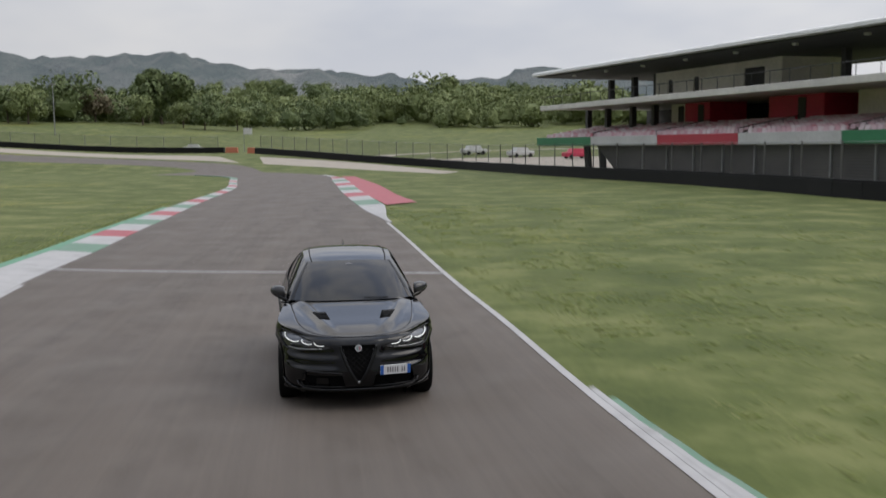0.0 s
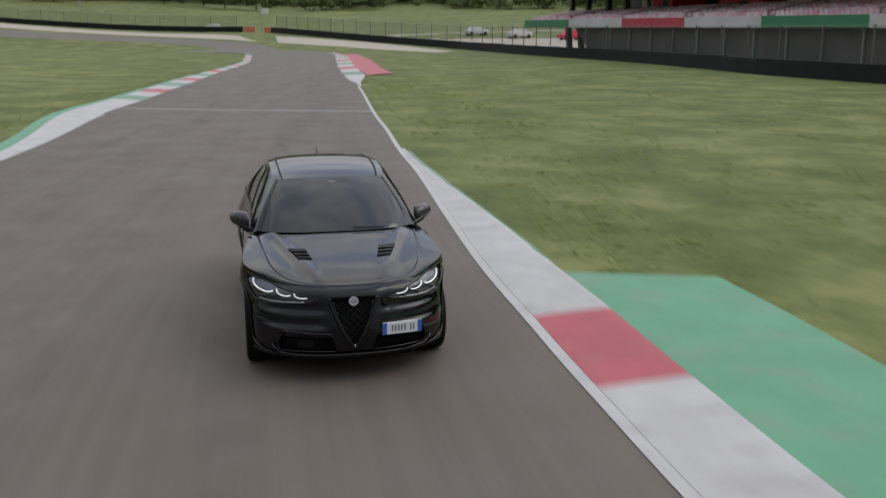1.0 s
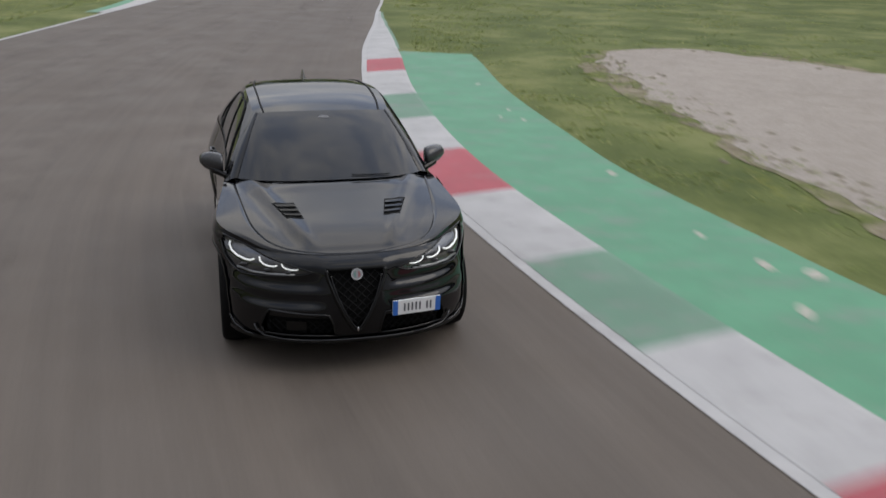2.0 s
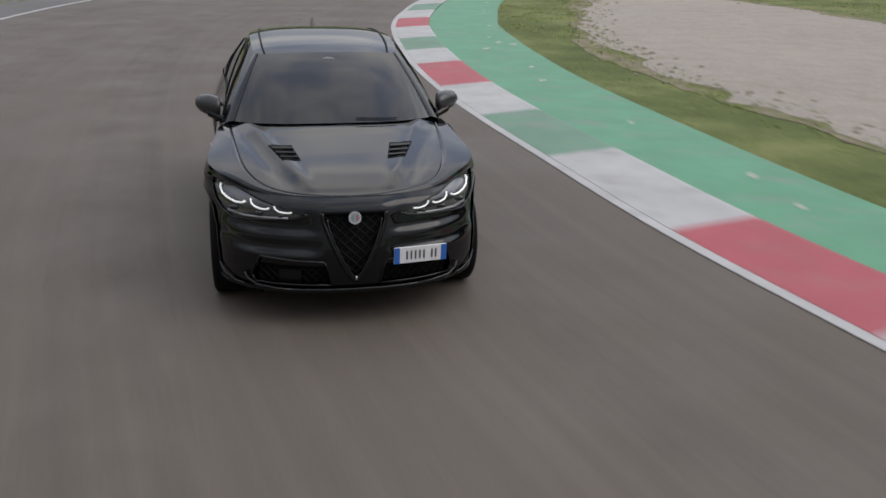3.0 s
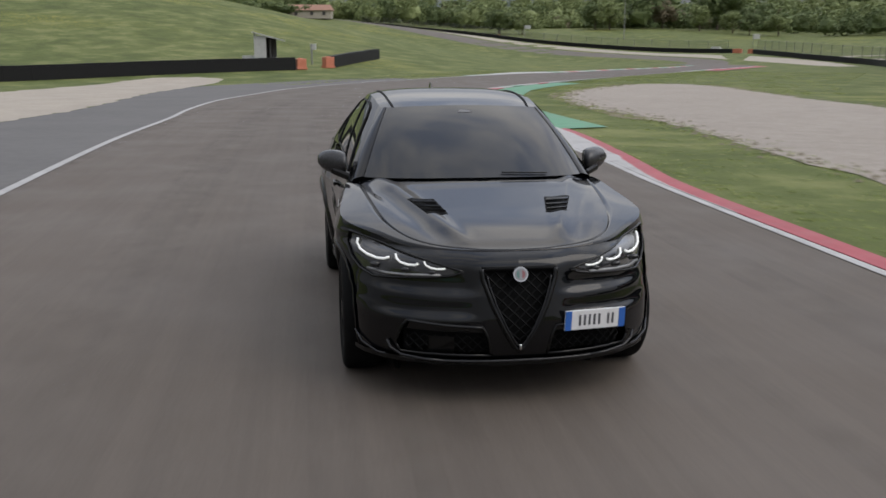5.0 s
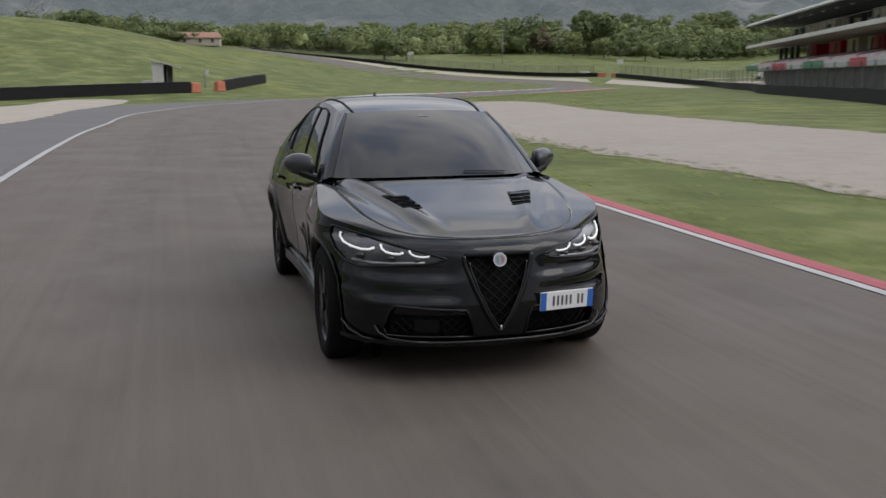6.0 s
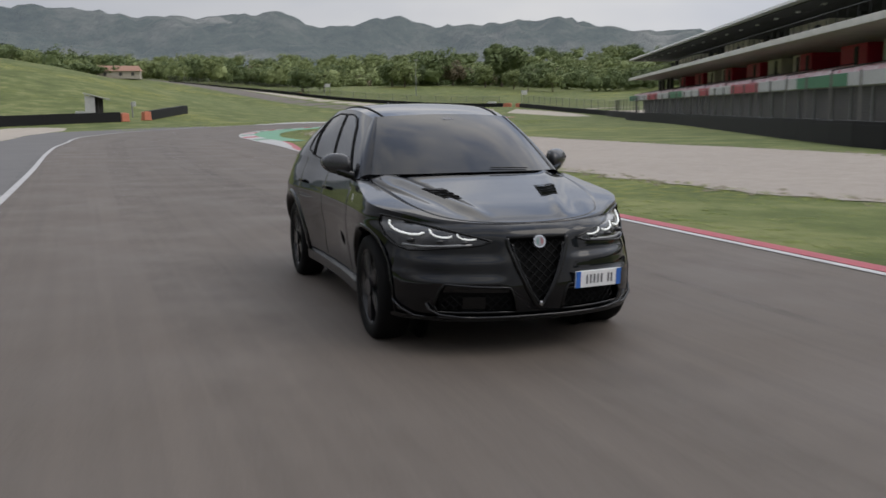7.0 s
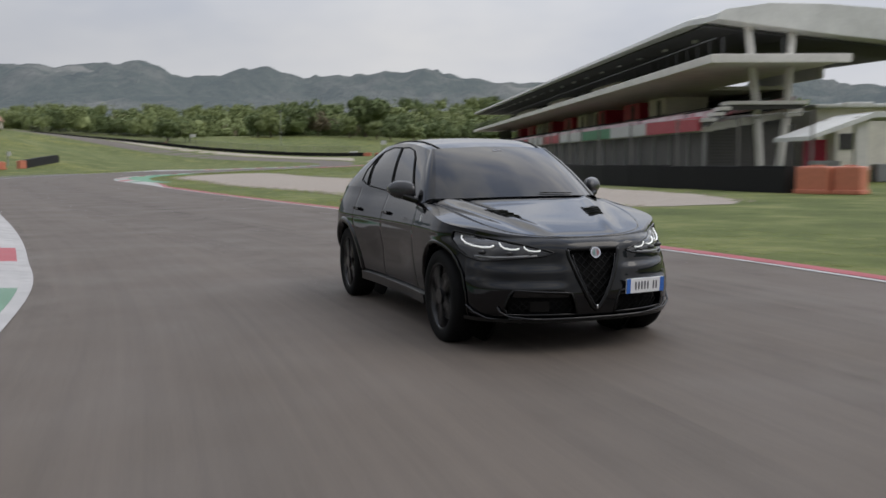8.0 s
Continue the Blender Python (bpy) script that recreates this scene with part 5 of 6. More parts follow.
M_PLATE = plain("white_plate", (0.68, 0.68, 0.68), 0.35, var=0.04)
M_PBLUE = plain("blue_plate_band", (0.03, 0.12, 0.42), 0.35, var=0.05)
M_PINK = plain("dark_plate_ink", (0.09, 0.09, 0.1), 0.5)
M_MIRRORG = plain("carbon_mirror_shell", (0.03, 0.03, 0.032), 0.22, var=0.3, scale=60)


def mat_glow(name, c, power):
    k = Mat(name, 0.3)
    k.colour((0.8, 0.8, 0.8))
    k.b.inputs["Emission Color"].default_value = (*c, 1)
    k.b.inputs["Emission Strength"].default_value = power
    return k.m


M_DRL = mat_glow("daytime_light_tube", (0.97, 1.0, 0.94), 0.28)
k = Mat("headlamp_inner", 0.12, 0.3)
k.colour(k.ramp(k.noise(9, 3), [(0.35, (0.012, 0.0125, 0.014)), (0.65, (0.05, 0.05, 0.053))]))
k.b.inputs["Coat Weight"].default_value = 1.0
k.b.inputs["Coat Roughness"].default_value = 0.02
M_LAMP = k.m


# plan outline of the right half, nose to tail (x to the car's right, y forward)
OUT = spline([(0, 2.27), (0.2, 2.262), (0.42, 2.215), (0.63, 2.115), (0.8, 1.95), (0.898, 1.77), (0.945, 1.58), (0.962, 1.38), (0.948, 1.1), (0.925, 0.72), (0.912, 0.3), (0.91, -0.2),
              (0.922, -0.65), (0.95, -1.05), (0.972, -1.4), (0.96, -1.7), (0.905, -1.96), (0.79, -2.22), (0.6, -2.37), (0.3, -2.41), (0, -2.42)], 0.02)
ON = [-n for n in side_normals(OUT)]       # inward for a right half walked nose to tail
for i in range(len(ON)):
    if ON[i].dot(Vector((-OUT[i].x, 0.0 if abs(OUT[i].y) < 1.9 else -OUT[i].y, 0))) < 0:
        ON[i] = -ON[i]
NS = len(OUT)
# inward draw by height, at the side, nose and tail
D_SIDE = Curve((0.26, 0.085), (0.33, 0.06), (0.42, 0.04), (0.55, 0.018), (0.68, 0.003), (0.8, 0.0), (0.9, 0.009), (0.97, 0.03), (1.04, 0.058), (1.1, 0.085), (1.2, 0.12))
D_NOSE = Curve((0.26, 0.05), (0.29, 0.015), (0.33, 0.005), (0.42, 0.0), (0.5, 0.002), (0.54, 0.007), (0.572, 0.018), (0.605, 0.026), (0.635, 0.033), (0.655, 0.04), (0.69, 0.052), (0.72, 0.06), (0.76, 0.068), (0.8, 0.082), (0.83, 0.108), (0.855, 0.15))
D_LEDGE = Curve((0.26, 0.05), (0.29, 0.015), (0.33, 0.005), (0.42, 0.0), (0.49, 0.0), (0.51, 0.007), (0.535, 0.024), (0.56, 0.03), (0.6, 0.034), (0.625, 0.04), (0.66, 0.062), (0.69, 0.068), (0.72, 0.071), (0.76, 0.076), (0.8, 0.087), (0.83, 0.11), (0.855, 0.15))
D_NOSE0 = Curve((0.26, 0.05), (0.3, 0.01), (0.42, 0.0), (0.6, 0.022), (0.72, 0.05), (0.76, 0.058), (0.8, 0.072), (0.83, 0.1), (0.855, 0.15))
D_TAIL = Curve((0.26, 0.3), (0.4, 0.2), (0.6, 0.06), (0.8, 0.03), (1.0, 0.08), (1.2, 0.14))
Z_TOP = Curve((-2.42, 1.08), (-2.0, 1.15), (-1.3, 1.165), (-0.5, 1.125), (0.3, 1.09), (0.8, 1.075), (1.1, 1.03), (1.38, 0.985), (1.6, 0.945), (1.8, 0.912), (1.95, 0.885), (2.1, 0.862), (2.27, 0.852))


def shell(i, z):
    """The point of the body's side at outline step i and height z."""
    p, n = OUT[i], ON[i]
    nose, tail = ease(p.y, 1.45, 1.95), ease(-p.y, 1.7, 2.2)
    c = ease(abs(p.x), 0.2, 0.34)
    ledge = 1 - ease(abs(p.x), 0.66, 0.86)        # two shelves under the lamp die out towards the corner
    cheek = D_LEDGE(z) * ledge + D_NOSE(z) * (1 - ledge)
    d = D_SIDE(z) * (1 - nose) * (1 - tail) + (cheek * c + D_NOSE0(z) * (1 - c)) * nose + D_TAIL(z) * tail
    # waist crease and flared arches along the flank
    flank = (1 - nose) * (1 - tail)
    d += 0.018 * flank * math.exp(-((z - 0.6) / 0.12) ** 2) * ease(0.75 - abs(p.y), 0, 0.5)
    d -= 0.006 * flank * math.exp(-((z - 0.88) / 0.02) ** 2)
    q = p + n * d
    return Vector((max(q.x, 0.0) if i < NS - 1 and i > 0 else 0.0, q.y, z))


def front(x, z, out=0.0):
    """The nose's surface at a sideways place and height; out: how far proud."""
    s = 1 if x >= 0 else -1
    a, b = 0, NS // 2
    while b - a > 1:
        m = (a + b) // 2
        if shell(m, z).x < abs(x):
            a = m
        else:
            b = m
    p, q = shell(a, z), shell(b, z)
    t = (abs(x) - p.x) / max(1e-6, q.x - p.x)
    r = p.lerp(q, min(1, max(0, t))) - ON[a] * out
    return Vector((r.x * s, r.y, r.z))


def inside(poly, x, z):
    r = False
    for (x0, z0), (x1, z1) in zip(poly, poly[1:] + poly[:1]):
        if (z0 > z) != (z1 > z) and x < (x1 - x0) * (z - z0) / (z1 - z0) + x0:
            r = not r
    return r


LAMP = [(0.295, 0.752), (0.4, 0.782), (0.55, 0.822), (0.7, 0.858), (0.82, 0.886), (0.885, 0.9), (0.9, 0.84), (0.885, 0.77), (0.84, 0.715), (0.77, 0.688), (0.68, 0.695), (0.58, 0.708), (0.44, 0.72), (0.36, 0.73)]
GRILLE = [(-0.205, 0.772), (0.205, 0.772), (0.2, 0.72), (0.15, 0.58), (0.085, 0.44), (0.03, 0.35), (0.0, 0.325), (-0.03, 0.35), (-0.085, 0.44), (-0.15, 0.58), (-0.2, 0.72)]
INTAKE = [(0.155, 0.302), (0.64, 0.302), (0.665, 0.35), (0.63, 0.45), (0.6, 0.487), (0.2, 0.455), (0.175, 0.4)]


def in_lamp(x, z):
    return inside(LAMP, abs(x), z)


def in_intake(x, z):
    return inside(INTAKE, abs(x), z)


# cross-section of an arch lip, sideways and radially: broad at the rear, slim at the front
LIP = {False: [(-0.004, 0.058), (0.012, 0.04), (0.02, 0.016), (-0.002, -0.008), (-0.12, -0.004)],
       True: [(-0.001, 0.024), (0.005, 0.018), (0.006, 0.003), (-0.004, -0.006), (-0.12, -0.003)]}
ARCH = [(1.41, 0.375, 0.418), (-1.41, 0.375, 0.418)]


def in_arch(y, z):
    return any(math.hypot(y - a, z - b) < r for a, b, r in ARCH)


def build_car():
    root = empty("car", Matrix.Identity(4))
    tagged(root, "glossy black sport utility car with dark windows and lit headlights", "car")
    # ---- body side in panels ----
    rows = 64
    panels = [("front_bumper", 2.5, 1.80), ("front_wing", 1.80, 0.74), ("front_door", 0.74, -0.26), ("rear_door", -0.26, -1.12), ("rear_wing", -1.12, -1.98), ("rear_bumper", -1.98, -3)]
    for name, ya, yb in panels:
        idx = [i for i in range(NS) if ya >= OUT[i].y - 0.011 and OUT[i].y + 0.011 >= yb] if name != "rear_bumper" else [i for i in range(NS) if OUT[i].y <= ya + 0.011]
        both = name in ("front_bumper", "rear_bumper")
        for side in ((1, -1) if not both else (0,)):
            verts, faces = [], []
            sides = (1, -1) if both else (side,)
            for sd in sides:
                base = len(verts)
                for c, i in enumerate(idx):
                    zt = Z_TOP(OUT[i].y)
                    for r in range(rows + 1):
                        z = 0.255 + (zt - 0.255) * r / rows
                        p = shell(i, z)
                        groove = c in (0, len(idx) - 1) and abs(p.x) > 0.05 and not (name == "front_bumper" and c == 0)
                        if groove:
                            p += ON[i] * 0.003
                        for a, b, rad in ARCH:      # pull the border of each wheel opening onto its circle
                            dd = math.hypot(p.y - a, z - b)
                            if rad - 0.032 < dd < rad and p.x > 0.6:
                                s = rad / dd
                                p = Vector((p.x, a + (p.y - a) * s, b + (z - b) * s))
                        verts.append((p.x * sd, p.y, p.z))
                for c in range(len(idx) - 1):
                    for r in range(rows):
                        k0 = base + c * (rows + 1) + r
                        q = (k0, k0 + 1, k0 + rows + 2, k0 + rows + 1)
                        ctr = [sum(verts[v][m] for v in q) / 4 for m in range(3)]
                        if abs(ctr[0]) > 0.6 and in_arch(ctr[1], ctr[2]):
                            continue
                        if ctr[1] > 1.5 and (in_lamp(ctr[0], ctr[2]) or in_intake(ctr[0], ctr[2])):
                            continue
                        if ctr[1] > 2.0 and inside(GRILLE, ctr[0], ctr[2]):
                            continue
                        faces.append(q if sd > 0 else q[::-1])
            raw_part(name, verts, faces, M_PAINT, root, smooth=True)
    # ---- top of the nose: bonnet and wing tops ----
    top = [shell(i, Z_TOP(OUT[i].y)) for i in range(NS) if OUT[i].y > 0.7]
    tx = Curve(*[(-p.y, p.x) for p in top[::4]])
    zc = Curve((2.3, 0.845), (2.13, 0.855), (2.0, 0.893), (1.8, 0.945), (1.5, 1.005), (1.2, 1.07), (1.05, 1.105), (0.7, 1.15))
    ZC = zc

    def zt(x, y):
        w = max(tx(-y), 0.05)
        t = min(1, abs(x) / w)
        z = ZC(y) + (Z_TOP(y) - ZC(y)) * t ** 2.6
        xr = 0.24 + (2.1 - y) * 0.33
        z += 0.013 * math.exp(-((abs(x) - xr) / 0.05) ** 2) * ease(2.12 - y, 0, 0.3)
        z -= 0.008 * math.exp(-((abs(x) - xr - 0.12) / 0.06) ** 2) * ease(2.12 - y, 0, 0.3)
        return z

    yb = Curve((0, 1.04), (0.3, 1.02), (0.55, 0.95), (0.7, 0.86), (0.78, 0.78), (0.9, 0.74))
    cutx = Curve((-2.125, 0.0), (-2.115, 0.16), (-2.07, 0.34), (-1.98, 0.5), (-1.85, 0.6), (-1.65, 0.672), (-1.35, 0.72), (-1.0, 0.755), (-0.78, 0.772))
    cut = [(cutx(-y), y) for y in [2.125 - 0.002 * k * k * 0.6 for k in range(0, 34)] if y > 0.8]
    cut.append((0.772, 0.79))
    verts, faces = [], []
    nx, ny = 60, 56
    yf = Curve(*[(c[0], c[1]) for c in cut])
    for a in range(-nx, nx + 1):
        x = 0.768 * math.sin(abs(a) / nx * math.pi / 2) * (1 if a >= 0 else -1)
        y0, y1 = yb(abs(x)), yf(abs(x))
        y1 = max(y1, y0 + 0.01)
        for b in range(ny + 1):
            y = y0 + (y1 - 0.004 - y0) * b / ny
            verts.append((x, y, zt(x, y)))
        verts.append((x, y1 - 0.003, zt(x, y1) - 0.025))
    w = ny + 2
    for a in range(2 * nx):
        for b in range(ny + 1):
            k0 = a * w + b
            faces.append((k0, k0 + w, k0 + w + 1, k0 + 1))
    bonnet = raw_part("bonnet", verts, faces, M_PAINT, root, smooth=True)
    verts, faces = [], []
    rws = 10
    ii = [i for i in range(NS) if OUT[i].y > 0.745]
    for sd in (1, -1):
        base = len(verts)
        for i in ii:
            T = shell(i, Z_TOP(OUT[i].y))
            fr = (i - ii[0]) / (ii[-1] - ii[0])
            c = cut[min(len(cut) - 1, int(round(fr ** 0.8 * (len(cut) - 1))))]
            for r in range(rws + 1):
                t = r / rws
                x, y = T.x + (c[0] - T.x) * t, T.y + (c[1] - T.y) * t
                z = zt(x, y) if r else T.z
                if r == rws:
                    z -= 0.012
                verts.append((sd * x, y, z))
        for c in range(len(ii) - 1):
            for r in range(rws):
                k0 = base + c * (rws + 1) + r
                q = (k0, k0 + 1, k0 + rws + 2, k0 + rws + 1)
                faces.append(q if sd > 0 else q[::-1])
    raw_part("nose_panel", verts, faces, M_PAINT, root, smooth=True)
    raw_part("bonnet_underlay", [(-0.74, 0.8, 0.98), (0.74, 0.8, 0.98), (0.6, 1.8, 0.86), (0.25, 2.08, 0.8), (-0.25, 2.08, 0.8), (-0.6, 1.8, 0.86)], [(0, 1, 2, 3, 4, 5)], M_MATTE, root)
    # bonnet vents: three louvres each side in a dark recess
    for sd in (1, -1):
        verts, faces = [], []
        for a in range(7):
            for b in range(7):
                y = 1.615 - 0.26 * a / 6
                x0, x1 = 0.298 + 0.052 * a / 6, 0.425 + 0.09 * a / 6
                x = x0 + (x1 - x0) * b / 6
                verts.append((sd * x, y, zt(x, y) + 0.0025))
        faces = [(a * 7 + b, a * 7 + b + 1, a * 7 + b + 8, a * 7 + b + 7) for a in range(6) for b in range(6)]
        vent = raw_part("vent", verts, faces, M_MATTE, bonnet, "black louvred bonnet vent")
        for s in range(3):
            bm = bmesh.new()
            ya = 1.385 + s * 0.075
            xa, xb = 0.352 - 0.016 * s, 0.497 - 0.026 * s
            vs = []
            for x, y, dz in [(xa, ya, 0.006), (xb, ya + 0.0, 0.006), (xb - 0.016, ya + 0.052, 0.014), (xa - 0.01, ya + 0.052, 0.014)]:
                vs.append(bm.verts.new((sd * x, y, zt(x, y) + dz)))
            for x, y, dz in [(xa, ya, 0.002), (xb, ya, 0.002), (xb - 0.016, ya + 0.052, 0.004), (xa - 0.01, ya + 0.052, 0.004)]:
                vs.append(bm.verts.new((sd * x, y, zt(x, y) + dz)))
            for f in [(0, 1, 2, 3), (7, 6, 5, 4), (0, 4, 5, 1), (1, 5, 6, 2), (2, 6, 7, 3), (3, 7, 4, 0)]:
                bm.faces.new([vs[v] for v in f])
            part("louvre", bm, M_PAINT, bonnet)
    # ---- windscreen, roof, rear window ----
    def skin(name, rowsfn, nu, nv, m, label="", parent=root):
        verts = [tuple(rowsfn(2 * a / nu - 1, b / nv)) for a in range(nu + 1) for b in range(nv + 1)]
        faces = [(a * (nv + 1) + b, (a + 1) * (nv + 1) + b, (a + 1) * (nv + 1) + b + 1, a * (nv + 1) + b + 1) for a in range(nu) for b in range(nv)]
        return raw_part(name, verts, faces, m, parent, label, smooth=True)

    rw = Curve((0.3, 0.565), (0.0, 0.59), (-0.6, 0.6), (-1.2, 0.57), (-1.7, 0.52))      # roof half-width
    rz = Curve((0.32, 1.548), (0.1, 1.598), (-0.2, 1.635), (-0.5, 1.645), (-0.9, 1.632), (-1.3, 1.592), (-1.72, 1.525))   # roof ridge

    def glass_pt(a, t, prou=0.0):
        xb, xt = 0.755 * a, 0.548 * a
        b = Vector((xb, yb(abs(xb)), 1.108 + 0.012 * (1 - a * a) + 0.0))
        e = Vector((xt, 0.33 - 0.07 * a * a, 1.552 - 0.02 * a * a))
        p = b.lerp(e, t)
        bulge = 0.055 * t * (1 - t) * 4 * 0.5
        return p + Vector((0, 0.5, 0.86)) * (bulge + prou)

    ws = skin("windscreen", lambda a, t: glass_pt(a, t), 28, 18, M_TINT, "dark tinted windscreen")
    # dark sensor housing behind the glass's top edge
    bm = bmesh.new()
    vs = [bm.verts.new(glass_pt(x, t, 0.002)) for x, t in [(-0.09, 0.87), (0.09, 0.87), (0.06, 0.9), (0.03, 0.915), (-0.03, 0.915), (-0.06, 0.9)]]
    bm.faces.new(vs)
    part("mirror_mount", bm, plain("grey_sensor_housing", (0.1, 0.1, 0.105), 0.4), ws)
    for sd in (1,):
        bm = bmesh.new()
        pts = [glass_pt(a, 0.025 + 0.02 * math.sin((a + 0.6) * 2), 0.012) for a in [-0.62 + 0.06 * k2 for k2 in range(8)]]
        for p0, p1 in zip(pts, pts[1:]):
            beam(bm, p0, p1, 0.005, 6)
        part("wiper", bm, M_GLOSS, ws)

    def roof_pt(a, t):
        y = 0.325 - 0.07 * a * a * (1 - t) - 2.03 * t
        w2 = rw(y)
        return Vector((w2 * a, y, rz(y) - 0.022 * a * a - 0.028 * abs(a) ** 5))

    skin("roof", roof_pt, 30, 40, M_PAINT)
    # side rails of the roof, seams
    for sd in (1, -1):
        bm = bmesh.new()
        for k2 in range(26):
            t0, t1 = k2 / 26, (k2 + 1) / 26
            p0, p1 = roof_pt(0.865 * sd, t0), roof_pt(0.865 * sd, t1)
            beam(bm, p0 + Vector((0, 0, 0.001)), p1 + Vector((0, 0, 0.001)), 0.009, 6)
        part("roof_seam", bm, M_MATTE, root)
    bm = bmesh.new()
    vs = [bm.verts.new(p) for p in [(-0.018, -1.2, 1.59), (0.018, -1.2, 1.59), (0.025, -1.42, 1.565), (-0.025, -1.42, 1.565), (0.004, -1.385, 1.665), (-0.004, -1.385, 1.665), (0.004, -1.34, 1.645), (-0.004, -1.34, 1.645)]]
    for f in [(0, 1, 6, 7), (7, 6, 4, 5), (1, 2, 4, 6), (3, 0, 7, 5), (2, 3, 5, 4)]:
        bm.faces.new([vs[v] for v in f])
    part("aerial_fin", bm, M_GLOSS, root)
    skin("rear_window", lambda a, t: Vector(((0.52 + 0.2 * t) * a, -1.70 - 0.5 * t - 0.06 * (1 - a * a), 1.50 - 0.38 * t)), 16, 10, M_TINT)
    skin("tailgate", lambda a, t: Vector(((0.72 + 0.03 * math.sin(t * 3)) * a, -2.2 - 0.14 * math.sin(t * 2.2) - 0.05 * (1 - a * a), 1.13 - 0.5 * t)), 16, 10, M_PAINT)
    part("spoiler", box(-0.46, 0.46, -1.86, -1.68, 1.455, 1.485, 0.012), M_GLOSS, root)
    # ---- pillars and side windows ----
    belt = Curve(*[(-p.y, p.x) for p in [shell(i, Z_TOP(OUT[i].y)) for i in range(0, NS, 4)] if -2.1 < p.y < 1.0])

    def side_pt(u, t, sd, prou=0.0):
        """u runs from the front pillar (0) back to the tail (1), t from the waist to the roof."""
        yb2, yt2 = 0.795 - 2.75 * u, 0.262 - 1.967 * u
        b = Vector((belt(-yb2) - 0.004, yb2, Z_TOP(yb2) - 0.004))
        e = roof_pt(1.0, (0.255 - yt2) / 2.03) if yt2 < 0.255 else roof_pt(1.0, 0)
        if u < 0.02:
            b = b.lerp(Vector((0.76, 0.79, 1.1)), 0.35)
        p = b.lerp(e, t)
        n = Vector((0.92, 0, 0.4))
        p += n * (0.05 * t * (1 - t) * 4 * 0.5 + prou)
        return Vector((p.x * sd, p.y, p.z))

    for sd in (1, -1):
        def pillar(a, t, sd=sd):
            g, e = glass_pt(0.985 * sd, t, 0.004), side_pt(0.012, t, sd, 0.002)
            f = (a + 1) / 2
            return g.lerp(e, f) + Vector((0.45 * sd, 0.55, 0.4)) * (0.014 * 4 * f * (1 - f))
        skin("front_pillar", pillar, 8, 16, M_PAINT)
        skin("side_frame", lambda a, t: side_pt((a + 1) / 2, t, sd), 50, 14, M_PAINT)
        wins = [("front_side_window", [(0.085, 0.06), (0.345, 0.06), (0.345, 0.9), (0.25, 0.92), (0.18, 0.88), (0.14, 0.75)]),
                ("rear_side_window", [(0.365, 0.06), (0.62, 0.07), (0.66, 0.5), (0.64, 0.84), (0.5, 0.91), (0.365, 0.9)]),
                ("quarter_window", [(0.645, 0.08), (0.72, 0.16), (0.735, 0.4), (0.7, 0.72), (0.665, 0.8), (0.685, 0.5)])]
        for name, poly in wins:
            cu, ct2 = sum(p[0] for p in poly) / len(poly), sum(p[1] for p in poly) / len(poly)
            edge = []
            for (u0, t0), (u1, t1) in zip(poly, poly[1:] + poly[:1]):
                for k2 in range(6):
                    edge.append((u0 + (u1 - u0) * k2 / 6, t0 + (t1 - t0) * k2 / 6))
            verts, faces = [side_pt(cu, ct2, sd, 0.006)], []
            rings = 5
            for r in range(1, rings + 1):
                verts += [side_pt(cu + (a - cu) * r / rings, ct2 + (b - ct2) * r / rings, sd, 0.006) for a, b in edge]
            n = len(edge)
            for j2 in range(n):
                faces.append((0, 1 + j2, 1 + (j2 + 1) % n))
                for r in range(rings - 1):
                    o = 1 + r * n
                    faces.append((o + j2, o + n + j2, o + n + (j2 + 1) % n, o + (j2 + 1) % n))
            wo = raw_part(name, verts, faces, M_TINT, root, "dark tinted side window", smooth=True)
            bm = bmesh.new()
            for p0, p1 in zip(edge, edge[1:] + edge[:1]):
                beam(bm, side_pt(*p0, sd, 0.006), side_pt(*p1, sd, 0.006), 0.008, 5)
            part("window_seal", bm, M_MATTE, wo)
    # ---- nose details ----
    def face_panel(name, poly, out, m, label="", parent=root, n=6, rings=6):
        cx, cz = sum(p[0] for p in poly) / len(poly), sum(p[1] for p in poly) / len(poly)
        edge = []
        for (u0, t0), (u1, t1) in zip(poly, poly[1:] + poly[:1]):
            for k2 in range(n):
                edge.append((u0 + (u1 - u0) * k2 / n, t0 + (t1 - t0) * k2 / n))
        verts, faces = [front(cx, cz, out)], []
        for r in range(1, rings + 1):
            verts += [front(cx + (a - cx) * r / rings, cz + (b - cz) * r / rings, out) for a, b in edge]
        c = len(edge)
        for j2 in range(c):
            faces.append((0, 1 + j2, 1 + (j2 + 1) % c))
            for r in range(rings - 1):
                o = 1 + r * c
                faces.append((o + j2, o + c + j2, o + c + (j2 + 1) % c, o + (j2 + 1) % c))
        return raw_part(name, verts, faces, m, parent, label, smooth=True)

    def tube(name, pts, r, m, parent, label=""):
        """A round bar swept along points."""
        pts = [p for i, p in enumerate(pts) if i == 0 or (p - pts[i - 1]).length > 1e-4]
        verts, faces, k = [], [], 8
        for i, p in enumerate(pts):
            d = (pts[min(i + 1, len(pts) - 1)] - pts[max(i - 1, 0)]).normalized()
            s1 = d.cross(Vector((0, 1, 0.05))).normalized()
            s2 = d.cross(s1)
            verts += [p + (s1 * math.cos(math.tau * q / k) + s2 * math.sin(math.tau * q / k)) * r for q in range(k)]
        for i in range(len(pts) - 1):
            for q in range(k):
                faces.append((i * k + q, i * k + (q + 1) % k, i * k + k + (q + 1) % k, i * k + k + q))
        n = len(verts)
        verts += [pts[0], pts[-1]]
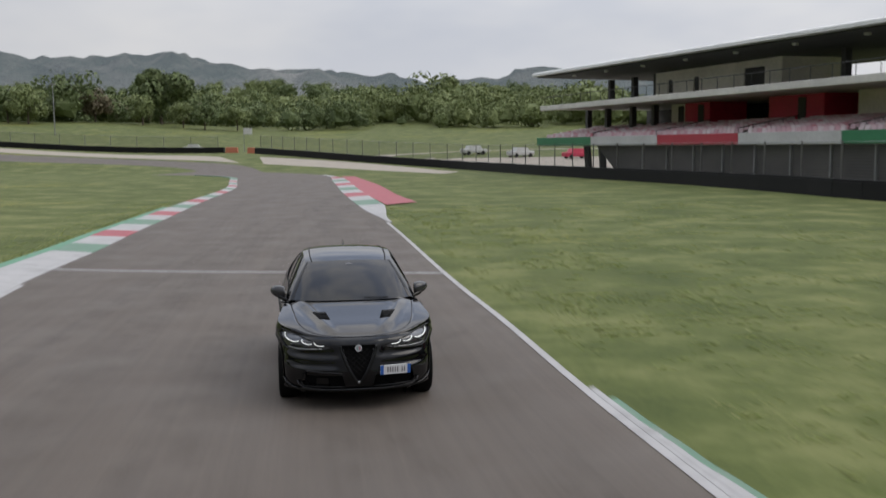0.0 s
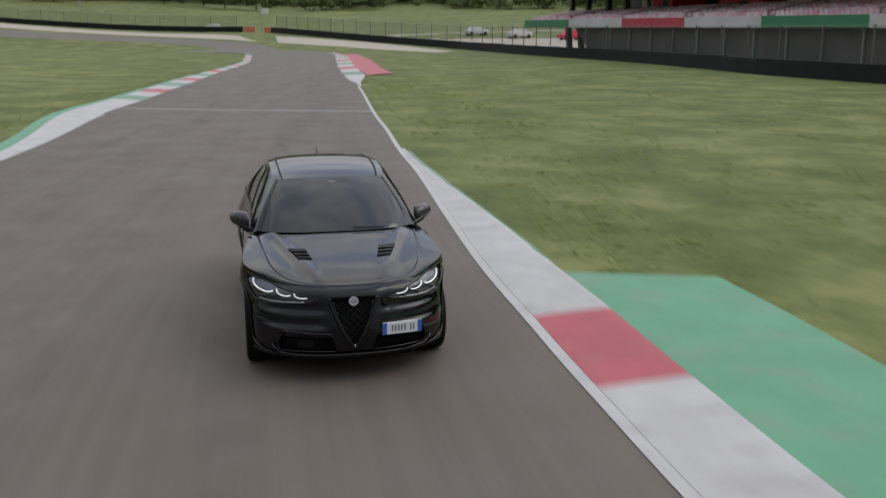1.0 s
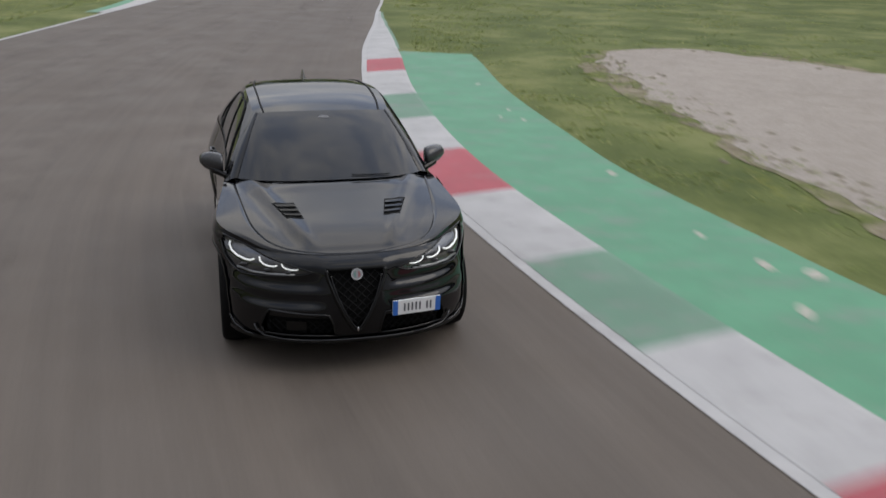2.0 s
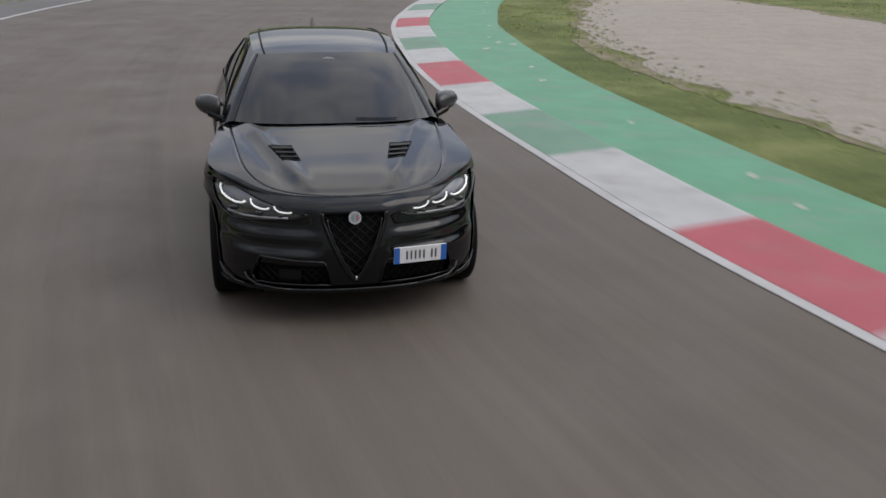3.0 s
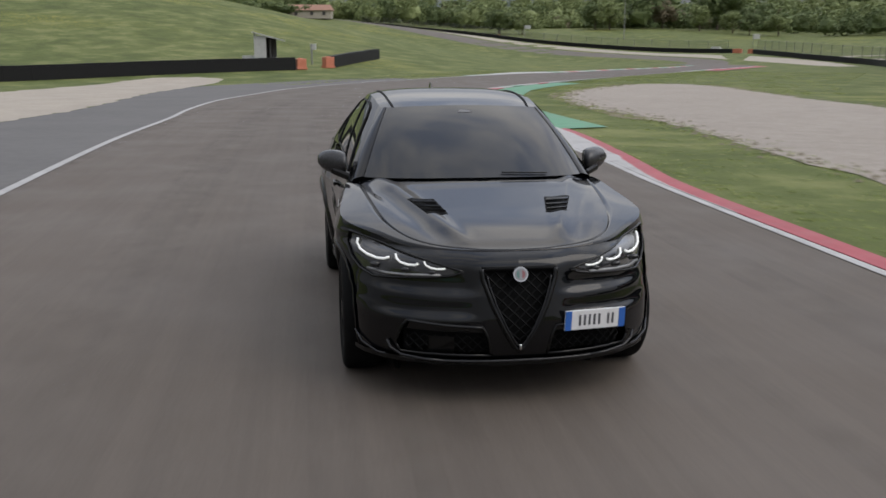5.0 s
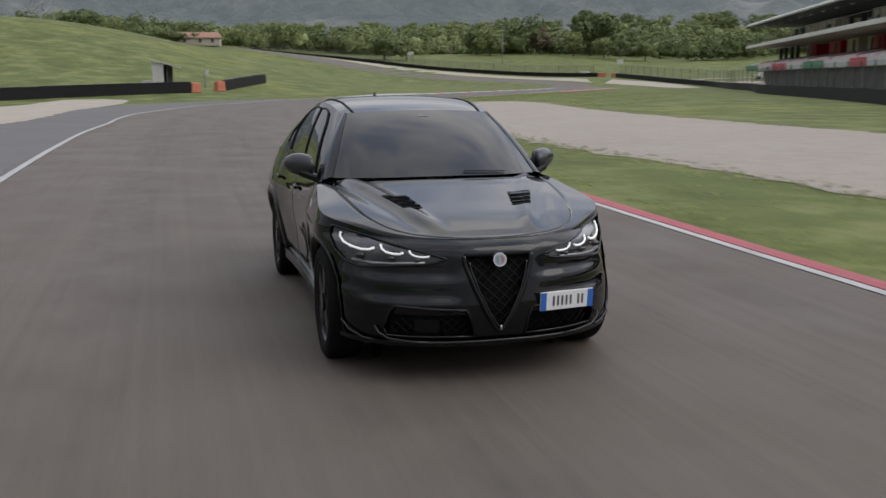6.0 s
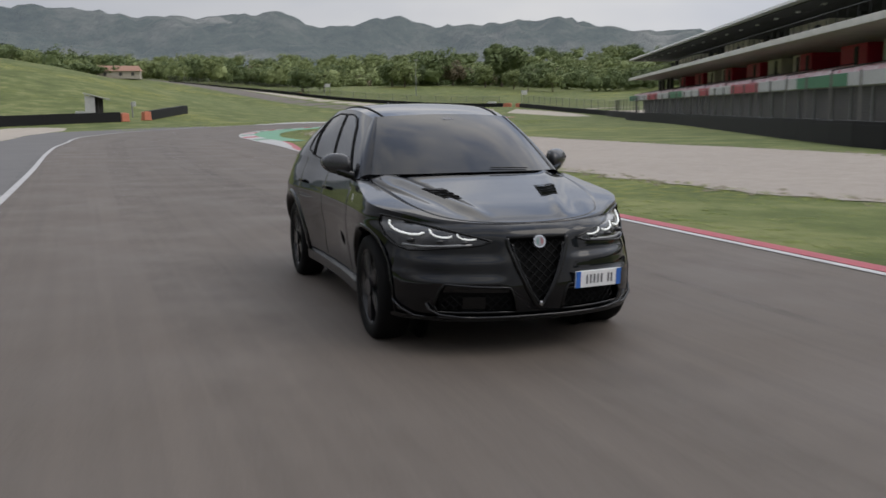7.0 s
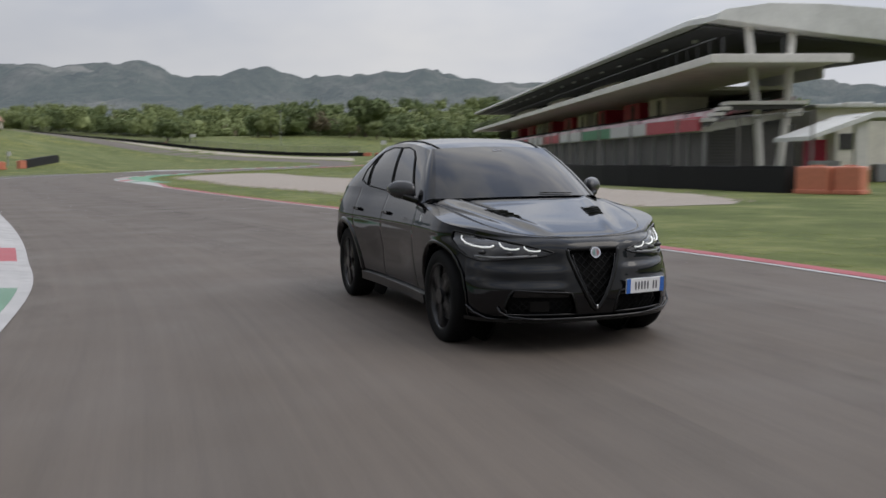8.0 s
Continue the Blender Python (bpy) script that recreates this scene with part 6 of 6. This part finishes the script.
        for q in range(k):
            faces += [(n, (q + 1) % k, q), (n + 1, n - k - 0 + q, n - k + (q + 1) % k)]
        return raw_part(name, verts, faces, m, parent, label, smooth=True)

    def rim(poly, out, r, m, parent, name="surround", n=4, closed=True):
        pl = poly + poly[:1] if closed else poly
        pts = []
        for (u0, t0), (u1, t1) in zip(pl, pl[1:]):
            for k2 in range(n):
                pts.append(front(u0 + (u1 - u0) * k2 / n, t0 + (t1 - t0) * k2 / n, out))
        pts.append(front(*pl[-1], out))
        return tube(name, pts, r, m, parent)

    def lattice(poly, out, step, r, parent, name="mesh_bar"):
        bm = bmesh.new()
        xs, zs = [p[0] for p in poly], [p[1] for p in poly]
        for slope in (1, -1):
            c = min(zs) - 1.0
            while c < max(zs) + 1.0:
                prev = None
                k2 = 0
                while k2 <= 60:
                    x = min(xs) + (max(xs) - min(xs)) * k2 / 60
                    z = c + slope * x * 0.95
                    cur = front(x, z, out) if inside(poly, x, z) else None
                    if prev is not None and cur is not None:
                        beam(bm, prev, cur, r, 4)
                    prev = cur
                    k2 += 1
                c += step
        return part(name, bm, M_MATTE, parent)

    gr = face_panel("grille", GRILLE, -0.045, M_MATTE, "black shield-shaped grille with diamond mesh")
    lattice(GRILLE, -0.02, 0.062, 0.0055, gr)
    rim(GRILLE[1:] + GRILLE[:1], 0.004, 0.015, M_GLOSS, gr, closed=False)
    rim(GRILLE[:2], -0.004, 0.012, M_MATTE, gr, "top_edge", n=12, closed=False)
    V = [(-0.175, 0.735), (-0.165, 0.68), (-0.125, 0.565), (-0.068, 0.445), (-0.02, 0.368), (0.0, 0.352), (0.02, 0.368), (0.068, 0.445), (0.125, 0.565), (0.165, 0.68), (0.175, 0.735)]
    rim(V, 0.012, 0.0055, M_RIM, gr, "trim", closed=False)
    b = front(0, 0.352, 0.02)
    bm = bmesh.new()
    bmesh.ops.create_uvsphere(bm, u_segments=10, v_segments=6, radius=0.011, matrix=Matrix.Translation(b) @ Matrix.Diagonal((0.8, 0.6, 1.6, 1)))
    part("trim_tip", bm, M_CHROME, gr, smooth=True)
    # round badge: plain rings and two halves in its colours
    c = front(0, 0.748, 0.03)
    bd = Matrix.Translation(c) @ pose(0, 0, 0, -78, 0, 0)
    bm = bmesh.new()
    bmesh.ops.create_cone(bm, cap_ends=True, segments=32, radius1=0.045, radius2=0.041, depth=0.022, matrix=bd)
    badge = part("badge", bm, M_CHROME, root, "round chrome badge with a red and a green half")
    bm = bmesh.new()
    bmesh.ops.create_cone(bm, cap_ends=True, segments=32, radius1=0.033, radius2=0.033, depth=0.026, matrix=bd)
    part("badge_face", bm, plain("silver_enamel", (0.3, 0.3, 0.31), 0.3, 0.3), badge)
    for sx, m in ((-1, plain("red_enamel", (0.3, 0.12, 0.13), 0.3)), (1, plain("green_enamel", (0.13, 0.24, 0.22), 0.3))):
        bm = bmesh.new()
        vs = [bm.verts.new(bd @ Vector((sx * (0.008 + 0.016 * math.cos(a)), 0.022 * math.sin(a), -0.0145))) for a in [-1.57 + 0.35 * k2 for k2 in range(10)]]
        vs2 = [bm.verts.new(bd @ Vector((sx * (0.008 + 0.016 * math.cos(a)), 0.022 * math.sin(a), 0.0145))) for a in [-1.57 + 0.35 * k2 for k2 in range(10)]]
        bm.faces.new(vs)
        bm.faces.new(vs2)
        part("badge_half", bm, m, badge)
    # headlamps
    for sd in (1, -1):
        L = [(sd * x, z) for x, z in LAMP]
        lamp = face_panel("headlight", L, -0.012, M_LAMP, "slim headlight with three lit white hooks", n=5)
        rim(L, 0.0, 0.0075, M_GLOSS, lamp)
        ARC = [[(0.838, 0.866), (0.845, 0.842), (0.832, 0.815), (0.8, 0.797), (0.75, 0.787), (0.71, 0.79), (0.683, 0.803)],
               [(0.648, 0.822), (0.645, 0.8), (0.625, 0.784), (0.59, 0.776), (0.555, 0.777), (0.535, 0.785)],
               [(0.503, 0.8), (0.497, 0.782), (0.475, 0.769), (0.44, 0.763), (0.405, 0.765), (0.395, 0.769)]]
        for k2, a in enumerate(ARC):
            tube("light_hook", [front(sd * x, z, 0.0) for x, z in a], 0.0072 - 0.0008 * k2, M_DRL, lamp, "lit white light tube")
        for k2, (x, z) in enumerate([(0.755, 0.752), (0.6, 0.748), (0.46, 0.744)]):
            bm = bmesh.new()
            p = front(sd * x, z, 0.0)
            bmesh.ops.create_uvsphere(bm, u_segments=14, v_segments=8, radius=0.03 - 0.004 * k2, matrix=Matrix.Translation(p) @ Matrix.Diagonal((1.1, 0.5, 0.6, 1)))
            part("lens", bm, M_TINT, lamp, smooth=True)
        tube("lamp_bar", [front(sd * x, z, -0.002) for x, z in [(0.8, 0.722), (0.7, 0.715), (0.6, 0.72), (0.5, 0.727), (0.42, 0.73)]], 0.008, M_STEEL, lamp)
        # intakes
        I = [(sd * x, z) for x, z in INTAKE]
        it = face_panel("intake", I, -0.07, M_MATTE, "black lower intake with diamond mesh")
        I2 = [(sd * x, z) for x, z in [(0.165, 0.308), (0.625, 0.308), (0.645, 0.35), (0.62, 0.41), (0.2, 0.41), (0.18, 0.38)]]
        lattice(I2, -0.035, 0.055, 0.005, it)
        rim(I, 0.0, 0.009, M_GLOSS, it)
        rim([(sd * 0.2, 0.462), (sd * 0.4, 0.472), (sd * 0.6, 0.487)], 0.006, 0.007, M_RIM, it, "trim", closed=False)
        face_panel("intake_blade", [(sd * 0.2, 0.425), (sd * 0.62, 0.43), (sd * 0.6, 0.475), (sd * 0.21, 0.452)], -0.03, M_PAINT, parent=it)
        if sd == 1:
            face_panel("sensor_cover", [(0.36, 0.305), (0.5, 0.305), (0.5, 0.4), (0.36, 0.4)], -0.03, M_GLOSS, parent=it, n=3, rings=2)
        # corner blades
        tube("corner_blade", [front(sd * x, z, o) for x, z, o in [(0.86, 0.36, 0.01), (0.82, 0.31, 0.02), (0.74, 0.27, 0.03), (0.66, 0.262, 0.03), (0.58, 0.262, 0.03)]], 0.009, M_RIM, root)
        tube("corner_blade", [front(sd * x, z, o) for x, z, o in [(0.70, 0.36, 0.012), (0.68, 0.32, 0.02), (0.62, 0.29, 0.03), (0.5, 0.275, 0.034), (0.4, 0.272, 0.036)]], 0.009, M_RIM, root)
    lip = [front(x, 0.272, 0.035) for x in [-0.62 + 0.04 * k2 for k2 in range(32)]]
    tube("splitter_edge", lip, 0.0095, M_RIM, root, "glossy front splitter edge")
    verts, faces = [], []
    for x in [-0.84 + 0.04 * k2 for k2 in range(43)]:
        p, q = front(x, 0.268, 0.032), front(x, 0.268, -0.25)
        verts += [(p.x, p.y, 0.272), (p.x, p.y, 0.245), (q.x, q.y, 0.235), (q.x, q.y, 0.262)]
    for a in range(42):
        for r in range(4):
            faces.append((a * 4 + r, a * 4 + (r + 1) % 4, a * 4 + 4 + (r + 1) % 4, a * 4 + 4 + r))
    raw_part("splitter", verts, faces, M_GLOSS, root)
    # number plate with plain bars
    pc = front(-0.415, 0.485, 0.03)
    pm = Matrix.Translation(pc) @ pose(0, 0, 0, -4, 0, 9)
    pl = empty("number_plate", pm)
    pl.parent = root
    part("plate", box(-0.18, 0.18, -0.006, 0.006, -0.056, 0.056, 0.004), M_PLATE, pl)
    for sx in (-1, 1):
        part("plate_band", box(sx * 0.18, sx * 0.142, 0.0062, 0.0082, -0.055, 0.055), M_PBLUE, pl)
    for x, w2 in [(-0.105, 0.012), (-0.078, 0.012), (-0.024, 0.012), (0.005, 0.012), (0.034, 0.012), (0.063, 0.012), (0.092, 0.012)]:
        part("plate_bar", box(x - w2 / 2, x + w2 / 2, 0.0062, 0.0085, -0.03, 0.03), M_PINK, pl)
    # ---- mirrors ----
    for sd in (1, -1):
        bm = bmesh.new()
        secs = []
        for k2 in range(9):
            t = k2 / 8
            x = 0.85 + 0.188 * t
            hgt = 0.078 * math.sqrt(max(0.0, 1 - (t * 1.0 - 0.36) ** 2 / 0.44)) + 0.004
            y = 0.53 - 0.05 * t - 0.06 * t * t
            z = 1.175 + 0.012 * t
            secs.append([bm.verts.new((sd * x, y + 0.105 * math.cos(a) * (1 - 0.45 * t * t) * (0.9 if math.cos(a) > 0 else 0.5), z + hgt * math.sin(a))) for a in [math.tau * m / 16 for m in range(16)]])
        for a, b in zip(secs, secs[1:]):
            for m in range(16):
                bm.faces.new((a[m], a[(m + 1) % 16], b[(m + 1) % 16], b[m]))
        bm.faces.new(secs[0])
        bm.faces.new(list(reversed(secs[-1])))
        mir = part("door_mirror", bm, M_MIRRORG, root, "carbon-look door mirror shell", smooth=True)
        bm = bmesh.new()
        beam(bm, (sd * 0.82, 0.62, 1.085), (sd * 0.93, 0.545, 1.125), 0.03, 10)
        part("mirror_arm", bm, M_GLOSS, mir)
        # sail of the front window, white fender mark, handles, sill
        raw_part("fender_mark", [(sd * 0.918, 0.965, 0.985), (sd * 0.925, 0.925, 0.905), (sd * 0.921, 0.945, 0.905), (sd * 0.915, 0.98, 0.985)], [(0, 1, 2, 3)], M_PLATE, root, "small white fender mark")
        raw_part("fender_vent", [(sd * 0.905, 1.0, 1.03), (sd * 0.895, 0.78, 1.055), (sd * 0.9, 0.78, 1.03), (sd * 0.912, 0.98, 1.0)], [(0, 1, 2, 3)], M_GLOSS, root)
        for y0 in (-0.02, -0.92):
            i = min(range(NS), key=lambda j2: abs(OUT[j2].y - (y0 - 0.08)))
            p = shell(i, 0.955)
            bm = bmesh.new()
            add_box(bm, p.x + 0.012, p.x + 0.032, y0 - 0.19, y0, 0.94, 0.968, 0.007)
            add_box(bm, p.x - 0.01, p.x + 0.02, y0 - 0.18, y0 - 0.15, 0.944, 0.964, 0.0)
            add_box(bm, p.x - 0.01, p.x + 0.02, y0 - 0.04, y0 - 0.01, 0.944, 0.964, 0.0)
            part("door_handle", bm, M_PAINT, root)
        pts = []
        for y0 in [0.95 - 0.1 * k2 for k2 in range(20)]:
            i = min(range(NS), key=lambda j2: abs(OUT[j2].y - y0))
            pts.append(shell(i, 0.3))
        verts, faces = [], []
        for p in pts:
            verts += [(sd * p.x, p.y, 0.33), (sd * (p.x + 0.035), p.y, 0.318), (sd * (p.x + 0.03), p.y, 0.24), (sd * (p.x - 0.12), p.y, 0.22)]
        for a in range(len(pts) - 1):
            for r in range(3):
                faces.append((a * 4 + r, a * 4 + r + 1, a * 4 + 5 + r, a * 4 + 4 + r))
        raw_part("sill", verts, faces, M_GLOSS, root)
        tube("sill_strip", [Vector((sd * (p.x + 0.034), p.y, 0.322)) for p in pts], 0.005, M_RIM, root)
        # arch lips and wells
        for a, bz, rad in ARCH:
            bm = bmesh.new()
            prev = None
            for k2 in range(37):
                an = radians(-14 + 208 * k2 / 36)
                y, z = a + rad * math.cos(an), bz + rad * math.sin(an)
                i = min(range(NS), key=lambda j2: abs(OUT[j2].y - y))
                p = shell(i, max(0.26, z))
                cur = [bm.verts.new((sd * (p.x + dx), a + (rad + dr) * math.cos(an), bz + (rad + dr) * math.sin(an))) for dx, dr in LIP[a > 0]]
                if prev:
                    for m in range(4):
                        bm.faces.new((prev[m], prev[m + 1], cur[m + 1], cur[m]))
                prev = cur
            part("wheel_arch", bm, M_PAINT, root, smooth=True)
            bm = bmesh.new()
            bmesh.ops.create_cone(bm, cap_ends=True, segments=28, radius1=0.41, radius2=0.41, depth=0.02, matrix=Matrix.Translation((sd * 0.6, a, bz + 0.02)) @ pose(0, 0, 0, 0, 90, 0))
            part("wheel_well", bm, M_MATTE, root)
    part("underbody", box(-0.62, 0.62, -2.2, 2.05, 0.22, 0.62, 0.02), M_MATTE, root)
    part("cabin_floor", box(-0.72, 0.72, -2.0, 0.9, 0.5, 1.04, 0.02), M_MATTE, root)
    for sd in (1, -1):
        part("tail_light", box(sd * 0.42, sd * 0.78, -2.33, -2.26, 0.9, 1.0, 0.02), plain("red_lens", (0.25, 0.01, 0.012), 0.15), root)
    # ---- wheels ----
    wheels = []

    def build_wheel():
        hub = empty("wheel", Matrix.Identity(4))
        prof = [(0.252, -0.1), (0.268, -0.112), (0.3, -0.118), (0.335, -0.114), (0.356, -0.1), (0.366, -0.075), (0.368, 0.0), (0.366, 0.075), (0.356, 0.1), (0.335, 0.114), (0.3, 0.118), (0.268, 0.112), (0.252, 0.1)]
        n = 56
        verts = [(x, r * math.cos(math.tau * a / n), r * math.sin(math.tau * a / n)) for a in range(n) for r, x in prof]
        c = len(prof)
        faces = [(a * c + b, ((a + 1) % n) * c + b, ((a + 1) % n) * c + b + 1, a * c + b + 1) for a in range(n) for b in range(c - 1)]
        tyre = raw_part("tyre", verts, faces, M_TYRE, hub, "black low-profile tyre", smooth=True)
        prof = [(0.256, 0.104), (0.262, 0.108), (0.254, 0.098), (0.236, 0.08), (0.232, -0.1), (0.254, -0.118)]
        verts = [(x, r * math.cos(math.tau * a / n), r * math.sin(math.tau * a / n)) for a in range(n) for r, x in prof]
        c = len(prof)
        faces = [(a * c + b, ((a + 1) % n) * c + b, ((a + 1) % n) * c + b + 1, a * c + b + 1) for a in range(n) for b in range(c - 1)]
        rimo = raw_part("rim", verts, faces, M_RIM, hub, "black alloy rim", smooth=True)
        for s in range(5):
            a0 = math.tau * s / 5
            for off in (-0.13, 0.13):
                bm = bmesh.new()
                m = pose(0, 0, 0, math.degrees(a0 + off))
                vs = add_box(bm, 0.065, 0.098, -0.021, 0.021, 0.04, 0.25, 0.006)
                for v in bm.verts:
                    v.co = m @ v.co
                part("spoke", bm, M_RIM, rimo)
        bm = bmesh.new()
        beam(bm, (0.06, 0, 0), (0.112, 0, 0), 0.062, 20)
        part("hub_cap", bm, M_RIM, rimo)
        bm = bmesh.new()
        beam(bm, (0.02, 0, 0), (0.045, 0, 0), 0.185, 32)
        part("brake_disc", bm, M_DISC, hub)
        return hub

    w0 = build_wheel()
    w0.parent = root
    places = [(0.815, 1.41), (-0.815, 1.41), (0.825, -1.41), (-0.825, -1.41)]
    for k2, (x, y) in enumerate(places):
        w = w0 if k2 == 0 else copy_thing(w0, Matrix.Identity(4))
        w.parent = root
        wheels.append((w, x, y))
    for w, x, y in wheels:
        bm = bmesh.new()
        sx = 1 if x > 0 else -1
        m = Matrix.Translation((x + sx * 0.03, y, 0.37))
        r = add_box(bm, -0.04, 0.04, 0.1, 0.19, -0.09, 0.09, 0.02)
        for v in bm.verts:
            v.co = m @ v.co
        part("brake_caliper", bm, M_GLOSS, root)
    return root, wheels


car, car_wheels = build_car()


# ---- movement ----
def motions():
    walk(car, [(t, pose(x, y, 0, 0, 0, a)) for t, x, y, a in CAR_ROWS])
    # wheels roll with the way that the car has covered
    ts = [r[0] for r in CAR_ROWS]
    way = [0.0]
    for a, b in zip(CAR_ROWS, CAR_ROWS[1:]):
        way.append(way[-1] + math.hypot(b[1] - a[1], b[2] - a[2]))
    for w, x, y in car_wheels:
        rows = []
        for f in range(241):
            t = f / 30
            ang = -math.degrees(float(np.interp(t, ts, way)) / 0.368)
            spin = pose(0, 0, 0, ang)
            if x < 0:
                spin = pose(0, 0, 0, 0, 0, 180) @ pose(0, 0, 0, -ang)
            rows.append((t, Matrix.Translation((x, y, 0.368)) @ spin))
        walk(w, rows)
motions()
